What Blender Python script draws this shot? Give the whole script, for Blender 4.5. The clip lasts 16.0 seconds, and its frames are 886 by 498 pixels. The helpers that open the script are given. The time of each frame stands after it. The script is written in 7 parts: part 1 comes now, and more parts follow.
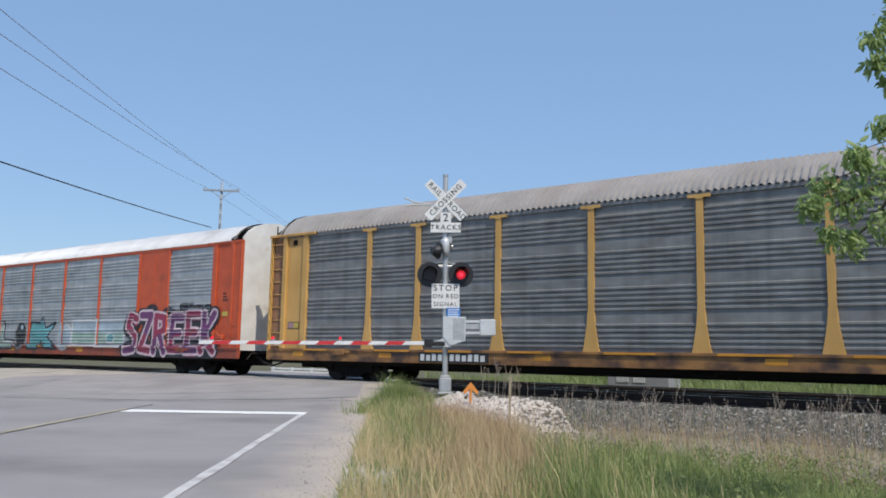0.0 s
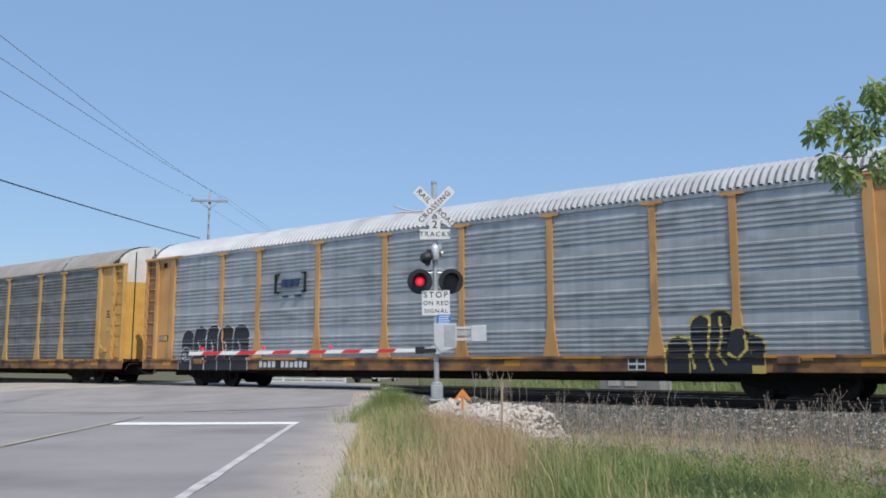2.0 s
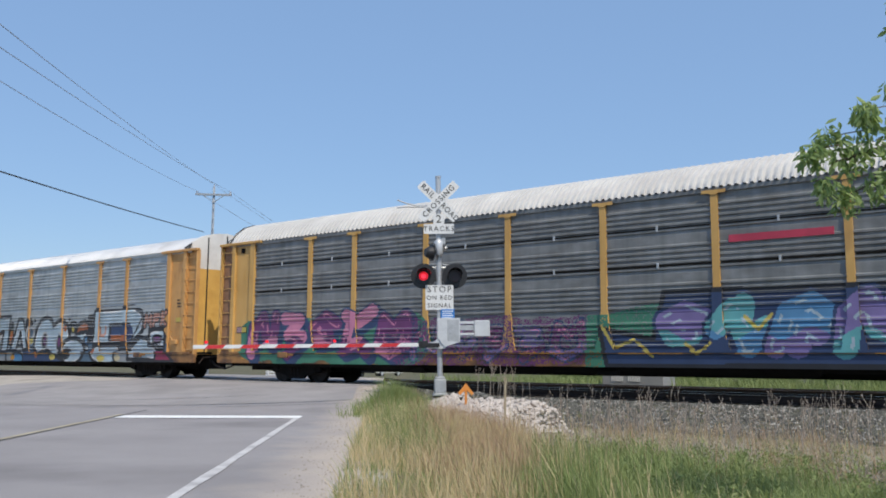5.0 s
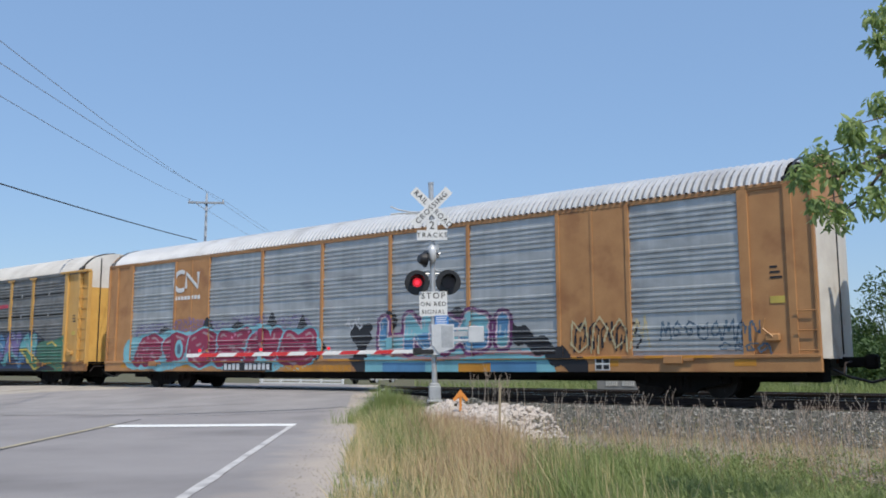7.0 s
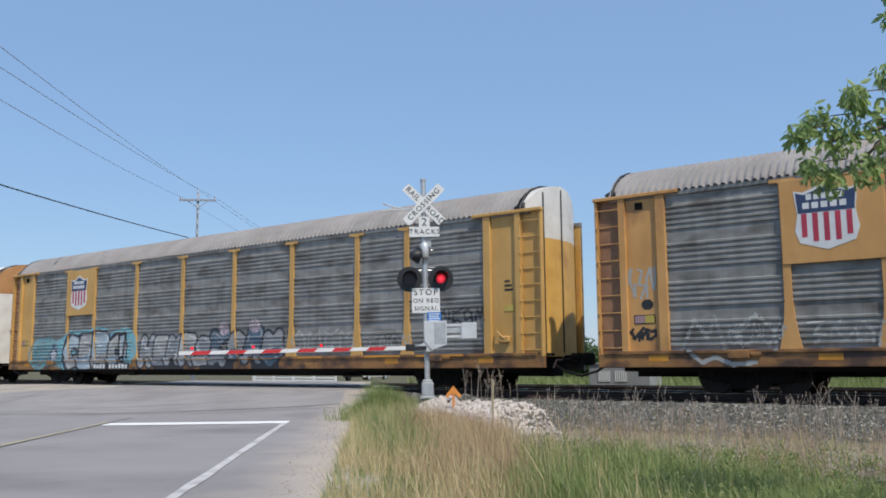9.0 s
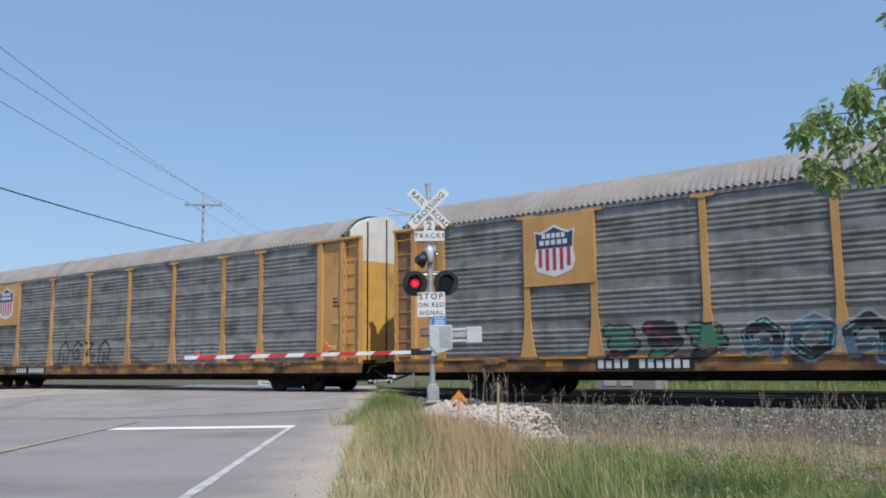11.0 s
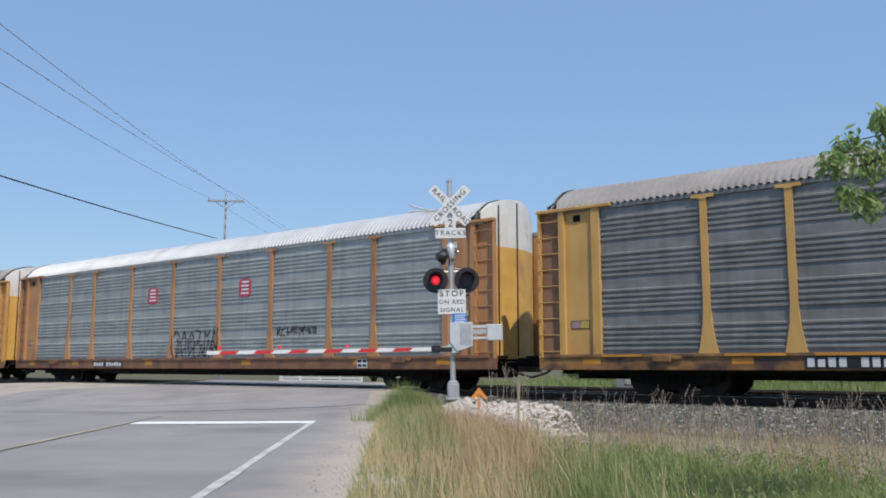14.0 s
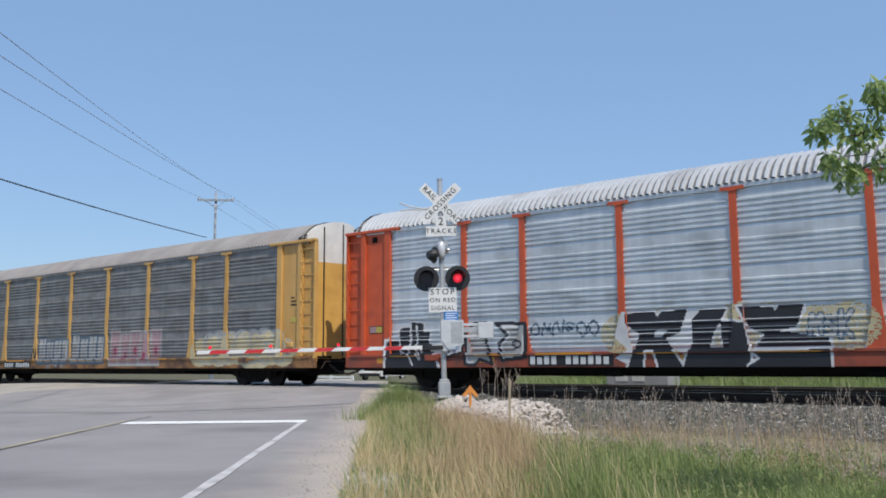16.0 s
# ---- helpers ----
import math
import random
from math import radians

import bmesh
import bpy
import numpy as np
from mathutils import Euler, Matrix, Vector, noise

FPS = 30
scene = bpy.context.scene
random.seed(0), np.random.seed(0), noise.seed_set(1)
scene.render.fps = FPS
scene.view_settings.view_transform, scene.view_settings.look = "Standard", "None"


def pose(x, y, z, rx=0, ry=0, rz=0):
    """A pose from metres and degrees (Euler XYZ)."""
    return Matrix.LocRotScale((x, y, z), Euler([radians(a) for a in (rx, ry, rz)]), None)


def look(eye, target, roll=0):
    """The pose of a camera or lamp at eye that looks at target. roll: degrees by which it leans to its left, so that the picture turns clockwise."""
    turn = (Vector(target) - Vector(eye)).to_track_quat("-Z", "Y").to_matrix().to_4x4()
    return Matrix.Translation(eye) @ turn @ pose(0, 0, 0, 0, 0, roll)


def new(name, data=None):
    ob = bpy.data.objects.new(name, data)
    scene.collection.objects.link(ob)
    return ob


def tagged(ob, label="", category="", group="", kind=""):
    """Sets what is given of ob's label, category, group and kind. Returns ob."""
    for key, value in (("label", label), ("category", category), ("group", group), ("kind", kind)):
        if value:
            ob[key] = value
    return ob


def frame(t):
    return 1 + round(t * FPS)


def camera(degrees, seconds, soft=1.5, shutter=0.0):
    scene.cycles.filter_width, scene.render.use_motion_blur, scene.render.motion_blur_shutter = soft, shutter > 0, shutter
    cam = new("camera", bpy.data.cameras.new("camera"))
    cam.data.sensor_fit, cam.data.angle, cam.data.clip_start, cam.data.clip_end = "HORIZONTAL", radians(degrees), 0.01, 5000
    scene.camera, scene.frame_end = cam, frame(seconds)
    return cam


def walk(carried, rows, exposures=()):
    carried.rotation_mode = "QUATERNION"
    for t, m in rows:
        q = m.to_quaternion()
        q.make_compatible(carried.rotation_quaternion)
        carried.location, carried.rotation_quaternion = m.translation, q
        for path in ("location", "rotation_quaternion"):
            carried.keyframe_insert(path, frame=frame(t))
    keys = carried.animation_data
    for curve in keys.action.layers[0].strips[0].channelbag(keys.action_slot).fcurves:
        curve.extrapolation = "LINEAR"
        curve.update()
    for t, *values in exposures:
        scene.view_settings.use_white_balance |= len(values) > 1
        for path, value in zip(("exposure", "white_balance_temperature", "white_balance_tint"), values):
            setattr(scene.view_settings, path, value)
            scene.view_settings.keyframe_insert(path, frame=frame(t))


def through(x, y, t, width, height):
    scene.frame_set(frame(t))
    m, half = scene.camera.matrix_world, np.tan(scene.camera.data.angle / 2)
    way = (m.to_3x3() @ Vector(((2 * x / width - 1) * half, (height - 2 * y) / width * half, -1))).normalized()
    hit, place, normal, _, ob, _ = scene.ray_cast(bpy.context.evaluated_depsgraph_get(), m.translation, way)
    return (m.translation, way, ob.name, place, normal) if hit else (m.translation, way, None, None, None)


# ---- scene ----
# ---------------------------------------------------------------- camera
cam = camera(54.0, 16.0, soft=1.8)
EYE = (0.0, 0.0, 0.645)
PATH = [
    (0, 38.22, 7.24, -1.16),
    (0.5, 38.47, 7.38, -0.98),
    (1, 38.40, 7.11, -1.17),
    (1.5, 38.05, 6.95, -0.30),
    (2, 37.66, 7.69, -0.12),
    (2.5, 37.82, 7.22, -0.28),
    (3, 38.19, 7.32, -0.25),
    (3.5, 37.77, 7.10, -0.43),
    (4, 37.86, 7.27, -0.57),
    (6.5, 37.70, 7.50, 0.10),
    (7, 37.51, 7.75, 0.13),
    (7.5, 37.44, 7.64, 0.31),
    (8, 37.54, 7.47, 0.29),
    (8.5, 37.22, 7.34, 0.19),
    (9, 37.04, 7.52, 0.42),
    (11.5, 37.60, 7.91, 0.49),
    (12, 37.82, 8.00, 0.42),
    (12.5, 37.41, 7.99, 0.74),
    (13, 37.99, 8.11, 0.42),
    (13.5, 38.90, 7.98, 0.12),
    (14, 38.72, 7.61, 0.04),
    (14.5, 38.87, 7.47, 0.18),
    (15, 38.95, 7.53, 0.01),
    (15.5, 38.21, 7.45, -0.13),
    (16, 38.14, 7.49, 0.36),
]
walk(cam, [(t, pose(*EYE, 90 + p, r, a)) for t, a, p, r in PATH])

# ---------------------------------------------------------------- light
scene.view_settings.exposure = 0.15
world = bpy.data.worlds.new("world")
scene.world = world
world.use_nodes = True
wn = world.node_tree.nodes
sky = wn.new("ShaderNodeTexSky")
sky.sky_type, sky.sun_disc = "NISHITA", False
sky.sun_elevation, sky.sun_rotation = radians(54), radians(117)
sky.altitude, sky.air_density, sky.dust_density, sky.ozone_density = 200, 1.35, 0.35, 6.2
# summer haze evens out the clear sky
haze = wn.new("ShaderNodeMix")
haze.data_type = "RGBA"
haze.inputs[0].default_value, haze.inputs[7].default_value = 0.62, (1.78, 2.85, 4.75, 1)
world.node_tree.links.new(sky.outputs[0], haze.inputs[6])
world.node_tree.links.new(haze.outputs[2], wn["Background"].inputs[0])
wn["Background"].inputs[1].default_value = 0.134
sun = new("sun", bpy.data.lights.new("sun", "SUN"))
sun.data.energy, sun.data.angle, sun.data.color = 3.55, radians(0.5), (1.0, 0.915, 0.785)
sun.matrix_world = look((0, 0, 40), (-0.86, 0.43, 40 - 1.32))


# ---------------------------------------------------------------- materials
def surface(name, c, c2=None, scale=6.0, rough=0.7, metal=0.0, bump=0.15, fine=40.0, stretch=(1, 1, 1), spread=0.15,
            stain=None, stain_scale=0.8, stain_edge=(0.5, 0.7), coat=0.0, streak=0.0):
    """A two-scale procedural surface: a mottled base between two colours, a fine grain, and stains with a shape of their own."""
    m = bpy.data.materials.new(name)
    m.use_nodes = True
    n, l = m.node_tree.nodes, m.node_tree.links
    b = n["Principled BSDF"]
    co, mp = n.new("ShaderNodeTexCoord"), n.new("ShaderNodeMapping")
    mp.inputs["Scale"].default_value = stretch
    l.new(co.outputs["Object"], mp.inputs[0])
    n1, n2 = n.new("ShaderNodeTexNoise"), n.new("ShaderNodeTexNoise")
    for nn, s, d in ((n1, scale, 6), (n2, fine, 3)):
        nn.inputs["Scale"].default_value, nn.inputs["Detail"].default_value = s, d
        l.new(mp.outputs[0], nn.inputs["Vector"])
    c2 = c2 or tuple(v * 0.72 for v in c)
    mix = n.new("ShaderNodeMix")
    mix.data_type = "RGBA"
    mix.inputs[6].default_value, mix.inputs[7].default_value = (*c, 1), (*c2, 1)
    ramp = n.new("ShaderNodeMapRange")
    ramp.inputs[1].default_value, ramp.inputs[2].default_value = 0.35, 0.68
    l.new(n1.outputs["Fac"], ramp.inputs[0])
    l.new(ramp.outputs[0], mix.inputs[0])
    hue = n.new("ShaderNodeHueSaturation")
    vr = n.new("ShaderNodeMapRange")
    vr.inputs[3].default_value, vr.inputs[4].default_value = 1 - spread, 1 + spread
    l.new(n2.outputs["Fac"], vr.inputs[0])
    l.new(vr.outputs[0], hue.inputs["Value"])
    out = mix.outputs[2]
    if stain:
        n3, r3, m3 = n.new("ShaderNodeTexNoise"), n.new("ShaderNodeMapRange"), n.new("ShaderNodeMix")
        n3.inputs["Scale"].default_value, n3.inputs["Detail"].default_value = stain_scale, 8
        l.new(mp.outputs[0], n3.inputs["Vector"])
        r3.inputs[1].default_value, r3.inputs[2].default_value = stain_edge
        l.new(n3.outputs["Fac"], r3.inputs[0])
        m3.data_type = "RGBA"
        m3.inputs[7].default_value = (*stain, 1)
        l.new(r3.outputs[0], m3.inputs[0])
        l.new(out, m3.inputs[6])
        out = m3.outputs[2]
    if streak:
        # upright seams and rain streaks
        n4, m4, r4, x4 = [n.new("ShaderNode" + q) for q in ("TexNoise", "Mapping", "MapRange", "Mix")]
        m4.inputs["Scale"].default_value = (3.2, 1, 0.1)
        n4.inputs["Scale"].default_value, n4.inputs["Detail"].default_value = 1.6, 4
        l.new(co.outputs["Object"], m4.inputs[0])
        l.new(m4.outputs[0], n4.inputs["Vector"])
        r4.inputs[1].default_value, r4.inputs[2].default_value, r4.inputs[3].default_value, r4.inputs[4].default_value = 0.35, 0.65, 0.0, streak
        l.new(n4.outputs["Fac"], r4.inputs[0])
        x4.data_type, x4.blend_type = "RGBA", "MULTIPLY"
        x4.inputs[7].default_value = (0.45, 0.45, 0.45, 1)
        l.new(r4.outputs[0], x4.inputs[0])
        l.new(out, x4.inputs[6])
        out = x4.outputs[2]
    l.new(out, hue.inputs["Color"])
    l.new(hue.outputs[0], b.inputs["Base Color"])
    b.inputs["Roughness"].default_value, b.inputs["Metallic"].default_value = rough, metal
    b.inputs["Coat Weight"].default_value = coat
    if bump:
        bp = n.new("ShaderNodeBump")
        bp.inputs["Strength"].default_value, bp.inputs["Distance"].default_value = bump, 0.02
        l.new(n2.outputs["Fac"], bp.inputs["Height"])
        l.new(bp.outputs[0], b.inputs["Normal"])
    return m


def foliage(name, c, c2, through=0.35):
    """Leaf or blade: colour varies from island to island, some light passes through."""
    m = bpy.data.materials.new(name)
    m.use_nodes = True
    n, l = m.node_tree.nodes, m.node_tree.links
    b = n["Principled BSDF"]
    g, mix = n.new("ShaderNodeNewGeometry"), n.new("ShaderNodeMix")
    mix.data_type = "RGBA"
    mix.inputs[6].default_value, mix.inputs[7].default_value = (*c, 1), (*c2, 1)
    l.new(g.outputs["Random Per Island"], mix.inputs[0])
    l.new(mix.outputs[2], b.inputs["Base Color"])
    b.inputs["Roughness"].default_value = 0.55
    tr, sh = n.new("ShaderNodeBsdfTranslucent"), n.new("ShaderNodeMixShader")
    l.new(mix.outputs[2], tr.inputs["Color"])
    sh.inputs[0].default_value = through
    l.new(b.outputs[0], sh.inputs[1])
    l.new(tr.outputs[0], sh.inputs[2])
    l.new(sh.outputs[0], n["Material Output"].inputs[0])
    return m


def plain(name, c, rough=0.5, metal=0.0, glow=0.0):
    m = surface(name, c, rough=rough, metal=metal, bump=0.05, spread=0.06)
    if glow:
        b = m.node_tree.nodes["Principled BSDF"]
        b.inputs["Emission Color"].default_value, b.inputs["Emission Strength"].default_value = (*c, 1), glow
    return m


M = {
    "yellow": surface("weathered_yellow_paint", (0.585, 0.35, 0.112), (0.5, 0.285, 0.08), 1.6, 0.5, stretch=(1, 1, 0.5), spread=0.07, stain=(0.24, 0.11, 0.04), stain_scale=1.1, stain_edge=(0.58, 0.82)),
    "yellow_old": surface("faded_yellow_paint", (0.58, 0.32, 0.115), (0.48, 0.25, 0.08), 1.6, 0.55, stretch=(1, 1, 0.5), spread=0.07, stain=(0.21, 0.095, 0.04), stain_scale=1.2, stain_edge=(0.56, 0.8)),
    "yellow_end": surface("bright_yellow_paint", (0.64, 0.385, 0.10), (0.54, 0.31, 0.075), 2.0, 0.5, stain=(0.3, 0.13, 0.04), stain_scale=0.9, stain_edge=(0.6, 0.85)),
    "sill_yellow": surface("rusty_yellow_sill", (0.34, 0.17, 0.056), (0.18, 0.088, 0.038), 1.6, 0.65, stretch=(1, 1, 1.5), stain=(0.07, 0.04, 0.03), stain_scale=1.4, stain_edge=(0.45, 0.62)),
    "brown": surface("faded_brown_orange_paint", (0.45, 0.235, 0.095), (0.37, 0.18, 0.07), 1.8, 0.55, stain=(0.26, 0.11, 0.045), stain_scale=0.9, stain_edge=(0.55, 0.8)),
    "red": surface("orange_red_paint", (0.56, 0.095, 0.03), (0.46, 0.075, 0.026), 2.0, 0.5, stain=(0.25, 0.05, 0.03), stain_scale=1.2, stain_edge=(0.58, 0.8)),
    "sill_red": surface("rusty_red_sill", (0.33, 0.07, 0.035), (0.2, 0.055, 0.035), 1.6, 0.65, stain=(0.09, 0.05, 0.04), stain_scale=1.4, stain_edge=(0.5, 0.7)),
    "panel_dark": surface("grimy_galvanised_sheet", (0.33, 0.33, 0.318), (0.235, 0.234, 0.226), 1.4, 0.6, 0.15, streak=0.3, stretch=(1, 1, 2.2), stain=(0.13, 0.115, 0.10), stain_scale=0.9, stain_edge=(0.5, 0.72), bump=0.1),
    "panel_grey": surface("grey_galvanised_sheet", (0.27, 0.277, 0.277), (0.19, 0.195, 0.195), 1.4, 0.58, 0.2, streak=0.28, stretch=(1, 1, 2.2), stain=(0.17, 0.16, 0.15), stain_scale=0.8, stain_edge=(0.53, 0.75), bump=0.1),
    "panel_silver": surface("bluish_galvanised_sheet", (0.53, 0.552, 0.56), (0.43, 0.45, 0.456), 1.2, 0.52, 0.5, streak=0.25, stretch=(1, 1, 2.2), stain=(0.24, 0.25, 0.26), stain_scale=0.7, stain_edge=(0.55, 0.8), bump=0.1),
    "panel_bright": surface("clean_galvanised_sheet", (0.68, 0.72, 0.745), (0.57, 0.605, 0.63), 1.2, 0.48, 0.4, streak=0.2, stretch=(1, 1, 2.2), stain=(0.34, 0.355, 0.365), stain_scale=0.7, stain_edge=(0.55, 0.8), bump=0.1),
    "panel_plain": surface("plain_grey_sheet", (0.405, 0.435, 0.43), (0.33, 0.355, 0.35), 1.2, 0.56, 0.3, streak=0.25, stretch=(1, 1, 2.2), stain=(0.25, 0.265, 0.26), stain_scale=0.7, stain_edge=(0.55, 0.8), bump=0.1),
    "brown_dull": surface("dull_brown_orange_paint", (0.47, 0.24, 0.105), (0.38, 0.185, 0.08), 1.6, 0.55, stretch=(1, 1, 0.5), spread=0.07, stain=(0.2, 0.09, 0.05), stain_scale=1.1, stain_edge=(0.52, 0.75)),
    "sill_brown": surface("rusty_brown_sill", (0.25, 0.12, 0.062), (0.17, 0.08, 0.045), 1.6, 0.65, stain=(0.09, 0.05, 0.035), stain_scale=1.4, stain_edge=(0.5, 0.7)),
    "roof": surface("galvanised_roof_sheet", (0.66, 0.665, 0.67), (0.56, 0.565, 0.57), 1.0, 0.42, 0.35, stain=(0.36, 0.34, 0.33), stain_scale=0.6, stain_edge=(0.55, 0.8), bump=0.05),
    # darker grey between the roof ribs: their self-shadow is put into the colour
    "valley": surface("self_shaded_roof_valley", (0.19, 0.193, 0.197), (0.14, 0.142, 0.145), 1.0, 0.6, 0.3, bump=0.05),
    "roof_old": surface("dull_roof_sheet", (0.34, 0.325, 0.32), (0.26, 0.25, 0.245), 1.0, 0.75, 0.05, stain=(0.3, 0.26, 0.25), stain_scale=0.6, stain_edge=(0.52, 0.75), bump=0.05),
    "roof_white": surface("white_roof_paint", (0.58, 0.57, 0.55), (0.48, 0.47, 0.455), 1.0, 0.65, stain=(0.45, 0.42, 0.4), stain_scale=0.7, stain_edge=(0.6, 0.85), bump=0.05),
    "white": surface("white_end_paint", (0.68, 0.67, 0.64), (0.58, 0.56, 0.53), 2.0, 0.5, stain=(0.4, 0.3, 0.22), stain_scale=1.5, stain_edge=(0.62, 0.85)),
    "recess": surface("rusty_brown_steel", (0.30, 0.165, 0.09), (0.21, 0.11, 0.065), 3, 0.7),
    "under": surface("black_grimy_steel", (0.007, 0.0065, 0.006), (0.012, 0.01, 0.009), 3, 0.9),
    "wheel": surface("rolled_steel_wheel", (0.03, 0.026, 0.024), (0.02, 0.016, 0.014), 4, 0.6, 0.3),
    "rust": surface("brown_rusted_steel", (0.045, 0.03, 0.024), (0.03, 0.02, 0.017), 8, 0.75, 0.3),
    "railtop": surface("polished_rail_head", (0.45, 0.43, 0.41), rough=0.25, metal=0.9, bump=0.02),
    "tie": surface("creosoted_oak", (0.06, 0.047, 0.038), (0.1, 0.08, 0.065), 5, 0.85, stretch=(4, 0.5, 4)),
    "black": plain("black_paint", (0.018, 0.018, 0.02), 0.45),
    "galv": surface("galvanised_steel", (0.52, 0.53, 0.54), (0.42, 0.43, 0.44), 7, 0.42, 0.5, bump=0.05),
    "alu": surface("bare_aluminium", (0.66, 0.67, 0.68), (0.58, 0.59, 0.6), 7, 0.4, 0.4, bump=0.03),
    "signwhite": surface("white_sign_sheeting", (0.68, 0.69, 0.69), (0.6, 0.61, 0.61), 5, 0.45, bump=0.02, spread=0.04),
    "signblack": plain("black_sign_ink", (0.02, 0.02, 0.02), 0.5),
    "signblue": plain("blue_sign_sheeting", (0.03, 0.19, 0.55), 0.45),
    "gatered": surface("red_reflective_tape", (0.55, 0.03, 0.035), (0.47, 0.03, 0.035), 8, 0.4, bump=0.03),
    "lens": plain("dark_red_lens", (0.022, 0.004, 0.008), 0.3),
    "lit": plain("glowing_red_lamp", (0.9, 0.012, 0.03), 0.3, glow=0.4),
    "lit_core": plain("glowing_lamp_core", (1.0, 0.03, 0.06), 0.3, glow=1.2),
    "asphalt": surface("worn_grey_asphalt", (0.300, 0.283, 0.281), (0.256, 0.241, 0.24), 0.6, 0.85, fine=160, bump=0.3, spread=0.22, stain=(0.2, 0.188, 0.188), stain_scale=0.35, stain_edge=(0.52, 0.7)),
    "apron": surface("pale_concrete_asphalt", (0.325, 0.306, 0.300), (0.27, 0.255, 0.25), 0.9, 0.9, fine=140, bump=0.3, spread=0.2, stain=(0.225, 0.212, 0.208), stain_scale=0.5, stain_edge=(0.5, 0.75)),
    "shoulder": surface("dusty_gravel_shoulder", (0.44, 0.40, 0.345), (0.37, 0.33, 0.285), 1.4, 0.95, fine=120, bump=0.6, spread=0.3, stain=(0.30, 0.275, 0.235), stain_scale=0.9, stain_edge=(0.5, 0.7)),
    "lot": surface("bright_dry_gravel", (0.60, 0.57, 0.53), (0.5, 0.475, 0.44), 1.2, 0.95, fine=60, bump=0.4),
    "linewhite": surface("worn_white_road_paint", (0.58, 0.565, 0.55), (0.46, 0.445, 0.435), 3, 0.8, fine=90, bump=0.2, stain=(0.34, 0.325, 0.32), stain_scale=2.5, stain_edge=(0.5, 0.7)),
    "linebright": surface("fresh_white_road_paint", (0.82, 0.82, 0.8), (0.72, 0.72, 0.7), 3, 0.7, fine=90, bump=0.2, spread=0.08),
    "lineyellow": surface("worn_yellow_road_paint", (0.42, 0.36, 0.24), (0.34, 0.30, 0.22), 3, 0.8, fine=90, bump=0.2, stain=(0.26, 0.23, 0.17), stain_scale=2.0, stain_edge=(0.48, 0.7)),
    "crack": plain("dark_tar_seal", (0.05, 0.048, 0.047), 0.7),
    "soil": surface("dry_grassy_soil", (0.13, 0.105, 0.06), (0.075, 0.085, 0.035), 0.9, 0.95, fine=60, bump=0.6, spread=0.3),
    "ballast": surface("grey_ballast_bed", (0.09, 0.087, 0.08), (0.05, 0.049, 0.046), 9, 0.95, fine=70, bump=0.8, spread=0.35),
    "stone": surface("grey_ballast_stone", (0.135, 0.134, 0.118), (0.038, 0.038, 0.034), 7, 0.9, fine=30, bump=0.3, spread=0.3, stain=(0.42, 0.40, 0.36), stain_scale=11, stain_edge=(0.58, 0.62)),
    "fines": surface("tan_crushed_stone", (0.33, 0.295, 0.235), (0.17, 0.15, 0.12), 7, 0.95, fine=30, bump=0.3, spread=0.3),
    "seed": foliage("brown_seed_grass", (0.54, 0.37, 0.235), (0.40, 0.265, 0.15)),
    "rock": surface("white_limestone", (0.60, 0.54, 0.49), (0.45, 0.40, 0.36), 5, 0.9, fine=40, bump=0.5, spread=0.2),
    "grass": foliage("green_grass", (0.175, 0.235, 0.07), (0.30, 0.35, 0.13)),
    "straw": foliage("dry_straw_grass", (0.66, 0.53, 0.31), (0.48, 0.40, 0.20)),
    "stem": foliage("dead_weed_stem", (0.33, 0.25, 0.2), (0.45, 0.38, 0.31), 0.1),
    "flower": foliage("white_flower_head", (0.7, 0.7, 0.6), (0.6, 0.62, 0.5)),
    "leaf": foliage("green_tree_leaf", (0.20, 0.30, 0.11), (0.40, 0.50, 0.20), 0.5),
    "bush": foliage("bush_leaf", (0.035, 0.075, 0.02), (0.09, 0.155, 0.04), 0.3),
    "bark": surface("grey_brown_bark", (0.15, 0.12, 0.09), (0.09, 0.07, 0.055), 9, 0.9, bump=0.6),
    # pale and bluish: the haze of distance is mixed into the wood's colour
    "polewood": surface("haze_tinted_pole_wood", (0.30, 0.33, 0.37), (0.24, 0.27, 0.31), 4, 0.9, stretch=(6, 6, 0.6)),
    "wire": plain("black_cable", (0.03, 0.03, 0.032), 0.6),
    "thinwire": plain("grey_wire", (0.32, 0.36, 0.42), 0.5),
    "cabinet": surface("grey_cabinet_paint", (0.33, 0.34, 0.35), (0.27, 0.28, 0.29), 2, 0.6),
    "orange": surface("orange_plastic", (0.72, 0.28, 0.05), (0.62, 0.22, 0.04), 6, 0.5),
    "lathe": surface("pale_wood_stake", (0.45, 0.37, 0.25), (0.36, 0.29, 0.19), 6, 0.8, stretch=(6, 6, 0.6)),
    "far": foliage("far_wood_leaf", (0.06, 0.10, 0.05), (0.11, 0.15, 0.08), 0.2),
}
for k in ("panel_dark", "panel_grey", "panel_silver", "roof_old", "roof_white", "asphalt", "apron", "under", "wheel"):
    M[k].node_tree.nodes["Principled BSDF"].inputs["Specular IOR Level"].default_value = 0.2

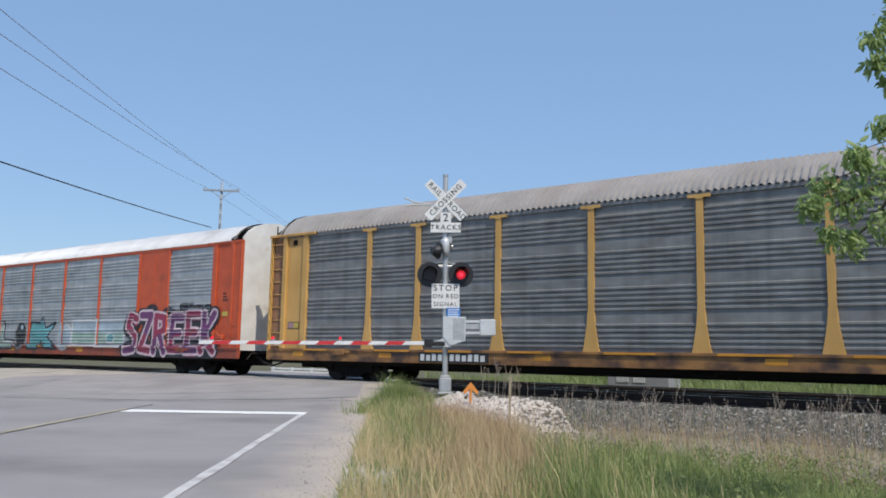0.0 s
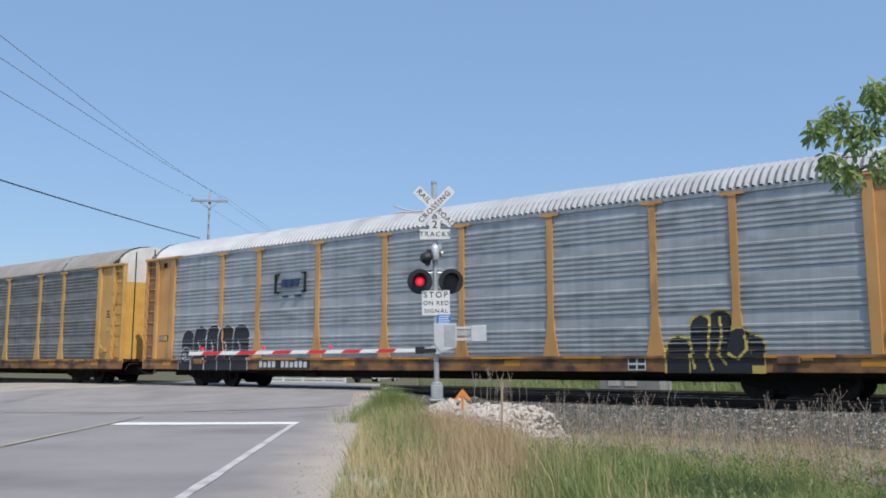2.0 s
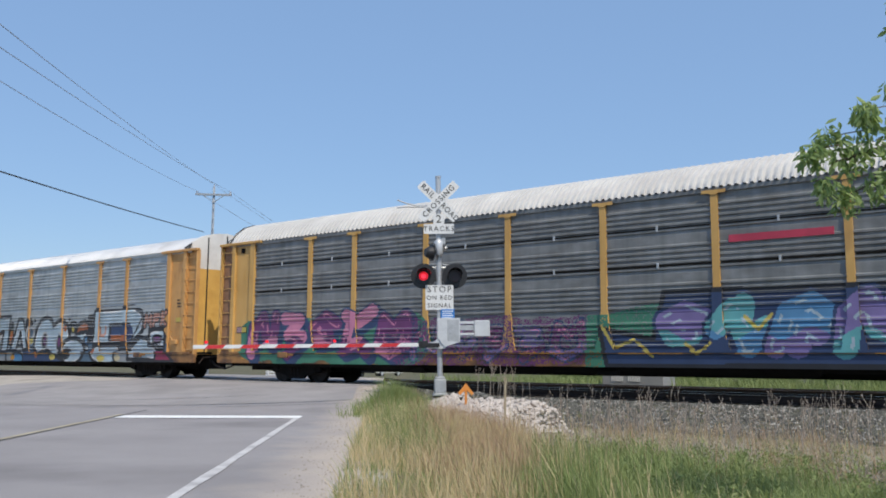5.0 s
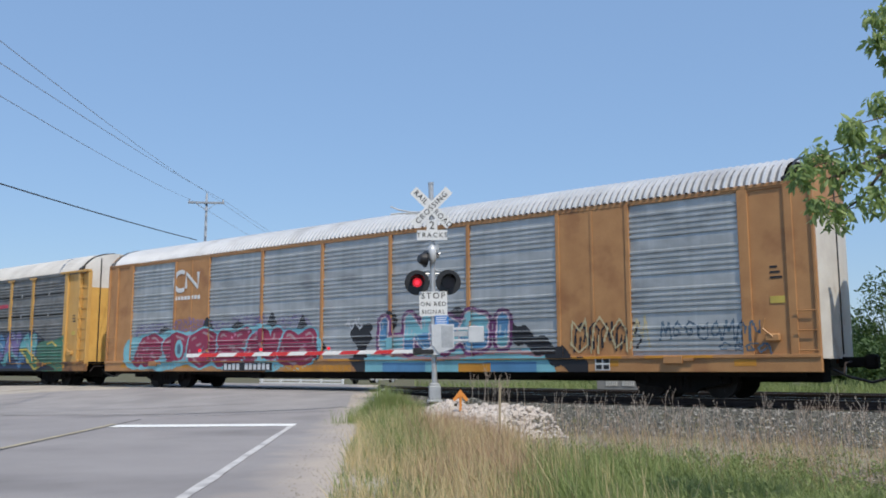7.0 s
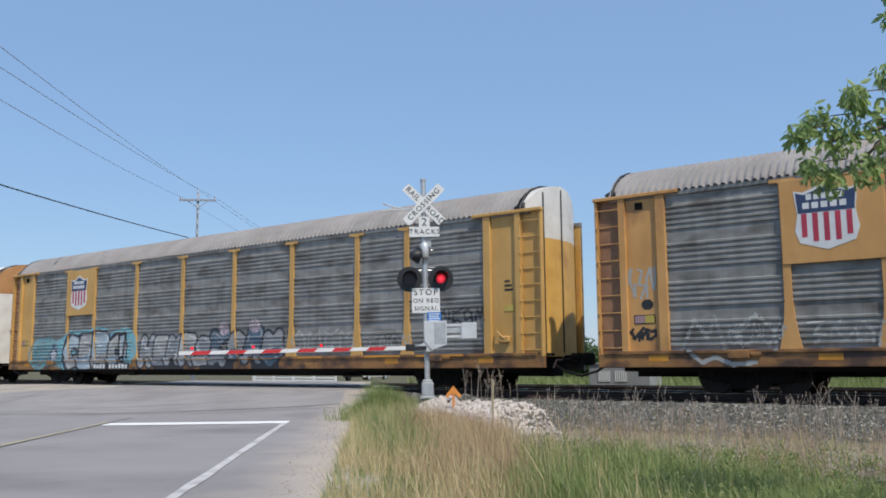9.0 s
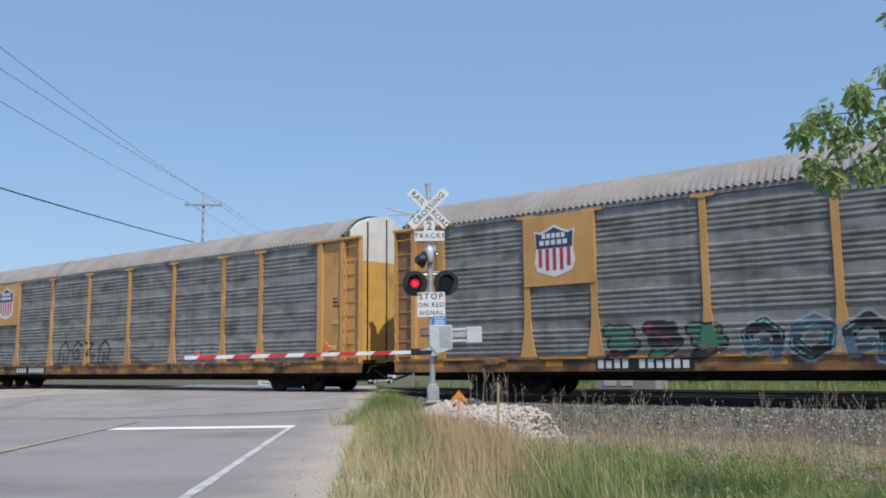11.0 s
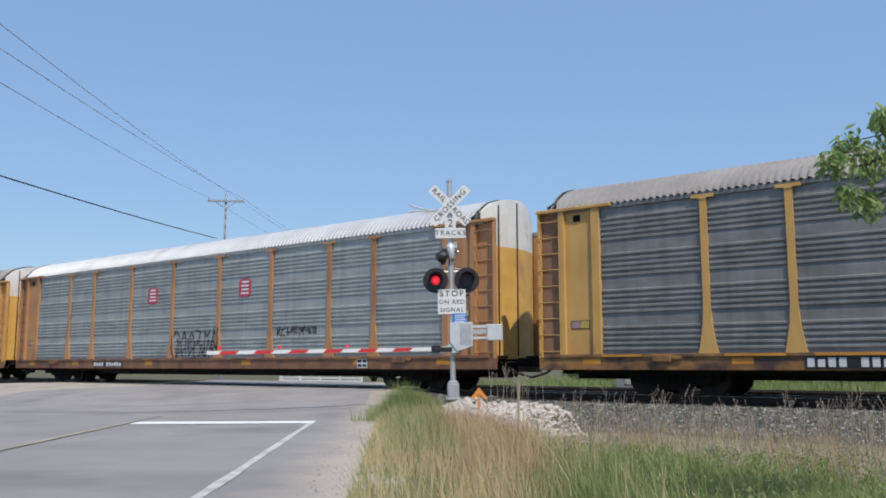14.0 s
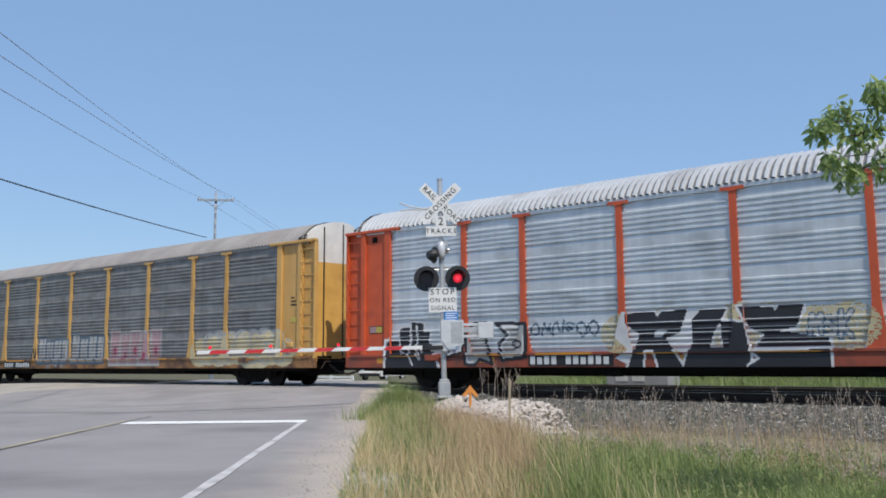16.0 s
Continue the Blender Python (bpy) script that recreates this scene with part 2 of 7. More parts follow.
PAINT = {k: surface("spray_paint_" + k, c, rough=0.5, bump=0.03, spread=0.1, scale=1.5) for k, c in {
    "black": (0.022, 0.022, 0.027), "white": (0.68, 0.69, 0.70), "grey": (0.30, 0.32, 0.34), "slate": (0.085, 0.14, 0.20),
    "ice": (0.40, 0.50, 0.57), "teal": (0.13, 0.40, 0.42), "cyan": (0.22, 0.52, 0.60), "blue": (0.10, 0.27, 0.48), "navy": (0.035, 0.06, 0.14),
    "crimson": (0.31, 0.035, 0.085), "pink": (0.60, 0.22, 0.34), "plum": (0.16, 0.045, 0.15), "violet": (0.22, 0.17, 0.38), "green": (0.06, 0.22, 0.14),
    "mint": (0.36, 0.50, 0.44), "cream": (0.58, 0.50, 0.30), "rust": (0.42, 0.13, 0.04), "orange": (0.60, 0.27, 0.03), "gold": (0.60, 0.47, 0.10),
    "silver": (0.42, 0.42, 0.41), "rosewhite": (0.66, 0.52, 0.56), "salmon": (0.55, 0.26, 0.18), "rose": (0.42, 0.27, 0.29), "signred": (0.50, 0.045, 0.085)}.items()}


# ---------------------------------------------------------------- building blocks
class Geo:
    """Vertices and faces of one mesh."""

    def __init__(self):
        self.v, self.f, self.m = [], [], []

    def add(self, vs, fs, mi=0):
        o = len(self.v)
        self.v += [tuple(p) for p in vs]
        self.f += [tuple(o + i for i in q) for q in fs]
        self.m += [mi] * len(fs)
        return self

    def box(self, x0, x1, y0, y1, z0, z1, mi=0, c=0.0):
        """A box; c takes the edges off."""
        if c <= 0:
            return self.add([(x, y, z) for z in (z0, z1) for y in (y0, y1) for x in (x0, x1)],
                            [(0, 2, 3, 1), (4, 5, 7, 6), (0, 1, 5, 4), (2, 6, 7, 3), (0, 4, 6, 2), (1, 3, 7, 5)], mi)
        bm = bmesh.new()
        bmesh.ops.create_cube(bm, size=1, matrix=Matrix.LocRotScale(((x0 + x1) / 2, (y0 + y1) / 2, (z0 + z1) / 2), None, (x1 - x0, y1 - y0, z1 - z0)))
        bmesh.ops.bevel(bm, geom=bm.edges[:], offset=c, segments=1, affect="EDGES")
        bm.verts.index_update()
        self.add([p.co for p in bm.verts], [[p.index for p in q.verts] for q in bm.faces], mi)
        bm.free()
        return self

    def prism(self, poly, y0, y1, mi=0, axis="y"):
        """A polygon in x and z (counter-clockwise) between y0 and y1; axis x: a polygon in y and z between x0 and x1."""
        n = len(poly)
        put = (lambda a, b, w: (a, w, b)) if axis == "y" else (lambda a, b, w: (w, a, b))
        vs = [put(a, b, y0) for a, b in poly] + [put(a, b, y1) for a, b in poly]
        fs = [tuple(range(n)), tuple(range(2 * n - 1, n - 1, -1))] + [(i, n + i, n + (i + 1) % n, (i + 1) % n) for i in range(n)]
        return self.add(vs, fs, mi)

    def tube(self, pts, r, n=8, mi=0, r1=None):
        """A round bar along points, capped; tapers from r to r1."""
        pts = [Vector(p) for p in pts]
        vs, fs = [], []
        for i, p in enumerate(pts):
            d = (pts[min(i + 1, len(pts) - 1)] - pts[max(i - 1, 0)]).normalized()
            a = d.orthogonal().normalized() if i == 0 else (a - a.dot(d) * d).normalized()
            b = d.cross(a)
            k = i / (len(pts) - 1)
            rr = r + ((r1 if r1 is not None else r) - r) * k
            vs += [p + rr * (math.cos(t) * a + math.sin(t) * b) for t in (2 * math.pi * j / n for j in range(n))]
        for i in range(len(pts) - 1):
            fs += [(i * n + j, i * n + (j + 1) % n, (i + 1) * n + (j + 1) % n, (i + 1) * n + j) for j in range(n)]
        fs += [tuple(range(n - 1, -1, -1)), tuple(range((len(pts) - 1) * n, len(pts) * n))]
        return self.add(vs, fs, mi)

    def disc(self, c, axis, r, d, n=24, mi=0):
        """A round slab of radius r from c along axis by d."""
        a = Vector(axis).normalized()
        return self.tube([Vector(c), Vector(c) + a * d], r, n, mi)


MESHES = {}


def part(name, geo, material, parent=None, label="", key=None, smooth=False):
    """Links a Geo as one mesh object under parent. With a key, alike meshes are shared."""
    mats = material if isinstance(material, (list, tuple)) else [material]
    k = (key, tuple(m.name for m in mats)) if key else None
    me = MESHES.get(k) if k else None
    if me is None:
        g = geo() if callable(geo) else geo
        me = bpy.data.meshes.new(name)
        me.from_pydata(g.v, [], g.f)
        for m in mats:
            me.materials.append(m)
        me.polygons.foreach_set("material_index", g.m)
        if smooth:
            me.polygons.foreach_set("use_smooth", [True] * len(me.polygons))
        me.update()
        if k:
            MESHES[k] = me
    ob = new(name, me)
    if parent:
        ob.parent = parent
    if label:
        tagged(ob, label)
    return ob


def fast(name, v, f, material, mi=None, parent=None, smooth=False):
    """A mesh object from arrays; all faces have the same number of corners."""
    v, f = np.asarray(v, np.float32), np.asarray(f, np.int32)
    me = bpy.data.meshes.new(name)
    me.vertices.add(len(v))
    me.vertices.foreach_set("co", v.ravel())
    me.loops.add(f.size)
    me.loops.foreach_set("vertex_index", f.ravel())
    me.polygons.add(len(f))
    me.polygons.foreach_set("loop_start", np.arange(len(f), dtype=np.int32) * f.shape[1])
    for m in material if isinstance(material, (list, tuple)) else [material]:
        me.materials.append(m)
    if mi is not None:
        me.polygons.foreach_set("material_index", np.asarray(mi, np.int32))
    me.polygons.foreach_set("use_smooth", np.full(len(f), smooth))
    me.update(calc_edges=True)
    ob = new(name, me)
    if parent:
        ob.parent = parent
    return ob


def lettering(text, size, m, material, parent, name="letter", spacing=1.0):
    """Words in the built-in font as a thin mesh, facing the way m looks (its z)."""
    cu = bpy.data.curves.new("words", "FONT")
    cu.body, cu.size, cu.align_x, cu.align_y, cu.extrude, cu.space_character = text, size, "CENTER", "CENTER", 0.0015, spacing
    cu.offset = size * 0.002
    cu.resolution_u = 3
    tmp = new("words", cu)
    me = bpy.data.meshes.new_from_object(tmp.evaluated_get(bpy.context.evaluated_depsgraph_get()))
    bpy.data.objects.remove(tmp)
    # each letter is a piece of its own
    near = list(range(len(me.vertices)))

    def root(a):
        while near[a] != a:
            near[a] = near[near[a]]
            a = near[a]
        return a

    for e in me.edges:
        near[root(e.vertices[0])] = root(e.vertices[1])
    pieces = {}
    for q in me.polygons:
        pieces.setdefault(root(q.vertices[0]), []).append(tuple(q.vertices))
    for faces in pieces.values():
        used = sorted({k for f in faces for k in f})
        at = {k: n for n, k in enumerate(used)}
        one = bpy.data.meshes.new(name)
        one.from_pydata([m @ me.vertices[k].co for k in used], [], [tuple(at[k] for k in f) for f in faces])
        one.materials.append(material)
        new(name, one).parent = parent
    bpy.data.meshes.remove(me)


def thing(name, label, category, m=None, group=""):
    ob = new(name)
    ob.empty_display_size = 0.2
    if m is not None:
        ob.matrix_basis = m
    return tagged(ob, label, category, group)


# ---------------------------------------------------------------- lie of the land
# The road runs along U; L is the distance to its right side. The rail heads lie at z = 0.
U, L = Vector((-0.665, 0.747, 0)), Vector((0.747, 0.665, 0))
TRACK_Y = 21.55


def ease(a, b, v):
    k = min(1.0, max(0.0, (v - a) / (b - a)))
    return k * k * (3 - 2 * k)


def road_z(y):
    return -0.455 + 0.355 * ease(12.0, 19.6, y) if y < 27 else -0.10 - 0.42 * ease(27.5, 40, y)


PROFILE = [(-60, -0.5), (6, -0.5), (11, -0.58), (15.3, -0.66), (17.0, -0.56), (18.75, -0.37), (19.3, -0.32), (23.9, -0.32), (28.5, -0.32), (30.5, -0.7), (34, -0.5), (60, -0.3), (6000, -0.3)]


def land(x, y):
    """Height of the ground."""
    z = float(np.interp(y, [p[0] for p in PROFILE], [p[1] for p in PROFILE]))
    lat = x * L.x + y * L.y
    pad = math.exp(-(((x + 12.3) / 1.5) ** 2 + ((y - 16.1) / 1.3) ** 2))
    z += (-0.06 - z) * min(1, pad * 1.25) if pad > 0.02 else 0
    side = ease(2.6, 0.2, lat) if lat > -5 else ease(-13.5, -10.5, lat)
    if y < 60:
        z += (road_z(y) - 0.03 - z) * side
    return z


# ---------------------------------------------------------------- ground, road, track
def grid_sheet(name, xs, ys, height, material):
    v = [(x, y, height(x, y)) for y in ys for x in xs]
    w = len(xs)
    f = [(j * w + i, j * w + i + 1, (j + 1) * w + i + 1, (j + 1) * w + i) for j in range(len(ys) - 1) for i in range(w - 1)]
    return tagged(fast(name, v, f, material, smooth=True), kind="structure")


XS = [-3000, -900, -300, -120, -70] + [-50 + 0.8 * i for i in range(76)] + [14, 20, 40, 120, 400, 1200, 3000]
YS = [-1500, -300, -80, -30, -12, -6] + [-3 + 0.6 * i for i in range(66)] + [38, 42, 50, 60, 90, 200, 600, 1500, 4000]
tagged(grid_sheet("ground", XS, YS, land, M["soil"]), "dry soil with sparse grass beside road and railway", "ground")


def road_strip(name, s0, s1, l0, l1, up, material, step=0.5, wobble=0.0, label="", across=None):
    """A strip of road surface between two distances along the road and two to its side, draped on the hump of the crossing."""
    n, w = max(1, round((s1 - s0) / step)), across or max(1, round((l1 - l0) / 0.9))
    v = []
    for i in range(n + 1):
        s = s0 + (s1 - s0) * i / n
        e0, e1 = [2 * wobble * (noise.noise(Vector((s * 0.6, q, 1.7))) + 0.4 * noise.noise(Vector((s * 2.3, q, 5.1)))) for q in (2.5, 8.5)]
        for j in range(w + 1):
            lat = l0 + e0 + (l1 + e1 - l0 - e0) * j / w
            p = U * s + L * lat
            v.append((p.x, p.y, road_z(p.y) + up))
    k = w + 1
    f = [(i * k + j, i * k + j + 1, (i + 1) * k + j + 1, (i + 1) * k + j) for i in range(n) for j in range(w)]
    return tagged(fast(name, v, f, material, smooth=True), label, kind="structure")


EDGE, MID, LEFT = -1.66, -5.09, -8.6
def dusty(m, tan, l0, l1):
    """Blends a road surface into tan dust towards its right edge, with a ragged border."""
    n, l = m.node_tree.nodes, m.node_tree.links
    hue = next(q for q in n if q.type == "HUE_SAT")
    old = hue.inputs["Color"].links[0].from_socket
    geo, dot, no, add, rng_, mix = [n.new("ShaderNode" + q) for q in ("NewGeometry", "VectorMath", "TexNoise", "Math", "MapRange", "Mix")]
    dot.operation = "DOT_PRODUCT"
    dot.inputs[1].default_value = tuple(L)
    no.inputs["Scale"].default_value, no.inputs["Detail"].default_value = 1.3, 9
    add.operation = "MULTIPLY_ADD"
    add.inputs[1].default_value = 1.3
    l.new(geo.outputs["Position"], dot.inputs[0])
    l.new(geo.outputs["Position"], no.inputs["Vector"])
    l.new(no.outputs["Fac"], add.inputs[0])
    l.new(dot.outputs["Value"], add.inputs[2])
    rng_.inputs[1].default_value, rng_.inputs[2].default_value = l0 + 0.65, l1 + 0.65
    l.new(add.outputs[0], rng_.inputs[0])
    mix.data_type = "RGBA"
    mix.inputs[7].default_value = (*tan, 1)
    l.new(rng_.outputs[0], mix.inputs[0])
    l.new(old, mix.inputs[6])
    l.new(mix.outputs[2], hue.inputs["Color"])


dusty(M["asphalt"], (0.43, 0.372, 0.32), -1.35, -0.5)
road_strip("road", -30, 46, LEFT - 0.9, EDGE + 1.62, 0.0, M["asphalt"], label="worn grey asphalt road rising to the crossing")
road_strip("shoulder", -20, 27, EDGE + 1.5, EDGE + 1.72, 0.004, M["shoulder"], wobble=0.04, label="dusty beige gravel shoulder")
road_strip("shoulder_far", -20, 40, LEFT - 17.0, LEFT - 0.88, -0.008, M["shoulder"], wobble=0.15, label="dusty gravel shoulder")
road_strip("apron", 21.4, 33, LEFT - 5.0, EDGE + 0.9, 0.006, M["apron"], label="pale resurfaced apron at the crossing")
road_strip("edge_line", -12, 17.5, EDGE - 0.05, EDGE + 0.05, 0.006, M["linewhite"], wobble=0.012, label="worn white edge line", across=1)
road_strip("stop_line", 16.9, 17.6, MID + 0.05, EDGE + 0.06, 0.009, M["linebright"], label="white painted stop line")
road_strip("yellow_line", -12, 17.9, MID - 0.17, MID - 0.06, 0.006, M["lineyellow"], wobble=0.012, label="worn yellow centre line", across=1)
road_strip("road_seam", -12, 19.5, MID - 0.05, MID - 0.015, 0.007, M["crack"], wobble=0.012, label="dark tar joint", across=1)
for k, (s, a, b) in enumerate(((20.6, -4.6, -0.9), (23.6, -8.0, -3.0), (26.0, -5.4, -0.8))):
    road_strip("road_crack", s, s + 0.035, a, b, 0.0105, M["crack"], wobble=0.0, label="dark crack across the asphalt")

RAIL = -0.1
tagged(grid_sheet("gravel_lot", [-90 + 2 * i for i in range(34)], [29.6 + 1.5 * i for i in range(7)], lambda x, y: land(x, y) + 0.03, M["lot"]), "pale gravel lot beyond the tracks", "gravel lot")

# two tracks: rails, ties, ballast
for ty in (TRACK_Y, TRACK_Y + 4.6):
    for side in (-0.755, 0.755):
        rail = thing("rail", "brown rusted steel rail with a polished head", "rail", group="rails of the two tracks")
        tagged(rail, kind="structure")
        g = Geo()
        y = ty + side
        g.prism([(q, w + RAIL) for q, w in [(y - 0.07, -0.19), (y + 0.07, -0.19), (y + 0.07, -0.17), (y + 0.012, -0.14), (y + 0.012, -0.05), (y + 0.036, -0.035),
                 (y + 0.036, -0.006), (y - 0.036, -0.006), (y - 0.036, -0.035), (y - 0.012, -0.05), (y - 0.012, -0.14), (y - 0.07, -0.17)]], -260, 160, axis="x")
        part("rail_body", g, M["rust"], rail)
        part("rail_head", Geo().box(-260, 160, y - 0.03, y + 0.03, RAIL - 0.006, RAIL), M["railtop"], rail)
bed = thing("track_bed", "grey ballast bed with dark wooden ties", "track bed")
tagged(bed, kind="structure")
for k in range(120):
    part("tie", lambda: Geo().box(-0.11, 0.11, -1.3, 1.3, -0.36, -0.185, c=0.012), M["tie"], bed, key="tie").location = (-54 + 0.5 * k, TRACK_Y + 0.03 * ((k * 7) % 5 - 2), RAIL)
planks = tagged(new("crossing_panels"), "dark rubber and timber panels between rails", "crossing panel", kind="structure")
for a, b in ((-2.2, -0.83), (-0.66, 0.66), (0.83, 2.2)):
    for k in range(7):
        c = Geo()
        q = [(U * ((TRACK_Y + yy - L.y * lat) / U.y) + L * lat) for yy, lat in ((a, -9.4 + 1.3 * k), (a, -8.12 + 1.3 * k), (b, -8.12 + 1.3 * k), (b, -9.4 + 1.3 * k))]
        c.add([(p.x, p.y, -0.32) for p in q] + [(p.x, p.y, -0.092) for p in q], [(3, 2, 1, 0), (4, 5, 6, 7), (0, 1, 5, 4), (1, 2, 6, 5), (2, 3, 7, 6), (3, 0, 4, 7)])
        part("panel", c, M["apron"], planks)


def stones(name, n, place, size, material, seed, kind="stuff", label="", category=""):
    """Many small angular stones in one mesh."""
    rng = np.random.default_rng(seed)
    base = np.array([(1, 0, 0), (-1, 0, 0), (0, 1, 0), (0, -1, 0), (0, 0, 0.75), (0, 0, -0.75)], float)
    fc = np.array([(0, 2, 4), (2, 1, 4), (1, 3, 4), (3, 0, 4), (2, 0, 5), (1, 2, 5), (3, 1, 5), (0, 3, 5)])
    p = np.array([place(rng) for _ in range(n)])
    s = rng.uniform(size[0], size[1], (n, 1, 1))
    v = (base[None] * rng.uniform(0.6, 1.2, (n, 6, 1))) * s
    a = rng.uniform(0, 6.28, n)
    ca, sa = np.cos(a)[:, None], np.sin(a)[:, None]
    t = rng.uniform(-0.8, 0.8, n)[:, None]
    x, y, z = v[..., 0] * ca - v[..., 1] * sa, v[..., 0] * sa + v[..., 1] * ca, v[..., 2]
    x, z = x * np.cos(t) - z * np.sin(t), x * np.sin(t) + z * np.cos(t)
    v = np.stack([x, y, z], -1) + p[:, None]
    f = (fc[None] + 6 * np.arange(n)[:, None, None]).reshape(-1, 3)
    return tagged(fast(name, v.reshape(-1, 3), f, material), label, category, kind=kind)


def on_ballast(rng):
    while True:
        x, y = rng.uniform(-24, 1.5), 19.9 - 4.6 * rng.random() ** 1.1
        if x * L.x + y * L.y > 0.9 + rng.random():
            return x, y, land(x, y) + 0.005


stones("ballast_stones", 26000, on_ballast, (0.02, 0.05), M["stone"], 3, label="loose grey crushed stone ballast on the bank", category="ballast")
stones("fine_stones", 22000, lambda r: (lambda x, y: (x, y, land(x, y) + 0.004))(r.uniform(-9.5, 1.5), 12.9 + r.normal(0, 1.3)), (0.012, 0.035), M["fines"], 6, label="tan crushed stone spilled at the foot of the ballast", category="gravel")
stones("shoulder_gravel", 6500, lambda r: (lambda p: (p.x, p.y, road_z(p.y) - 0.004))(U * r.uniform(4, 26) + L * (EDGE + 0.6 + 1.35 * r.random() ** 0.55)), (0.006, 0.02), M["fines"], 5,
       label="fine loose gravel along the shoulder", category="gravel")


# ---------------------------------------------------------------- crossing signal
# Built facing -y, then turned to the road.
def crossing_signal():
    m = Matrix.Translation((-12.68, 16.2, -0.02)) @ Matrix.Rotation(math.atan2(L.y, L.x), 4, "Z") @ Matrix.Rotation(radians(-1.0), 4, "Y")
    s = thing("crossing_signal", "silver railroad crossing signal mast with crossbuck, red lamps and lowered gate", "crossing signal", m)
    g = Geo()
    for z0, z1, w in ((-0.14, -0.08, 0.17), (-0.08, 0.24, 0.135), (0.24, 0.30, 0.11)):
        g.box(-w, w, -w, w, z0, z1, c=0.015)
    base = part("base", g, M["galv"], s, "cast grey junction box base")
    for x in (-0.11, 0.11):
        part("bolt", Geo().tube([(x, -0.15, -0.08), (x, -0.15, 0.0)], 0.018, 6), M["galv"], base)
    part("mast", Geo().tube([(0, 0, 0.28), (0, 0, 5.03)], 0.062, 16), M["galv"], s, smooth=False)
    part("mast_cap", Geo().tube([(0, 0, 5.03), (0, 0, 5.08)], 0.07, 16), M["galv"], s)
    face = lambda x, z, y, turn=0: pose(x, y, z, 90, 0, 0) @ pose(0, 0, 0, 0, 0, turn)
    # crossbuck, two blades one over the other
    for k, (words, turn, y) in enumerate((("RAIL  ROAD", -45, -0.085), ("CROSSING", 45, -0.100))):
        b = Geo()
        w, h = 0.61, 0.115
        poly = [(-w + .02, -h), (w - .02, -h), (w, -h + .02), (w, h - .02), (w - .02, h), (-w + .02, h), (-w, h - .02), (-w, -h + .02)]
        c, sn = math.cos(radians(turn)), math.sin(radians(turn))
        b.prism([(a * c - q * sn, 4.45 + a * sn + q * c) for a, q in poly], y, y + 0.008)
        blade = part("crossbuck_blade", b, M["signwhite"], s, "white crossbuck blade with black lettering")
        if k == 0:
            for word, off in (("RAIL", -0.36), ("ROAD", 0.375)):
                lettering(word, 0.185, face(off * c, 4.45 + off * sn, y - 0.004, turn), M["signblack"], blade, spacing=1.1)
        else:
            lettering(words, 0.185, face(0, 4.45, y - 0.004, turn), M["signblack"], blade, spacing=1.2)
    part("sign_bracket", Geo().box(-0.08, 0.08, -0.088, 0.07, 4.35, 4.55, c=0.01), M["galv"], s)
    t = Geo().box(-0.13, 0.13, -0.117, -0.109, 3.90, 4.14, c=0.002).box(-0.36, 0.36, -0.1175, -0.1085, 3.66, 3.90, c=0.002)
    tracks = part("tracks_sign", t, M["signwhite"], s, "white plate that counts two tracks")
    lettering("2", 0.27, face(0, 4.01, -0.121), M["signblack"], tracks)
    lettering("TRACKS", 0.165, face(0, 3.78, -0.122), M["signblack"], tracks, spacing=1.3)
    # pair of lamps for the other approach, seen from behind
    def lamp(x, y, z, turn, name, shut):
        """A hooded lamp with a black backing plate, facing -y before it is turned."""
        q = pose(x, y, z, 0, 0, turn)
        def turned(geo):
            geo.v = [tuple(q @ Vector(p)) for p in geo.v]
            return geo
        r = Geo()
        r.disc((0, 0, 0), (0, 1, 0), 0.30 if shut else 0.2, 0.012, 32)
        plate = part(name, turned(r), M["black"], s, "round black lamp backing plate")
        part("housing", turned(Geo().tube([(0, 0.012, 0), (0, 0.11, 0), (0, 0.17, 0)], 0.165, 20, r1=0.09)), M["black"], plate, smooth=False)
        hood = Geo()
        n = 18
        ring = lambda rr, yy, a0, a1: [(rr * math.cos(a), yy, rr * math.sin(a)) for a in (radians(a0 + (a1 - a0) * i / n) for i in range(n + 1))]
        for r0, r1, flip in ((0.168, 0.176, False), (0.160, 0.168, True)):
            vs = ring(r0, -0.002, -20, 200) + ring(r1, -0.30, 15, 165)
            hood.add(vs, [(i, i + 1, n + 2 + i, n + 1 + i) if flip else (i, n + 1 + i, n + 2 + i, i + 1) for i in range(n)])
        part("hood", turned(hood), M["black"], plate)
        part("lens_rim", turned(Geo().tube([(0, -0.002, 0), (0, -0.02, 0)], 0.158, 28)), M["black"], plate)
        lit = Geo().disc((0, -0.024, 0), (0, 1, 0), 0.11, 0.003, 28, 0).disc((0, -0.027, 0), (0, 1, 0), 0.058, 0.002, 20, 1)
        if shut:
            part("lamp_glow", turned(lit), [M["lit"], M["lit_core"]], plate, "glowing red lamp")
            # added flap in place of switching: the glow stays on and gets covered
            flap = part("flash_flap", Geo().disc((0, -0.006, -0.148), (0, 1, 0), 0.148, 0.005, 28), M["lens"], plate, "added dark red flap that covers the lamp's glow between flashes")
            return flap, q @ pose(0, -0.03, 0.148)
        part("lens", turned(Geo().disc((0, -0.024, 0), (0, 1, 0), 0.15, 0.004, 28)), M["lens"], plate)
        return None
    lamp(-0.17, -0.03, 3.22, 112, "back_lamp", False)
    part("lamp_arm", Geo().tube([(-0.2, 0.05, 3.30), (0.2, 0.08, 3.36)], 0.028, 8), M["galv"], s)
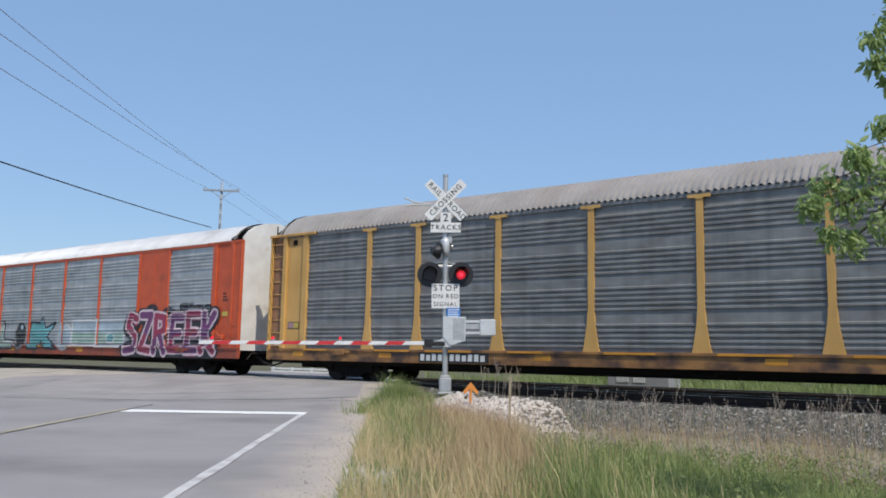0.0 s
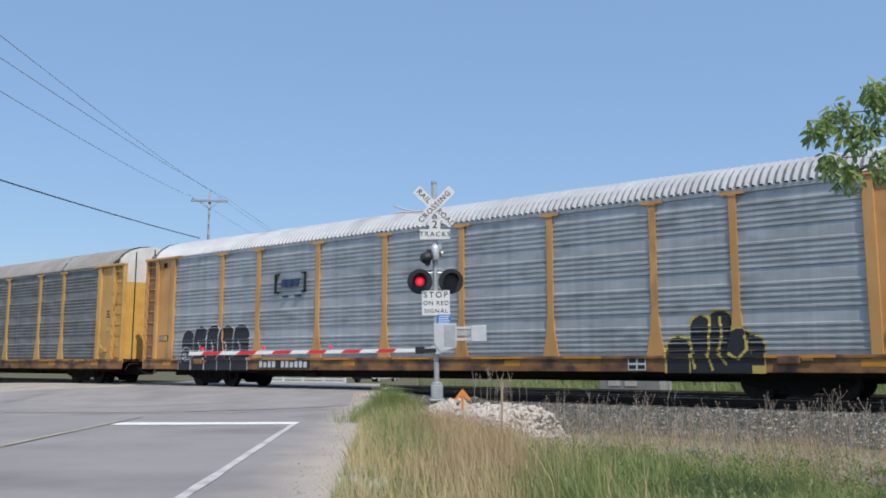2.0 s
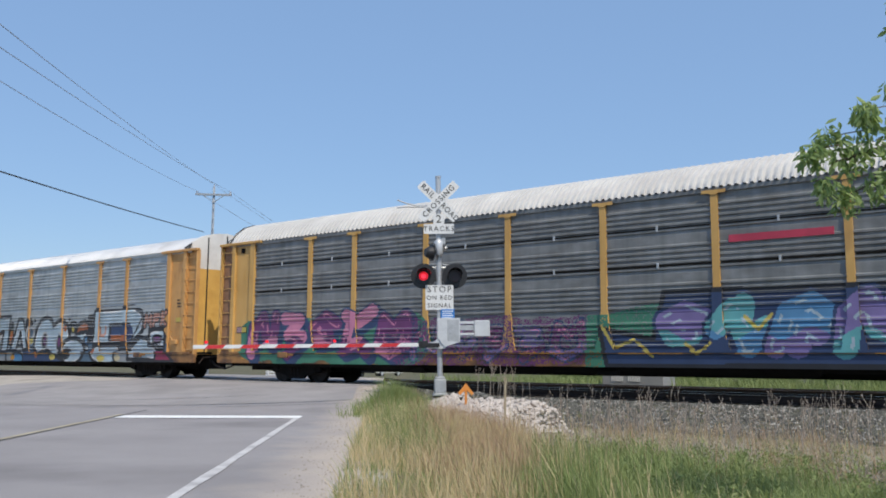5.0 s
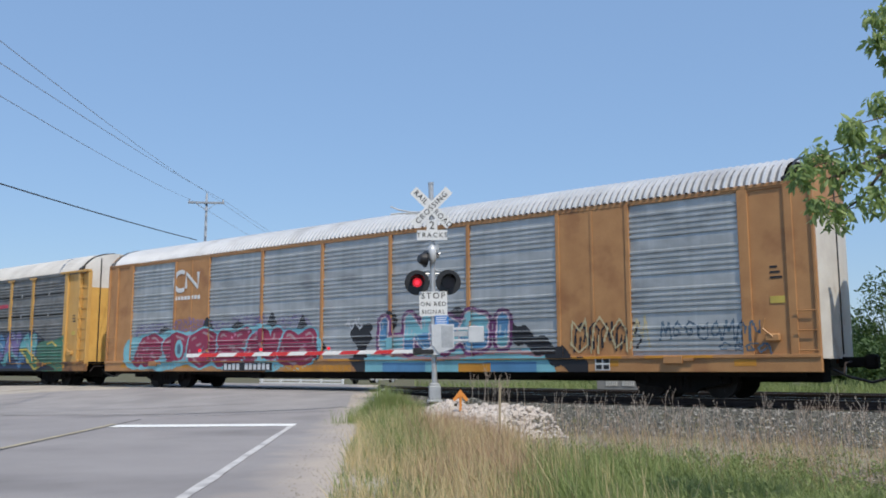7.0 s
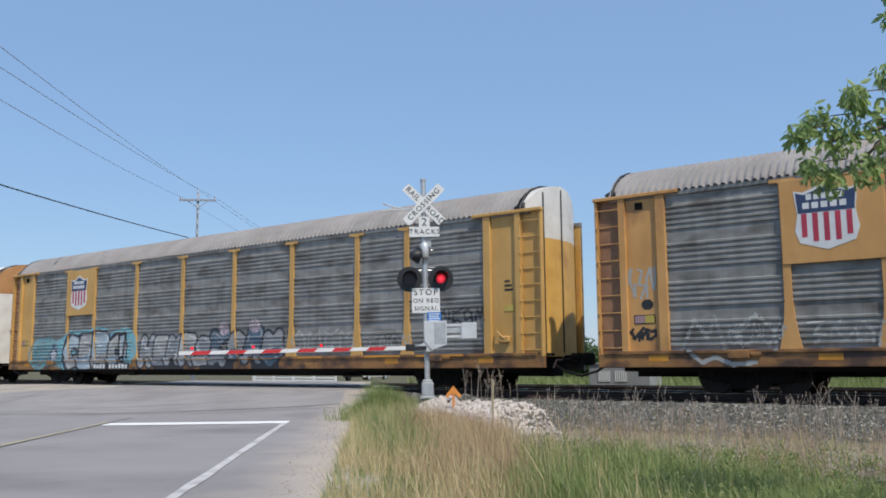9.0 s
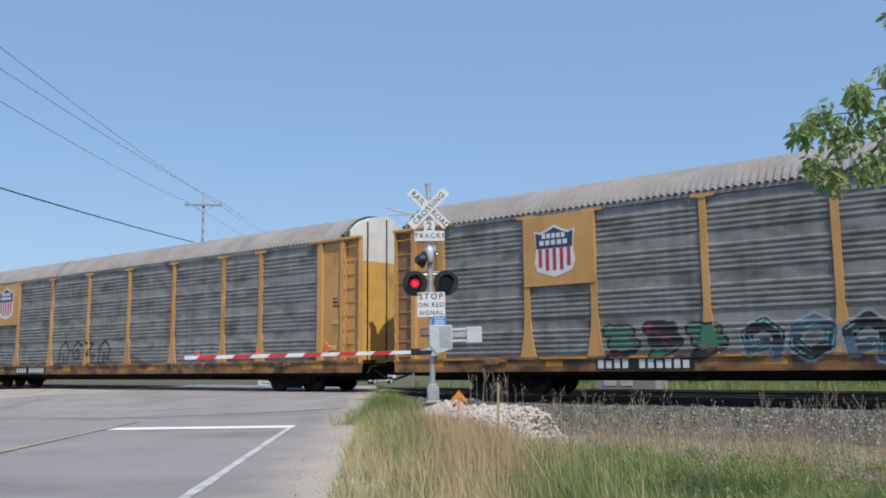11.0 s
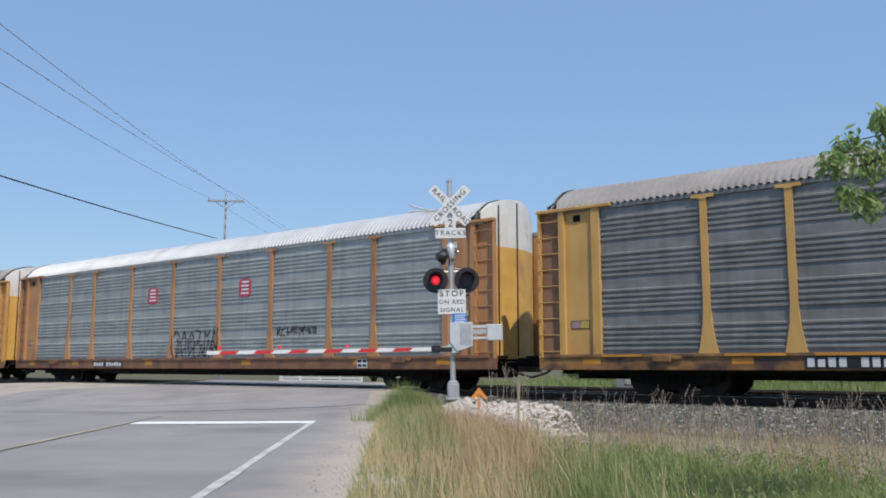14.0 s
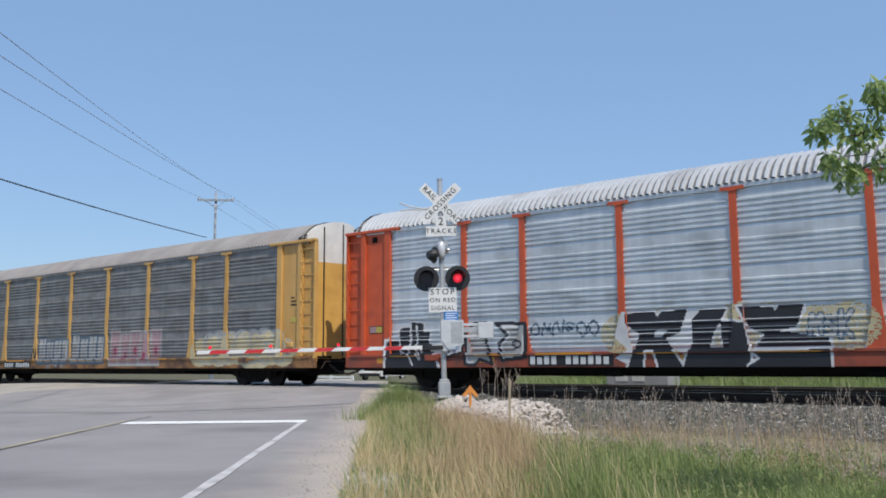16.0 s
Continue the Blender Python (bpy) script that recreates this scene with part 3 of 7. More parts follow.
    part("bell_box", Geo().box(0.06, 0.16, -0.05, 0.05, 3.42, 3.58, c=0.01).tube([(0, 0, 3.5), (0.14, 0, 3.5)], 0.02, 6), M["galv"], s, "small grey junction box")
    part("back_lamp_dome", Geo().tube([(-0.03, -0.085, 3.46), (-0.01, -0.11, 3.43), (0.0, -0.12, 3.33), (0.01, -0.11, 3.2), (0.0, -0.085, 3.14)], 0.115, 18, r1=0.07), M["alu"], s, "bare aluminium lamp housing", smooth=True)
    part("crossarm", Geo().tube([(-0.42, 0.02, 2.87), (0.42, 0.02, 2.87)], 0.024, 8).tube([(-0.38, 0.02, 2.87), (-0.38, 0.02, 2.70)], 0.02, 6).tube([(0.38, 0.02, 2.87), (0.38, 0.02, 2.70)], 0.02, 6)
         .tube([(-0.35, 0.02, 2.87), (-0.2, 0.02, 2.93), (0, 0.02, 2.95), (0.2, 0.02, 2.93), (0.35, 0.02, 2.87)], 0.016, 6), M["galv"], s)
    left = lamp(-0.37, -0.04, 2.66, 0, "left_lamp", True)
    right = lamp(0.37, -0.04, 2.66, 0, "right_lamp", True)
    st = part("stop_sign_plate", Geo().box(-0.33, 0.33, -0.09, -0.083, 1.86, 2.44, c=0.002), M["signwhite"], s, "white plate with black stop instruction")
    for word, size, z in (("STOP", 0.20, 2.335), ("ON RED", 0.145, 2.14), ("SIGNAL", 0.145, 1.955)):
        lettering(word, size, face(0, z, -0.094), M["signblack"], st, spacing=1.3 if word == "STOP" else 1.2)
    bl = part("blue_plate", Geo().box(0.03, 0.35, -0.10, -0.094, 1.63, 1.87, c=0.002), M["signblue"], s, "small blue emergency notice plate")
    for k in range(4):
        part("notice_bar", Geo().box(0.06, 0.32 - 0.03 * (k % 2), -0.104, -0.1, 1.815 - 0.052 * k, 1.835 - 0.052 * k), M["signwhite"], bl)
    # gate mechanism
    g = Geo().prism([(0.10, 0.99), (0.46, 1.10), (0.47, 1.66), (-0.06, 1.66), (-0.06, 1.2)], -0.22, 0.16)
    g.prism([(-0.30, 0.95), (0.12, 0.95), (0.16, 1.03), (0.0, 1.24), (-0.12, 1.12), (-0.30, 1.08)], -0.19, 0.13)
    mech = part("gate_mechanism", g, M["alu"], s, "silver gate mechanism housing")
    part("door", Geo().box(0.17, 0.44, -0.226, -0.22, 1.12, 1.62, c=0.002), M["galv"], mech)
    part("latch", Geo().box(0.22, 0.26, -0.24, -0.226, 1.3, 1.37), M["galv"], mech)
    part("pivot_arm", Geo().box(-0.50, -0.28, -0.15, -0.09, 0.97, 1.13, c=0.01).box(-0.42, -0.02, -0.25, -0.226, 0.98, 1.08, c=0.005), M["black"], s)
    for z in (1.25, 1.52):
        part("counterweight_arm", Geo().box(0.44, 0.92, -0.2, -0.17, z, z + 0.06, c=0.005), M["alu"], s)
    part("counterweight_web", Geo().box(0.46, 0.84, -0.18, -0.165, 1.37, 1.49, c=0.003), M["galv"], s)
    part("counterweight", Geo().box(0.80, 1.17, -0.225, -0.14, 1.22, 1.60, c=0.015), M["alu"], s, "pale grey counterweight slab")
    # gate arm: two tapering rails with sloped red and white stripes
    arm = part("gate_arm", Geo().box(-5.68, -0.45, -0.135, -0.105, 1.0, 1.085, c=0.004), M["signwhite"], s, "white gate arm with red stripes")
    x, k = -0.62, 0
    while x > -5.6:
        w = 0.40
        if k % 2:
            a, b = max(x - w, -5.67), x
            part("red_stripe", Geo().prism([(a, 1.001), (b, 1.001), (b + 0.09 if b + .09 < -.5 else b, 1.084), (max(a + 0.09, -5.67), 1.084)], -0.139, -0.135), M["gatered"], arm)
        x -= w
        k += 1
    for x in (-5.38, -4.0, -2.45):
        gl = part("gate_lamp", Geo().box(x - 0.035, x + 0.035, -0.14, -0.10, 1.085, 1.12, c=0.005), M["galv"], arm)
        part("gate_lamp_lens", Geo().tube([(x, -0.155, 1.15), (x, -0.095, 1.15)], 0.036, 14), M["lit"], gl, "small red gate lamp")
    # two thin curved bars that stand out from the mast behind the crossbuck
    for dz, up in ((0.0, 0.10), (-0.03, -0.06)):
        part("conduit", Geo().tube([(-0.05, 0.06, 4.36 + dz), (-0.5, 0.05, 4.37 + dz), (-0.78, 0.03, 4.39 + dz + up * 0.35), (-0.98, 0.0, 4.40 + dz + up)], 0.019, 6), M["alu"], s)
    return s, left, right


signal, LEFT_FLAP, RIGHT_FLAP = crossing_signal()

# orange arrow marker, stake
mk = thing("arrow_marker", "orange plastic arrow marker on a short post", "marker", Matrix.Translation((-10.35, 14.05, land(-10.35, 14.05))) @ Matrix.Rotation(radians(38), 4, "Z"))
part("post", Geo().box(-0.024, 0.024, -0.02, 0.02, -0.1, 0.66, c=0.005), M["orange"], mk)
part("arrowhead", Geo().prism([(-0.155, 0.575), (-0.115, 0.53), (0.0, 0.65), (0.115, 0.53), (0.155, 0.575), (0.0, 0.77)], -0.03, 0.01), M["orange"], mk)
sk = thing("wooden_stake", "thin pale wooden survey stake in the grass", "stake", pose(-8.55, 12.75, land(-8.55, 12.75), 1.5, 1, 20))
part("shaft", Geo().box(-0.018, 0.018, -0.012, 0.012, -0.2, 0.94, c=0.003), M["lathe"], sk)
part("tip", Geo().prism([(-0.018, 0.94), (0.018, 0.94), (0, 0.98)], -0.012, 0.012), M["lathe"], sk)

# white rock heap beside the mast
def rock_mesh(seed):
    rng = random.Random(seed)
    bm = bmesh.new()
    bmesh.ops.create_icosphere(bm, subdivisions=1, radius=1)
    for v in bm.verts:
        v.co *= rng.uniform(0.6, 1.2)
        v.co.z *= 0.75
        v.co.x = min(v.co.x, 0.7)
    me = bpy.data.meshes.new("stone")
    bm.to_mesh(me)
    bm.free()
    me.materials.append(M["rock"])
    return me


heap = thing("rock_heap", "heap of broken white limestone rocks beside the signal", "rock heap", Matrix.Translation((0, 0, 0)))
ROCKS = [rock_mesh(k) for k in range(8)]
rng = random.Random(11)


def on_heap(u, w):
    """A place on the heap: u along its crest from the mast, w across it."""
    x, y = -11.8 + 3.45 * u + 0.42 * w, 15.25 - 1.6 * u + 0.9 * w
    g = land(x, y)
    crest = -0.30 + 0.16 * ease(0.1, 0.7, u)
    return x, y, g + 0.03 + max(0.04, crest - g) * (1 - w * w) * ease(1.05, 0.9, u)


for k in range(300):
    x, y, z = on_heap(rng.uniform(-0.03, 1.03), max(-1.0, min(0.35, rng.gauss(-0.4, 0.4))))
    r = rng.uniform(0.05, 0.11)
    o = new("stone", ROCKS[k % 8])
    o.parent = heap
    o.matrix_basis = Matrix.LocRotScale((x, y, z + rng.uniform(-0.04, 0.03)), Euler([rng.uniform(0, 6.28) for _ in range(3)]), (r, r * rng.uniform(0.6, 1), r * rng.uniform(0.7, 1.1)))
stones("rock_fragments", 3800, lambda r: on_heap(r.uniform(-0.08, 1.06), float(np.clip(r.normal(-0.3, 0.5), -1.05, 0.5))), (0.03, 0.065), M["rock"], 8, label="small broken limestone between the rocks of the heap", category="rock")

# cabinet beyond the tracks
cb = thing("trackside_cabinet", "low grey metal trackside cabinet with pale louvres", "cabinet", pose(-13.9, 29.2, -0.25, 0, 0, 0))
part("body", Geo().box(-1.1, 1.25, -0.5, 0.5, 0, 0.84, c=0.02), M["cabinet"], cb)
for x in (-0.75, -0.1):
    lv = part("louvre", Geo().box(x, x + 0.5, -0.51, -0.5, 0.2, 0.62), M["cabinet"], cb)
    for k in range(6):
        part("slat", Geo().box(x + 0.02 + 0.08 * k, x + 0.07 + 0.08 * k, -0.525, -0.51, 0.22, 0.6), M["signwhite"], lv)
part("lid", Geo().box(-1.15, 1.3, -0.55, 0.55, 0.84, 0.88, c=0.01), M["cabinet"], cb)


# low white board fence and a parked car beyond the crossing
fence = thing("board_fence", "low white board fence with three rails beyond the crossing", "fence", pose(-36.1, 34.0, -0.5))
for k in range(5):
    part("post", Geo().box(-3.3 + 1.62 * k, -3.2 + 1.62 * k, -0.04, 0.06, 0, 0.52, c=0.006), M["signwhite"], fence)
for z in (0.08, 0.24, 0.40):
    part("board", Geo().box(-3.35, 3.35, -0.07, -0.04, z, z + 0.09, c=0.005), M["signwhite"], fence)


def parked_car(x, y, turn):
    """A small saloon, its front along +x."""
    c = thing("parked_car", "white saloon car parked beyond the crossing", "car", pose(x, y, land(x, y), 0, 0, turn))
    side = [(-2.2, 0.3), (2.15, 0.3), (2.25, 0.55), (2.1, 0.78), (1.1, 0.92), (-1.5, 0.96), (-2.15, 0.92), (-2.28, 0.6)]
    body = part("body", Geo().prism(side, -0.88, 0.88), M["white"], c)
    part("bumper", Geo().box(2.12, 2.3, -0.8, 0.8, 0.3, 0.52, c=0.04), M["black"], body)
    part("cabin", Geo().prism([(-1.6, 0.95), (1.0, 0.92), (0.35, 1.4), (-1.0, 1.42)], -0.74, 0.74), M["black"], c, "dark glazed cabin")
    part("roof", Geo().box(-1.0, 0.38, -0.7, 0.7, 1.41, 1.46, c=0.02), M["white"], c)
    for sx in (-1.35, 1.35):
        for sy in (-0.82, 0.82):
            w = part("wheel", Geo().tube([(sx, sy - 0.1, 0.31), (sx, sy + 0.1, 0.31)], 0.31, 18), M["black"], c)
            part("rim", Geo().tube([(sx, sy - 0.108, 0.31), (sx, sy + 0.108, 0.31)], 0.19, 12), M["alu"], w)
    for sy in (-0.6, 0.6):
        part("headlight", Geo().box(2.08, 2.22, sy - 0.18, sy + 0.18, 0.6, 0.74, c=0.03), M["alu"], c)


parked_car(-43.6, 48.4, -75)

# ---------------------------------------------------------------- utility poles and wires
def utility_pole(x, y, top, turn, label, arm=1.22):
    p = thing("utility_pole", label, "utility pole", pose(x, y, land(x, y) - 0.3, 0, 0, turn), "utility poles")
    h = top - land(x, y) + 0.3
    part("shaft", Geo().tube([(0, 0, 0), (0, 0, h * 0.5), (0, 0, h)], 0.13, 12, r1=0.08), M["polewood"], p, smooth=True)
    part("crossarm", Geo().box(-arm, arm, -0.19, -0.09, h - 0.62, h - 0.48, c=0.01), M["polewood"], p)
    for sx in (-1, 1):
        part("brace", Geo().tube([(sx * 0.7, -0.15, h - 0.6), (0, -0.13, h - 1.1)], 0.022, 6), M["polewood"], p)
        part("insulator", Geo().tube([(sx * arm * 0.92, -0.14, h - 0.48), (sx * arm * 0.92, -0.14, h - 0.30)], 0.06, 10, r1=0.035), M["galv"], p)
    part("insulator", Geo().tube([(0, 0, h), (0, 0, h + 0.2)], 0.06, 10, r1=0.035), M["galv"], p)
    for k in range(3):
        part("step_bolt", Geo().tube([(0, -0.1, h - 1.5 - 0.7 * k), (0.1, -0.32, h - 1.45 - 0.7 * k)], 0.03, 6), M["galv"], p)
    return p


utility_pole(-48.6, 36.7, 12.4, 44, "wooden utility pole with one crossarm, haze put into its colour")
utility_pole(-15.4, 51.3, 6.9, 20, "grey wooden utility pole behind bushes", 0.5)


def wire(name, a, b, sag, r, material, label):
    a, b = Vector(a), Vector(b)
    pts = [a.lerp(b, t) - Vector((0, 0, 4 * sag * t * (1 - t))) for t in (i / 24 for i in range(25))]
    return tagged(part(name, Geo().tube(pts, r, 6), material), label, "wire", "overhead wires")


POLE = Vector((-48.6, 36.7, 0))
ARM = Vector((math.cos(radians(44)), math.sin(radians(44)), 0))
for d, z, near in ((-1.12, 12.1, (-19.85, 9.16, 7.4)), (0.0, 12.6, (-19.75, 9.04, 8.65)), (1.12, 12.1, (-19.79, 9.09, 8.15))):
    e = POLE + ARM * d + Vector((0, 0, z))
    n = Vector(near)
    wire("overhead_wire", n + (n - e) * 0.9, e, 0.55, 0.011, M["thinwire"], "thin grey overhead power wire")
    wire("overhead_wire", e, (-82 + d, 95, 10.5), 0.9, 0.011, M["thinwire"], "thin grey overhead power wire")
e, n = Vector((-49.4, 36.6, 9.35)), Vector((-30.29, 13.53, 7.19))
wire("overhead_cable", n + (n - e) * 0.8 + Vector((0, 0, 0.3)), e, 0.25, 0.03, M["wire"], "thick black overhead communication cable")


# ---------------------------------------------------------------- autorack cars
# A car's space: x from its front end back, y from the side that faces the road, z from the rail heads.
LENGTH, WIDTH = 28.1, 3.1
STD_POSTS = [4.69, 6.70, 9.64, 12.58, 15.52, 18.46, 21.40, 23.41]
BAYS = [1.88] + STD_POSTS + [26.22]
DECK, TOP, LOW = 0.92, 4.68, 0.52
ROOF = [(0.02, 4.78), (0.10, 4.93), (0.30, 5.17), (0.62, 5.40), (1.05, 5.56), (1.55, 5.62), (2.05, 5.56), (2.48, 5.40), (2.80, 5.17), (3.0, 4.93), (3.08, 4.78)]
SHEET = (TOP - DECK) / 4


def ribs(z):
    """How far the corrugated side sheet stands out at a height."""
    k = (z - DECK) % SHEET
    for c in (0.13, 0.265, 0.40, 0.535, 0.67):
        d = abs(k - c)
        if d < 0.045:
            return 0.036 * min(1.0, (0.045 - d) / 0.022)
    return 0.010 if k < 0.03 else 0.0


def panel_geo(x0, x1):
    zs = [DECK]
    for i in range(4):
        b = DECK + SHEET * i
        for c in (0.13, 0.265, 0.40, 0.535, 0.67):
            zs += [b + c - 0.045, b + c - 0.023, b + c + 0.023, b + c + 0.045]
        zs.append(b + SHEET)
    g = Geo()
    n = len(zs)
    g.add([(x, 0.075 - (ribs(z) if i % (n - 1) else 0), z) for x in (x0, x1) for i, z in enumerate(zs)], [(i, n + i, n + i + 1, i + 1) for i in range(n - 1)])
    return g.box(x0, x1, 0.09, 0.12, DECK, TOP)


def post_geo(x):
    """An upright with a flared foot and a T-shaped head."""
    w = 0.085
    g = Geo()
    g.prism([(x - 0.24, DECK), (x + 0.24, DECK), (x + 0.19, 1.15), (x + w + 0.03, 1.6), (x + w, 2.0), (x + w, TOP - 0.02), (x - w, TOP - 0.02), (x - w, 2.0), (x - w - 0.03, 1.6), (x - 0.19, 1.15)], 0.0, 0.08)
    g.prism([(x - w, TOP - 0.06), (x + w, TOP - 0.06), (x + 0.12, TOP - 0.03), (x + 0.29, TOP - 0.03), (x + 0.29, TOP + 0.05), (x - 0.29, TOP + 0.05), (x - 0.29, TOP - 0.03), (x - 0.12, TOP - 0.03)], -0.02, 0.002)
    return g


def flush_post(x, w):
    return Geo().box(x - w, x + w, 0.0, 0.08, DECK, TOP, c=0.008)


def crown(low):
    """The roof's cross-section, its rise scaled by low: the bright-roofed cars have flatter ones."""
    return [(y, 4.78 + (z - 4.78) * low) for y, z in ROOF]


def roof_geo(low):
    """Corrugated roof sheets, ribs across the car."""
    xs, hs = [], []
    x = 0.40
    while x < LENGTH - 0.78:
        xs += [x, x + 0.03, x + 0.085, x + 0.115]
        hs += [0, 0.065, 0.065, 0]
        x += 0.182
    g = Geo()
    n = len(ROOF)
    vs = []
    for x, h in zip(xs, hs):
        for i, (y, z) in enumerate(crown(low)):
            o = Vector((y - 1.55, (z - 3.9) * 1.3)).normalized() * h
            vs.append((x, y + o.x, z + o.y))
    for i in range(len(xs) - 1):
        # every fourth strip is a valley and takes the colour with painted shade
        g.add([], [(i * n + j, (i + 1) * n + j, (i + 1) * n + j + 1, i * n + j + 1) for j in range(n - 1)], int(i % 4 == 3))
    g.v = [tuple(p) for p in vs]
    return g


def wheel_geo():
    """A wheelset at its axle's middle: two wheels with flanges on an axle."""
    g = Geo()
    for s in (-1, 1):
        g.tube([(0, s * 0.69, 0), (0, s * 0.72, 0)], 0.455, 28)
        g.tube([(0, s * 0.72, 0), (0, s * 0.83, 0)], 0.425, 28)
        for k in range(5):
            a = radians(72 * k)
            g.tube([(0.26 * math.cos(a), s * 0.825, 0.26 * math.sin(a)), (0.26 * math.cos(a), s * 0.845, 0.26 * math.sin(a))], 0.05, 8)
    return g.tube([(0, -1.0, 0), (0, 1.0, 0)], 0.075, 12)


def truck_frame():
    g = Geo()
    for s in (-1, 1):
        y0, y1 = sorted((s * 0.93, s * 1.06))
        g.prism([(-1.18, 0.36), (-0.95, 0.30), (-0.5, 0.24), (-0.35, 0.12), (0.35, 0.12), (0.5, 0.24), (0.95, 0.30), (1.18, 0.36), (1.18, 0.52), (0.75, 0.58), (0.45, 0.72), (-0.45, 0.72), (-0.75, 0.58), (-1.18, 0.52)], y0, y1)
        for x in (-0.17, 0, 0.17):
            g.tube([(x, s * 1.0, 0.2), (x, s * 1.08, 0.58)], 0.07, 8)
        for x in (-0.9, 0.9):
            g.tube([(x, s * 1.05, 0.42), (x, s * 1.12, 0.42)], 0.10, 10)
    return g.box(-0.25, 0.25, -1.0, 1.0, 0.35, 0.62)


WHEELS = []


def make_car(label, body, panel, roof, sill, end, flush=False, top=None, boards=(), dark_sill=None, rise=None):
    """One closed car-carrying railcar."""
    car = thing("autorack_railcar", label, "railcar", group="railcars of the passing train")
    e0 = 0.2 if flush else 0.0
    # side sheets, uprights
    for i in range(len(BAYS) - 1):
        solid = flush and i in (1, 7)
        if solid:
            part("solid_panel", lambda: Geo().box(BAYS[i], BAYS[i + 1], 0.03, 0.1, DECK, TOP).box((BAYS[i] + BAYS[i + 1]) / 2 - 0.03, (BAYS[i] + BAYS[i + 1]) / 2 + 0.03, 0.015, 0.03, DECK, TOP), body, car, key=("solid", i))
        else:
            part("side_panel", lambda: panel_geo(BAYS[i] + 0.01, BAYS[i + 1] - 0.01), panel, car, key=("panel", i))
    for x in STD_POSTS:
        part("post", lambda: flush_post(x, 0.055) if flush else post_geo(x), body, car, key=("post", x, flush))
    # end bays: door panel, corner post, ladder recess
    for f, a in (("front", 1), ("rear", -1)):
        X = lambda v: v if a == 1 else LENGTH - v
        bx = lambda g, x0, x1, *r, **k: g.box(min(X(x0), X(x1)), max(X(x0), X(x1)), *r, **k)
        wb = 1.89
        def endbay():
            return bx(Geo(), 0.80, wb - 0.2, 0.05, 0.12, DECK - 0.05, TOP + 0.05)
        part("end_panel", endbay, body, car, key=("endbay", f, flush))
        for j, (a0, a1, y0) in enumerate(((wb - 0.24, wb, -0.03), (0.66, 0.84, -0.035), (e0, e0 + 0.07, -0.02))):
            part("corner_post", lambda: bx(Geo(), a0, a1, y0 if not flush or j == 2 else 0.0, 0.11, DECK - 0.1, TOP + 0.05, c=0.01), body, car, key=("cpost", f, flush, j))
        back = part("ladder_recess", lambda: bx(Geo(), e0 + 0.03, 0.68, 0.115 if not flush else 0.03, 0.16, DECK - 0.2, TOP + 0.08), M["recess"] if f == "front" and not flush and body != M["red"] else body, car, key=("recess", f, flush))
        for k in range(3 if flush else 9):
            part("rung", lambda: Geo().tube([(min(X(e0 + 0.05), X(0.68)), -0.04, 1.0 + 0.435 * k), (max(X(e0 + 0.05), X(0.68)), -0.04, 1.0 + 0.435 * k)], 0.014, 6), body, back, key=("rung", f, k, flush))
        part("header", lambda: bx(Geo(), e0 - 0.02, 2.25, -0.07 if not flush else 0.0, 0.1, TOP + 0.05, TOP + 0.14, c=0.012), body, car, key=("header", f, flush))
        part("handbrake", lambda: bx(Geo(), 1.05, 1.38, -0.06, 0.05, 1.2, 1.38, c=0.03).tube([(X(1.2), -0.05, 1.3), (X(1.42), -0.07, 1.5), (X(1.36), -0.07, 1.72)], 0.025, 6), body, car, key=("brake", f)) if f == "rear" else None
    part("notice_plate", lambda: Geo().box(LENGTH - 1.24, LENGTH - 0.92, 0.035, 0.05, 2.06, 2.22), PAINT["gold"], car, key="notice")
    for k in range(3):
        part("stencil_bar", lambda: Geo().box(LENGTH - 1.22, LENGTH - 0.95 - 0.05 * k, 0.04, 0.05, 2.62 + 0.12 * k, 2.67 + 0.12 * k), M["black"], car, key=("stencil", k))
    part("top_rail", lambda: Geo().box(0.4, LENGTH - 0.4, 0.02, 0.14, TOP, TOP + 0.12, c=0.01).box(0.4, LENGTH - 0.4, WIDTH - 0.14, WIDTH - 0.02, TOP, TOP + 0.12, c=0.01), panel if not flush else body, car, key="toprail")
    # sill, deck, far side
    s = part("side_sill", lambda: Geo().box(e0, LENGTH - e0, -0.015, 0.12, LOW, DECK - 0.06, c=0.012).box(0.2, LENGTH - 0.2, -0.05, 0.1, DECK - 0.08, DECK, c=0.008), sill, car, key=("sill", flush))
    for i, x in enumerate([1.9] + [b + 0.4 for b in STD_POSTS]):
        part("sill_plate", lambda: Geo().box(x, x + 1.1 + 0.3 * (i % 3), -0.058, -0.05, DECK - 0.07, DECK - 0.01), dark_sill or PAINT["orange"], s, key=("plate", i))
    for k, x in enumerate((1.35, 5.25, 10.9, 17.0, 22.6, 26.0)):
        part("reflector", lambda: Geo().box(x, x + 0.5, -0.0195, -0.015, LOW + 0.14, LOW + 0.29), PAINT["orange"], s, key=("reflector", k))
    for k, x in enumerate((3.3, 24.3)):
        part("jack_pad", lambda: Geo().box(x, x + 0.48, -0.085, -0.015, LOW + 0.2, LOW + 0.38, c=0.01).box(x + 0.5, x + 0.75, -0.07, -0.015, LOW + 0.26, LOW + 0.33, c=0.008), sill, s, key=("jack", k))
    if not flush:
        for k, (x, w) in enumerate(((0.98, 0.55),)):
            rim = part("notice_frame", lambda: Geo().box(x, x + w, 0.038, 0.05, 1.58, 1.80), M["rust"], car, key=("rim", k))
            part("notice_face", lambda: Geo().box(x + 0.02, x + w * 0.5, 0.033, 0.038, 1.6, 1.78), PAINT["rose"], rim, key=("face0", k))
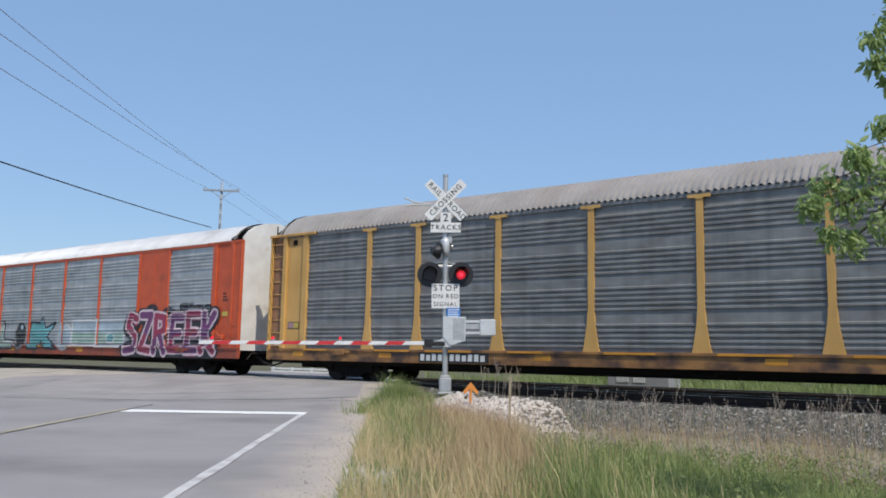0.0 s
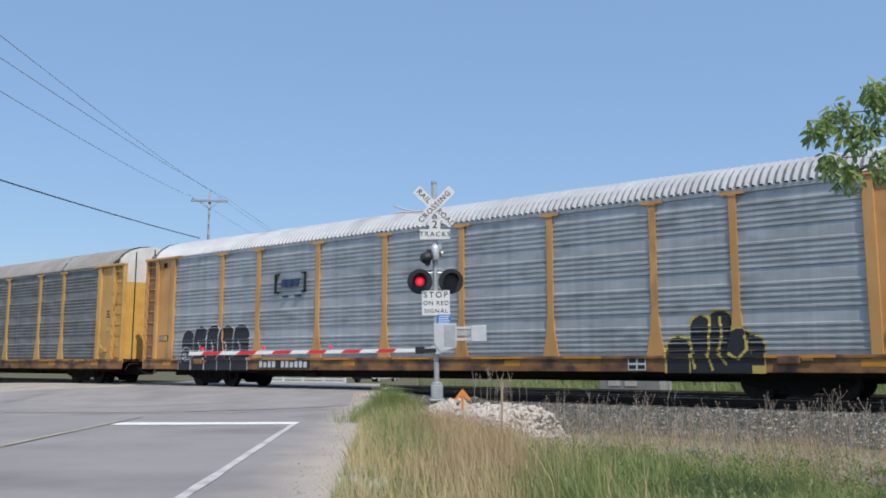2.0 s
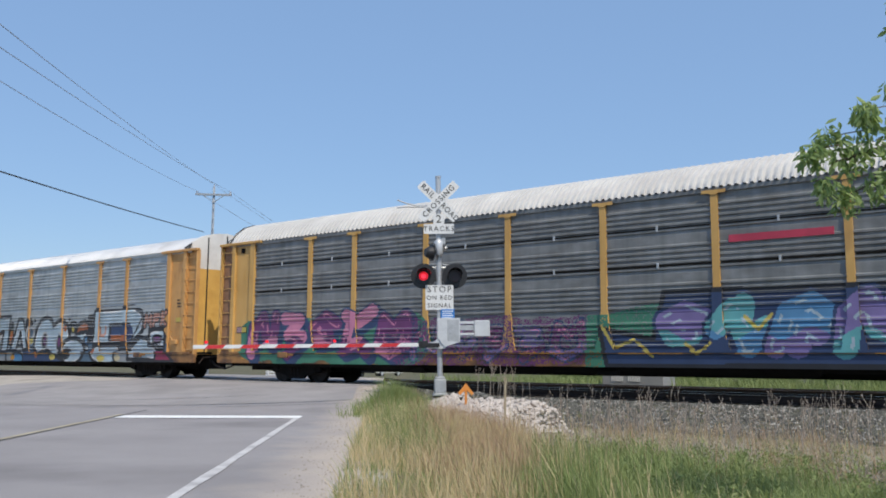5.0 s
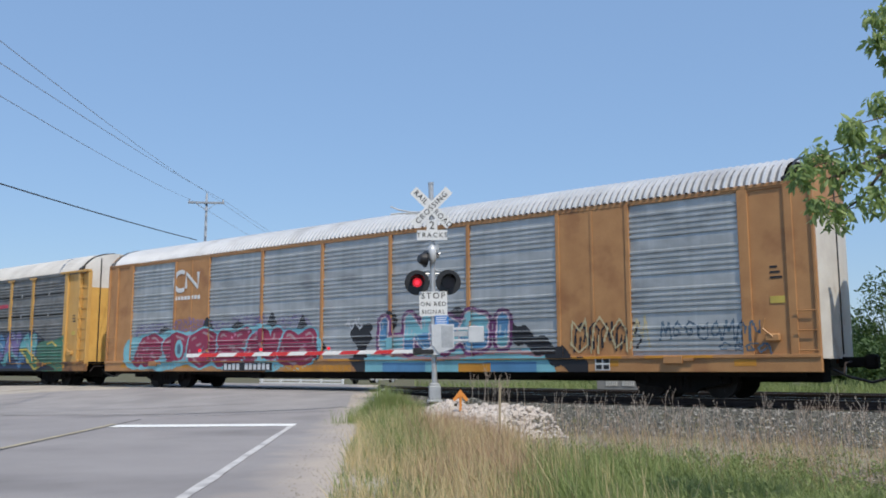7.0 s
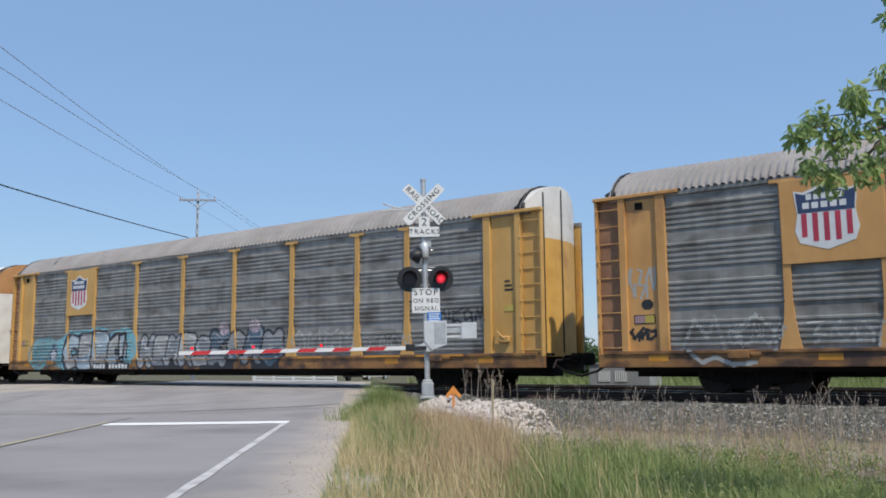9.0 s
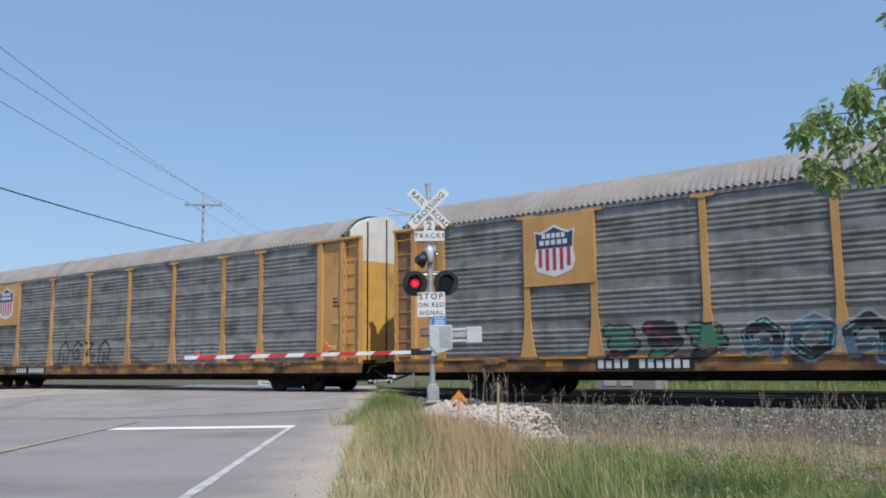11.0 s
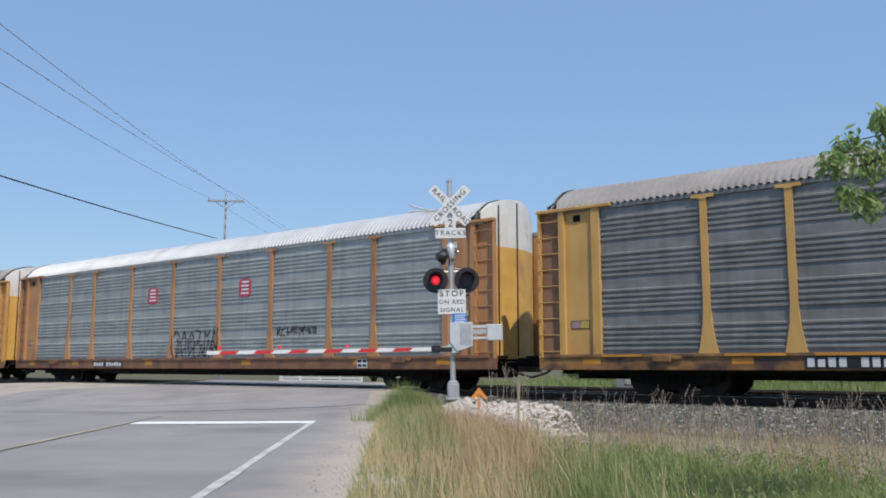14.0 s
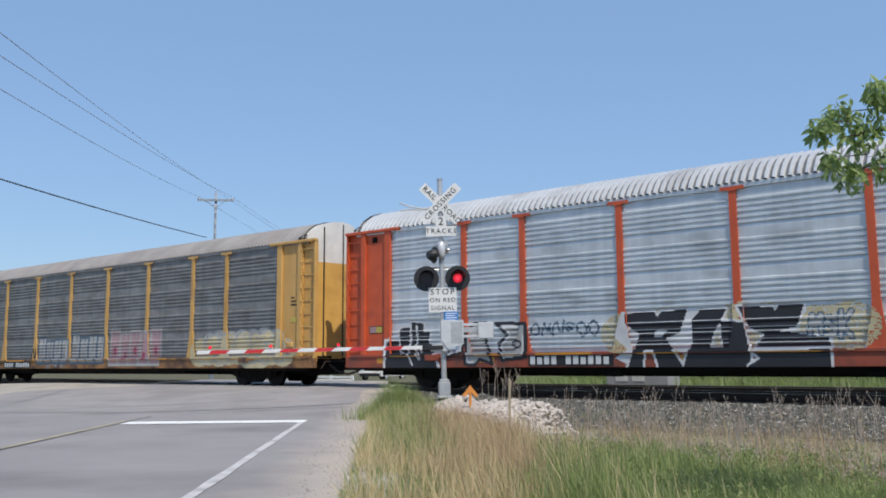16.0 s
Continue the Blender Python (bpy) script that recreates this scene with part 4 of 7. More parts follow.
            part("notice_face", lambda: Geo().box(x + w * 0.5 + 0.01, x + w - 0.02, 0.033, 0.038, 1.6, 1.78), PAINT["gold"], rim, key=("face1", k))
        part("vent_hole", lambda: Geo().box(1.1, 1.3, 0.02, 0.05, 4.42, 4.6, c=0.01), M["under"], car, key="lamp")
    part("far_side", lambda: Geo().box(0.42, LENGTH - 0.42, WIDTH - 0.1, WIDTH, LOW - 0.1, TOP + 0.02), panel, car, key="far")
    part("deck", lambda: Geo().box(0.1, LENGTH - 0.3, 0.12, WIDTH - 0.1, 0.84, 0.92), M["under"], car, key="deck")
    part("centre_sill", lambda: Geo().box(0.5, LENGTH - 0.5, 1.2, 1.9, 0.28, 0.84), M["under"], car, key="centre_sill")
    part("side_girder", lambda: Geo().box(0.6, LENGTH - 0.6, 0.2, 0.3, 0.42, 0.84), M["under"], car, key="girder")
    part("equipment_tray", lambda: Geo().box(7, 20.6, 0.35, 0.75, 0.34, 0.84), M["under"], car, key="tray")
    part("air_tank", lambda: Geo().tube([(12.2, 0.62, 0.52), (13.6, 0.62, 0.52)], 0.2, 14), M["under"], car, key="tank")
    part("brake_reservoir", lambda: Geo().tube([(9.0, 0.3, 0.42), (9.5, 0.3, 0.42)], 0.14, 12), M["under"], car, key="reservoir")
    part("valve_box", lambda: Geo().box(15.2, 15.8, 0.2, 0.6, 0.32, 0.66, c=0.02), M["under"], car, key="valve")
    low = rise or (0.9 if roof == M["roof"] else 1.0)
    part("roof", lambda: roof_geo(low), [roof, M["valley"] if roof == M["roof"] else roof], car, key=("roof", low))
    # ends: two bowed door leaves with a white top, dark hood straps
    def end_face(x, bow):
        """Two curved door leaves that bulge by bow in the middle; the top band is a colour of its own."""
        g, split = Geo(), 4.10
        rim = 0.06 if flush else 0.17
        cols = [rim + (WIDTH - 2 * rim) * i / 12 for i in range(13)]
        out = lambda y: x + bow * (1 - ((y - 1.55) / (1.55 - rim)) ** 2)
        head = lambda y: float(np.interp(y, [q[0] for q in crown(low)], [q[1] for q in crown(low)])) + (0.13 if low < 0.8 else 0.05 if low < 1 else 0.02)
        for y0, y1 in zip(cols[:-1], cols[1:]):
            for zb, h0, h1, mi in ((LOW + 0.3, split, split, 0), (split, head(y0), head(y1), 1)):
                g.add([(out(y0), y0, zb), (out(y1), y1, zb), (out(y1), y1, h1), (out(y0), y0, h0)], [(0, 1, 2, 3)], mi)
                g.add([(x - 0.06, y0, zb), (x - 0.06, y1, zb), (x - 0.06, y1, h1), (x - 0.06, y0, h0)], [(3, 2, 1, 0)], mi)
            g.add([(x - 0.06, y0, head(y0)), (x - 0.06, y1, head(y1)), (out(y1), y1, head(y1)), (out(y0), y0, head(y0))], [(0, 1, 2, 3)], 1)
        s1 = 1 if bow > 0 else -1
        for y in (1.55,) if flush else (0.75, 1.55):
            a, b = sorted((out(y) - 0.01 * s1, out(y) + 0.025 * s1))
            g.box(a, b, y - 0.02, y + 0.02, LOW + 0.4, head(y) - 0.1, 2)
        return g
    part("end_door", lambda: end_face(LENGTH - 0.24, 0.12) if flush else end_face(LENGTH - 0.60, 0.34), [end, top or M["white"], M["black"]], car, key=("enddoor", end.name, low), label="tall curved end door leaves with a painted top")
    part("end_door", lambda: end_face(0.27, -0.08) if flush else end_face(0.52, -0.2), [end, top or M["white"], M["black"]], car, key=("enddoor0", end.name, low))
    part("corner_post", lambda: Geo().box(LENGTH - 0.62, LENGTH - 0.42, WIDTH - 0.12, WIDTH, LOW + 0.2, TOP + 0.1, c=0.01), body, car, key="corner")
    def strap(x):
        pts = [(x, y - (0.03 if y < 1 else 0), z + 0.05) for y, z in crown(low)[:6]]
        return Geo().tube(pts, 0.03, 6).tube([(x - 0.18, 0.02, 4.86), (x, 0.12, 5.0), (x + 0.1, 0.02, 4.84)], 0.045, 6)
    part("hood_strap", lambda: strap(LENGTH - 0.66), M["black"], car, key=("strap0", low))
    part("hood_strap", lambda: strap(0.5), M["black"], car, key=("strap1", low))
    # couplers, hoses
    part("coupler", lambda: Geo().box(LENGTH - 0.2, LENGTH + 0.55, 1.42, 1.68, 0.62, 0.86, c=0.03).box(LENGTH + 0.35, LENGTH + 0.62, 1.36, 1.74, 0.58, 0.92, c=0.05), M["under"], car, key="cpl0")
    part("coupler", lambda: Geo().box(-0.5, 0.2, 1.42, 1.68, 0.62, 0.86, c=0.03).box(-0.57, -0.3, 1.36, 1.74, 0.56, 0.9, c=0.05), M["under"], car, key="cpl1")
    part("air_hose", lambda: Geo().tube([(LENGTH - 0.3, 1.0, 0.62), (LENGTH + 0.1, 0.95, 0.42), (LENGTH + 0.57, 1.0, 0.30), (LENGTH + 1.0, 1.05, 0.42), (LENGTH + 1.3, 1.1, 0.62)], 0.035, 6), M["black"], car, key="hose")
    part("uncoupling_lever", lambda: Geo().tube([(LENGTH + 0.1, 1.3, 0.75), (LENGTH + 0.2, 0.3, 0.72), (LENGTH + 0.2, 0.12, 0.5)], 0.02, 6), M["rust"], car, key="lever")
    for x in (3.6, 24.5):
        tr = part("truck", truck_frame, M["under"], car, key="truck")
        tr.location = (x, WIDTH / 2, RAIL)
        for dx in (-0.89, 0.89):
            w = part("wheelset", wheel_geo, M["wheel"], tr, key="wheelset")
            w.location = (dx, 0, 0.425)
            WHEELS.append((w, dx))
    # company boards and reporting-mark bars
    for kind, x0, x1, z0, z1 in boards:
        board(car, kind, x0, x1, z0, z1, body)
    return car


def stretch(x):
    """From the paint plan's measure along the side to the car's own."""
    return 14.05 + (x - 13.7) * 1.025


def board(car, kind, x0, x1, z0, z1, body):
    """Painted emblems as plain shapes."""
    x0, x1 = stretch(x0), stretch(x1)
    y = -0.036
    w, h, cx = x1 - x0, z1 - z0, (x0 + x1) / 2
    if kind == "shield":
        b = part("emblem_board", Geo().box(4.62, 6.77, -0.028, 0.03, 2.78, TOP, c=0.01), body, car)
        sh = [(0.5, 0.0), (0.72, 0.06), (0.93, 0.12), (1.0, 0.3), (0.95, 0.55), (0.98, 0.75), (1.0, 0.9), (0.85, 0.87), (0.68, 0.92), (0.5, 1.0), (0.32, 0.92), (0.15, 0.87), (0.0, 0.9), (0.02, 0.75), (0.05, 0.55), (0.0, 0.3), (0.07, 0.12), (0.28, 0.06)]
        P = lambda k, o: [(x0 + w * (0.5 + (a - 0.5) * k), z0 + h * (0.5 + (c - 0.5) * k)) for a, c in o]
        part("shield", Geo().prism(P(1.0, sh), y, -0.028), M["signwhite"], b, "white shield emblem")
        up = [(0.05, 0.56), (0.95, 0.56), (0.97, 0.75), (0.98, 0.88), (0.85, 0.84), (0.68, 0.89), (0.5, 0.97), (0.32, 0.89), (0.15, 0.84), (0.02, 0.88), (0.03, 0.75)]
        part("shield_top", Geo().prism(P(0.97, up), y - 0.004, y), PAINT["navy"], b, "blue field")
        for k in range(5):
            a = 0.11 + 0.175 * k
            part("shield_stripe", Geo().prism([(x0 + w * a, z0 + h * (0.13 if 0 < k < 4 else 0.2)), (x0 + w * (a + 0.085), z0 + h * (0.13 if 0 < k < 4 else 0.2)), (x0 + w * (a + 0.085), z0 + h * 0.55), (x0 + w * a, z0 + h * 0.55)], y - 0.004, y), PAINT["signred"], b, "red stripe")
        for k, (a, c) in enumerate(((0.2, 0.75), (0.14, 0.62))):
            for j in range(5):
                wd = (1 - 2 * a) / 5
                part("emblem_bar", Geo().box(x0 + w * (a + wd * j), x0 + w * (a + wd * (j + 0.72)), y - 0.008, y - 0.004, z0 + h * c, z0 + h * (c + 0.09)), M["signwhite"], b)
    elif kind == "marks":
        b = part("mark_panel", Geo().box(x0 - 0.06, x1 + 0.06, -0.024, -0.015, z0 - 0.04, z1 + 0.04), M["black"], car, "black panel with white bars")
        n = 11
        wd = w / n
        for j in range(n):
            if j != 4:
                part("mark_bar", Geo().box(x0 + wd * j, x0 + wd * (j + 0.68), -0.028, -0.024, z0, z1 - (0.03 if j % 3 == 1 else 0)), M["signwhite"], b)
    elif kind == "bars":
        b = part("emblem_bracket", Geo().box(x0, x0 + 0.04, y, 0.05, z0, z1).box(x0, x0 + 0.18, y, 0.05, z0, z0 + 0.04).box(x0, x0 + 0.18, y, 0.05, z1 - 0.04, z1), M["black"], car, "black bracket emblem")
        part("emblem_bracket", Geo().box(x1 - 0.04, x1, y, 0.05, z0, z1).box(x1 - 0.18, x1, y, 0.05, z0, z0 + 0.04).box(x1 - 0.18, x1, y, 0.05, z1 - 0.04, z1), M["black"], car)
        for j in range(3):
            part("emblem_bar", Geo().prism([(x0 + 0.32 + 0.3 * j, z0 + 0.2), (x0 + 0.54 + 0.3 * j, z0 + 0.2), (x0 + 0.58 + 0.3 * j, z1 - 0.2), (x0 + 0.36 + 0.3 * j, z1 - 0.2)], y, 0.05), PAINT["navy"], b)
        for j in (0.4, 1.0):
            part("emblem_bar", Geo().box(x0 + j, x0 + j + 0.22, y, 0.05, z0 - 0.15, z0 - 0.09), PAINT["navy"], b)
    elif kind == "slant":
        b = part("emblem", Geo().box(x0, x1, 0.035, 0.05, z0 - 0.05, z0 - 0.04), M["black"], car, "dark slanted emblem")
        n = 9
        wd = w / n
        for j in range(n):
            hh = h * (1.0 if j in (0,) else 0.72)
            part("emblem_bar", Geo().prism([(x0 + wd * j, z0), (x0 + wd * (j + 0.62), z0), (x0 + wd * (j + 0.62) + 0.1, z0 + hh), (x0 + wd * j + 0.1, z0 + hh)], 0.026, 0.036), PAINT["slate"], b)
    elif kind == "square":
        b = part("emblem", Geo().prism([(x0 + .1, z0), (x1 - .1, z0), (x1, z0 + .1), (x1, z1 - .1), (x1 - .1, z1), (x0 + .1, z1), (x0, z1 - .1), (x0, z0 + .1)], 0.02, 0.05), PAINT["signred"], car, "red square emblem with pale bars")
        for j in range(4):
            part("emblem_bar", Geo().box(x0 + 0.1 + 0.05 * (j % 2), x1 - 0.1, 0.014, 0.02, z0 + 0.1 + h * 0.21 * j, z0 + 0.17 + h * 0.21 * j), M["signwhite"], b)
    elif kind == "ring":
        b = Geo()
        arc = [(cx - 0.62 + 0.42 * math.cos(a), (z0 + z1) / 2 + 0.36 * math.sin(a)) for a in (radians(60 + 24 * i) for i in range(11))]
        b.tube([(a, 0.0, c) for a, c in arc], 0.085, 6)
        b.tube([(cx - 0.30, 0.0, z0 + 0.06), (cx - 0.30, 0.0, z1 - 0.06), (cx + 0.42, 0.0, z0 + 0.06), (cx + 0.42, 0.0, z1 - 0.06)], 0.085, 6)
        b.v = [(p[0], 0.012 + (p[1]) * 0.06, p[2]) for p in b.v]
        part("emblem", b, M["signwhite"], car, "white curved emblem")
        for j in range(8):
            part("emblem_bar", Geo().box(cx - 1.0 + 0.2 * j, cx - 0.86 + 0.2 * j, 0.018, 0.03, z0 - 0.36, z0 - 0.22), M["signwhite"], car)
    elif kind == "box":
        b = part("test_panel", Geo().box(x0, x1, -0.024, -0.015, z0, z1), M["signwhite"], car, "black test panel with a white rim")
        for j in range(2):
            for k in range(2):
                part("test_field", Geo().box(x0 + 0.03 + j * w * 0.5, x0 + (j + 1) * w * 0.5 - 0.02, -0.028, -0.024, z0 + 0.03 + k * h * 0.5, z0 + (k + 1) * h * 0.5 - 0.02), M["black"], b)
    elif kind == "patch":
        part("white_patch", Geo().box(x0, x1, -0.024, 0.03, z0, z1), M["signwhite"], car)


# ---------------------------------------------------------------- sprayed paint on the cars
CELL = 0.03
STROKES = [  # abstract hooks, loops and zigzags on a unit square
    [[(.05, .1), (.3, .95), (.55, .35), (.75, 1), (.95, .1)]], [[(.9, .8), (.5, 1), (.1, .7), (.3, .3), (.7, .35), (.6, .65), (.4, .6)]],
    [[(.05, 0), (.2, .8), (.6, 1), (.95, .7), (.75, .3)], [(.45, 0), (.5, .5)]], [[(.1, .95), (.7, .9), (.3, .5), (.9, .45), (.4, 0)]],
    [[(.1, .2), (.15, .9), (.5, .6), (.85, .95), (.95, .25), (.5, 0), (.1, .2)]], [[(0, .5), (.3, .9), (.5, .5), (.7, .1), (1, .5)], [(.5, 1), (.5, .8)]],
    [[(.9, 0), (.9, .6), (.5, .95), (.1, .6), (.25, .15), (.6, .3)]], [[(.5, 0), (.1, .3), (.1, .75), (.5, 1), (.9, .75), (.9, .3), (.5, 0)]],
    [[(.05, .9), (.5, .75), (.95, 1)], [(.25, .8), (.1, .05), (.6, .2), (.9, 0)]], [[(.1, 0), (.1, .7), (.4, 1), (.6, .4), (.9, .3), (.9, 1)]]]
GLYPHS = {"S": [[(.9, .9), (.3, 1), (.1, .7), (.85, .4), (.8, .05), (.1, 0)]], "T": [[(0, 1), (1, 1)], [(.5, 1), (.5, 0)]], "A": [[(0, 0), (.5, 1), (1, 0)], [(.25, .38), (.75, .38)]],
          "C": [[(.9, .85), (.4, 1), (.08, .5), (.4, 0), (.95, .12)]], "K": [[(.1, 0), (.1, 1)], [(.9, 1), (.15, .45), (.95, 0)]], "E": [[(.9, 1), (.12, 1), (.12, 0), (.95, 0)], [(.12, .5), (.75, .5)]],
          "B": [[(.1, 0), (.1, 1), (.75, .95), (.75, .6), (.15, .5), (.9, .42), (.85, .02), (.1, 0)]], "O": [[(.5, 0), (.08, .3), (.08, .75), (.5, 1), (.92, .75), (.92, .3), (.5, 0)]],
          "L": [[(.15, 1), (.12, .05), (.95, .08)]], "M": [[(.05, 0), (.15, 1), (.5, .4), (.85, 1), (.95, 0)]], "F": [[(.15, 0), (.15, 1), (.9, 1)], [(.15, .55), (.7, .55)]], "U": [[(.1, 1), (.1, .15), (.5, 0), (.9, .15), (.9, 1)]],
          "R": [[(.1, 0), (.1, 1), (.75, .95), (.78, .6), (.15, .5)], [(.42, .5), (.92, 0)]], "Z": [[(.1, 1), (.92, 1), (.15, .05), (.95, 0)]], "N": [[(.1, 0), (.12, 1), (.85, .05), (.9, 1)]],
          "H": [[(.1, 0), (.1, 1)], [(.88, 0), (.88, 1)], [(.1, .5), (.88, .5)]], "I": [[(.5, 0), (.5, 1)]], "G": [[(.9, .85), (.4, 1), (.08, .5), (.4, 0), (.9, .1), (.9, .45), (.6, .45)]]}


class Spray:
    """Paint on the side of a car: a fine raster of colours, laid as a skin on the sheets and posts."""

    def __init__(self, x0, x1, z0, z1, seed):
        self.x0, self.z0 = x0, z0
        self.nx, self.nz = int((x1 - x0) / CELL), int((z1 - z0) / CELL)
        self.X, self.Z = np.meshgrid(x0 + CELL * (np.arange(self.nx) + 0.5), z0 + CELL * (np.arange(self.nz) + 0.5))
        self.a = np.full((self.nz, self.nx), -1)
        self.names, self.rng = [], random.Random(seed)
        k = np.random.default_rng(seed)
        self.noise = k.random((self.nz, self.nx))

    def ink(self, name):
        if name not in self.names:
            self.names.append(name)
        return self.names.index(name)

    def fill(self, mask, name, cover=1.0):
        if name is None:
            self.a[mask] = -1
        else:
            self.a[mask & (self.noise < cover)] = self.ink(name)

    def dist(self, pts):
        """Distance to a broken line."""
        d = np.full(self.X.shape, 9.0)
        for (ax, az), (bx, bz) in zip(pts[:-1], pts[1:]):
            ux, uz = bx - ax, bz - az
            t = np.clip(((self.X - ax) * ux + (self.Z - az) * uz) / (ux * ux + uz * uz + 1e-9), 0, 1)
            d = np.minimum(d, np.hypot(self.X - ax - t * ux, self.Z - az - t * uz))
        return d

    def cloud(self, x0, x1, z0, z1, name, cover=1.0):
        """A band of background colour with a puffed edge."""
        n = max(3, int((x1 - x0) / 0.55))
        for i in range(n):
            cx = x0 + (x1 - x0) * (i + 0.5) / n
            r = (z1 - z0) * self.rng.uniform(0.42, 0.56)
            self.fill(np.hypot((self.X - cx) * 0.85, self.Z - (z0 + z1) / 2 + self.rng.uniform(-.08, .08)) < r, name, cover)

    def piece(self, x0, x1, z0, z1, n, fills, line="black", halo=None, w=0.16, edge=0.06, shine="white", cover=1.0, lean=0.1, word="", block=None):
        """n fat outlined figures side by side."""
        wd = (x1 - x0) / n
        lines = []
        for i in range(n):
            fig = GLYPHS[word[i]] if word else self.rng.choice(STROKES)
            b0 = x0 + wd * i
            zz0, zz1 = z0 + self.rng.uniform(0, .12), z1 - self.rng.uniform(0, .18)
            lines.append([[(b0 + wd * (0.08 + 0.84 * a) + lean * c * wd, zz0 + w + (zz1 - zz0 - 2 * w) * c) for a, c in st] for st in fig])
        ds = [np.min([self.dist(st) for st in fig], axis=0) for fig in lines]
        if block:
            for fig in lines:
                for k in (0.06, 0.12, 0.18):
                    self.fill(np.min([self.dist([(a + k, c - 0.7 * k) for a, c in st]) for st in fig], axis=0) < w + edge, block, cover)
        if halo:
            for d in ds:
                self.fill(d < w + edge + 0.10, halo, cover)
        for i, d in enumerate(ds):
            if line:
                self.fill(d < w + edge, line, cover)
            self.fill(d < w, fills[i % len(fills)], cover)
            if len(fills) > 1:
                self.fill((d < w) & (self.Z < z0 + (z1 - z0) * (0.40 + 0.08 * np.sin(self.X * 5 + i))), fills[(i + 1) % len(fills)], cover)
            if shine:
                self.fill((d < w * 0.62) & (d > w * 0.36) & (np.sin(self.X * 7 + self.Z * 9 + i) > 0.35), shine, cover)

    def tag(self, x0, x1, z0, z1, n, name, w=0.028, cover=1.0):
        """Thin scribbled figures."""
        wd = (x1 - x0) / n
        for i in range(n):
            for st in self.rng.choice(STROKES):
                pts = [(x0 + wd * (i + a * 0.95) + self.rng.uniform(-.03, .03), z0 + (z1 - z0) * c + self.rng.uniform(-.04, .04)) for a, c in st]
                self.fill(self.dist(pts) < w, name, cover)

    def dome(self, x, r, z0, z1, name, line, edge=0.04):
        """A round-topped upright figure, with a line round it."""
        for n, e in ((line, edge), (name, 0.0)):
            if n:
                self.fill((np.abs(self.X - x) < r + e) & (self.Z > z0) & (self.Z < z1 - r) | (np.hypot(self.X - x, self.Z - z1 + r) < r + e), n)

    def shape(self, pts, name, line="black", edge=0.05, shine=None):
        """A filled outline with straight sides."""
        inside = np.zeros(self.X.shape, bool)
        for (ax, az), (bx, bz) in zip(pts, pts[1:] + pts[:1]):
            if az != bz:
                inside ^= ((az > self.Z) != (bz > self.Z)) & (self.X < (bx - ax) * (self.Z - az) / (bz - az) + ax)
        d = self.dist(pts + pts[:1])
        if name:
            self.fill(inside, name)
        if shine:
            self.fill(inside & (d > edge) & (d < edge + 0.06) & (np.sin(self.X * 3 + self.Z * 2) > -0.3), shine)
        if line:
            self.fill(d < edge, line)

    def block(self, x0, x1, z0, z1, name, line="black", edge=0.05, shine=None):
        self.shape([(x0, z0), (x1, z0), (x1, z1), (x0, z1)], name, line, edge, shine)

    def ball(self, x, z, rx, rz, name, line="black", edge=0.06, shine=None):
        self.shape([(x + rx * math.cos(a), z + rz * math.sin(a)) for a in (radians(15 * i) for i in range(24))], name, line, edge, shine)

    def blob(self, x, z, rx, rz, name, cover=1.0):
        self.fill(((self.X - x) / rx) ** 2 + ((self.Z - z) / rz) ** 2 < 1, name, cover)

    def apply(self, car, flush=False):
        edges = set()
        for p in STD_POSTS:
            edges |= {round(((p + o - 14.05) / 1.025 + 13.7 - self.x0) / CELL) for o in (-0.27, -0.23, -0.19, -0.15, -0.12, 0.12, 0.15, 0.19, 0.23, 0.27)}
        for p in (1.65, 1.88, 26.22, 26.46):
            edges.add(round(((p - 14.05) / 1.025 + 13.7 - self.x0) / CELL))
        def skin(x, z):
            if z < DECK - 0.07:
                return -0.021
            if z < DECK + 0.015:
                return -0.065
            for p in STD_POSTS:
                d = abs(x - p)
                w = 0.06 if flush else 0.12 + max(0.0, (1.62 - z)) * 0.22
                if d < w:
                    return -0.006
            if x < 1.89 or x > 26.21:
                return -0.006 if flush else -0.036 if (1.65 < x < 1.89 or 26.21 < x < 26.46) else 0.044
            if flush and (BAYS[1] < x < BAYS[2] or BAYS[7] < x < BAYS[8]):
                return 0.009
            return 0.075 - ribs(z) - 0.005
        v, f, mi = [], [], []
        for j in range(self.nz):
            row, z = self.a[j], self.z0 + CELL * j
            i = 0
            while i < self.nx:
                c = row[i]
                k = i + 1
                while k < self.nx and row[k] == c and k not in edges:
                    k += 1
                if c >= 0:
                    xa, xb = stretch(self.x0 + CELL * i), stretch(self.x0 + CELL * k)
                    xm = (xa + xb) / 2
                    a, b = skin(xm, z), skin(xm, z + CELL)
                    if abs(a - b) > 0.045:
                        a = b = min(a, b)
                    o = len(v)
                    v += [(xa, a, z), (xb, a, z), (xb, b, z + CELL), (xa, b, z + CELL)]
                    f.append((o, o + 1, o + 2, o + 3))
                    mi.append(c)
                i = k
        if f:
            tagged(fast("graffiti", v, f, [PAINT[n] for n in self.names], mi, car), "sprayed graffiti on the side of the car")


CARS = []
# front of the second car at 0 s; pace of the train; pitch of the cars
X0, PITCH, SPEED = -23.45, 29.55, 18.23


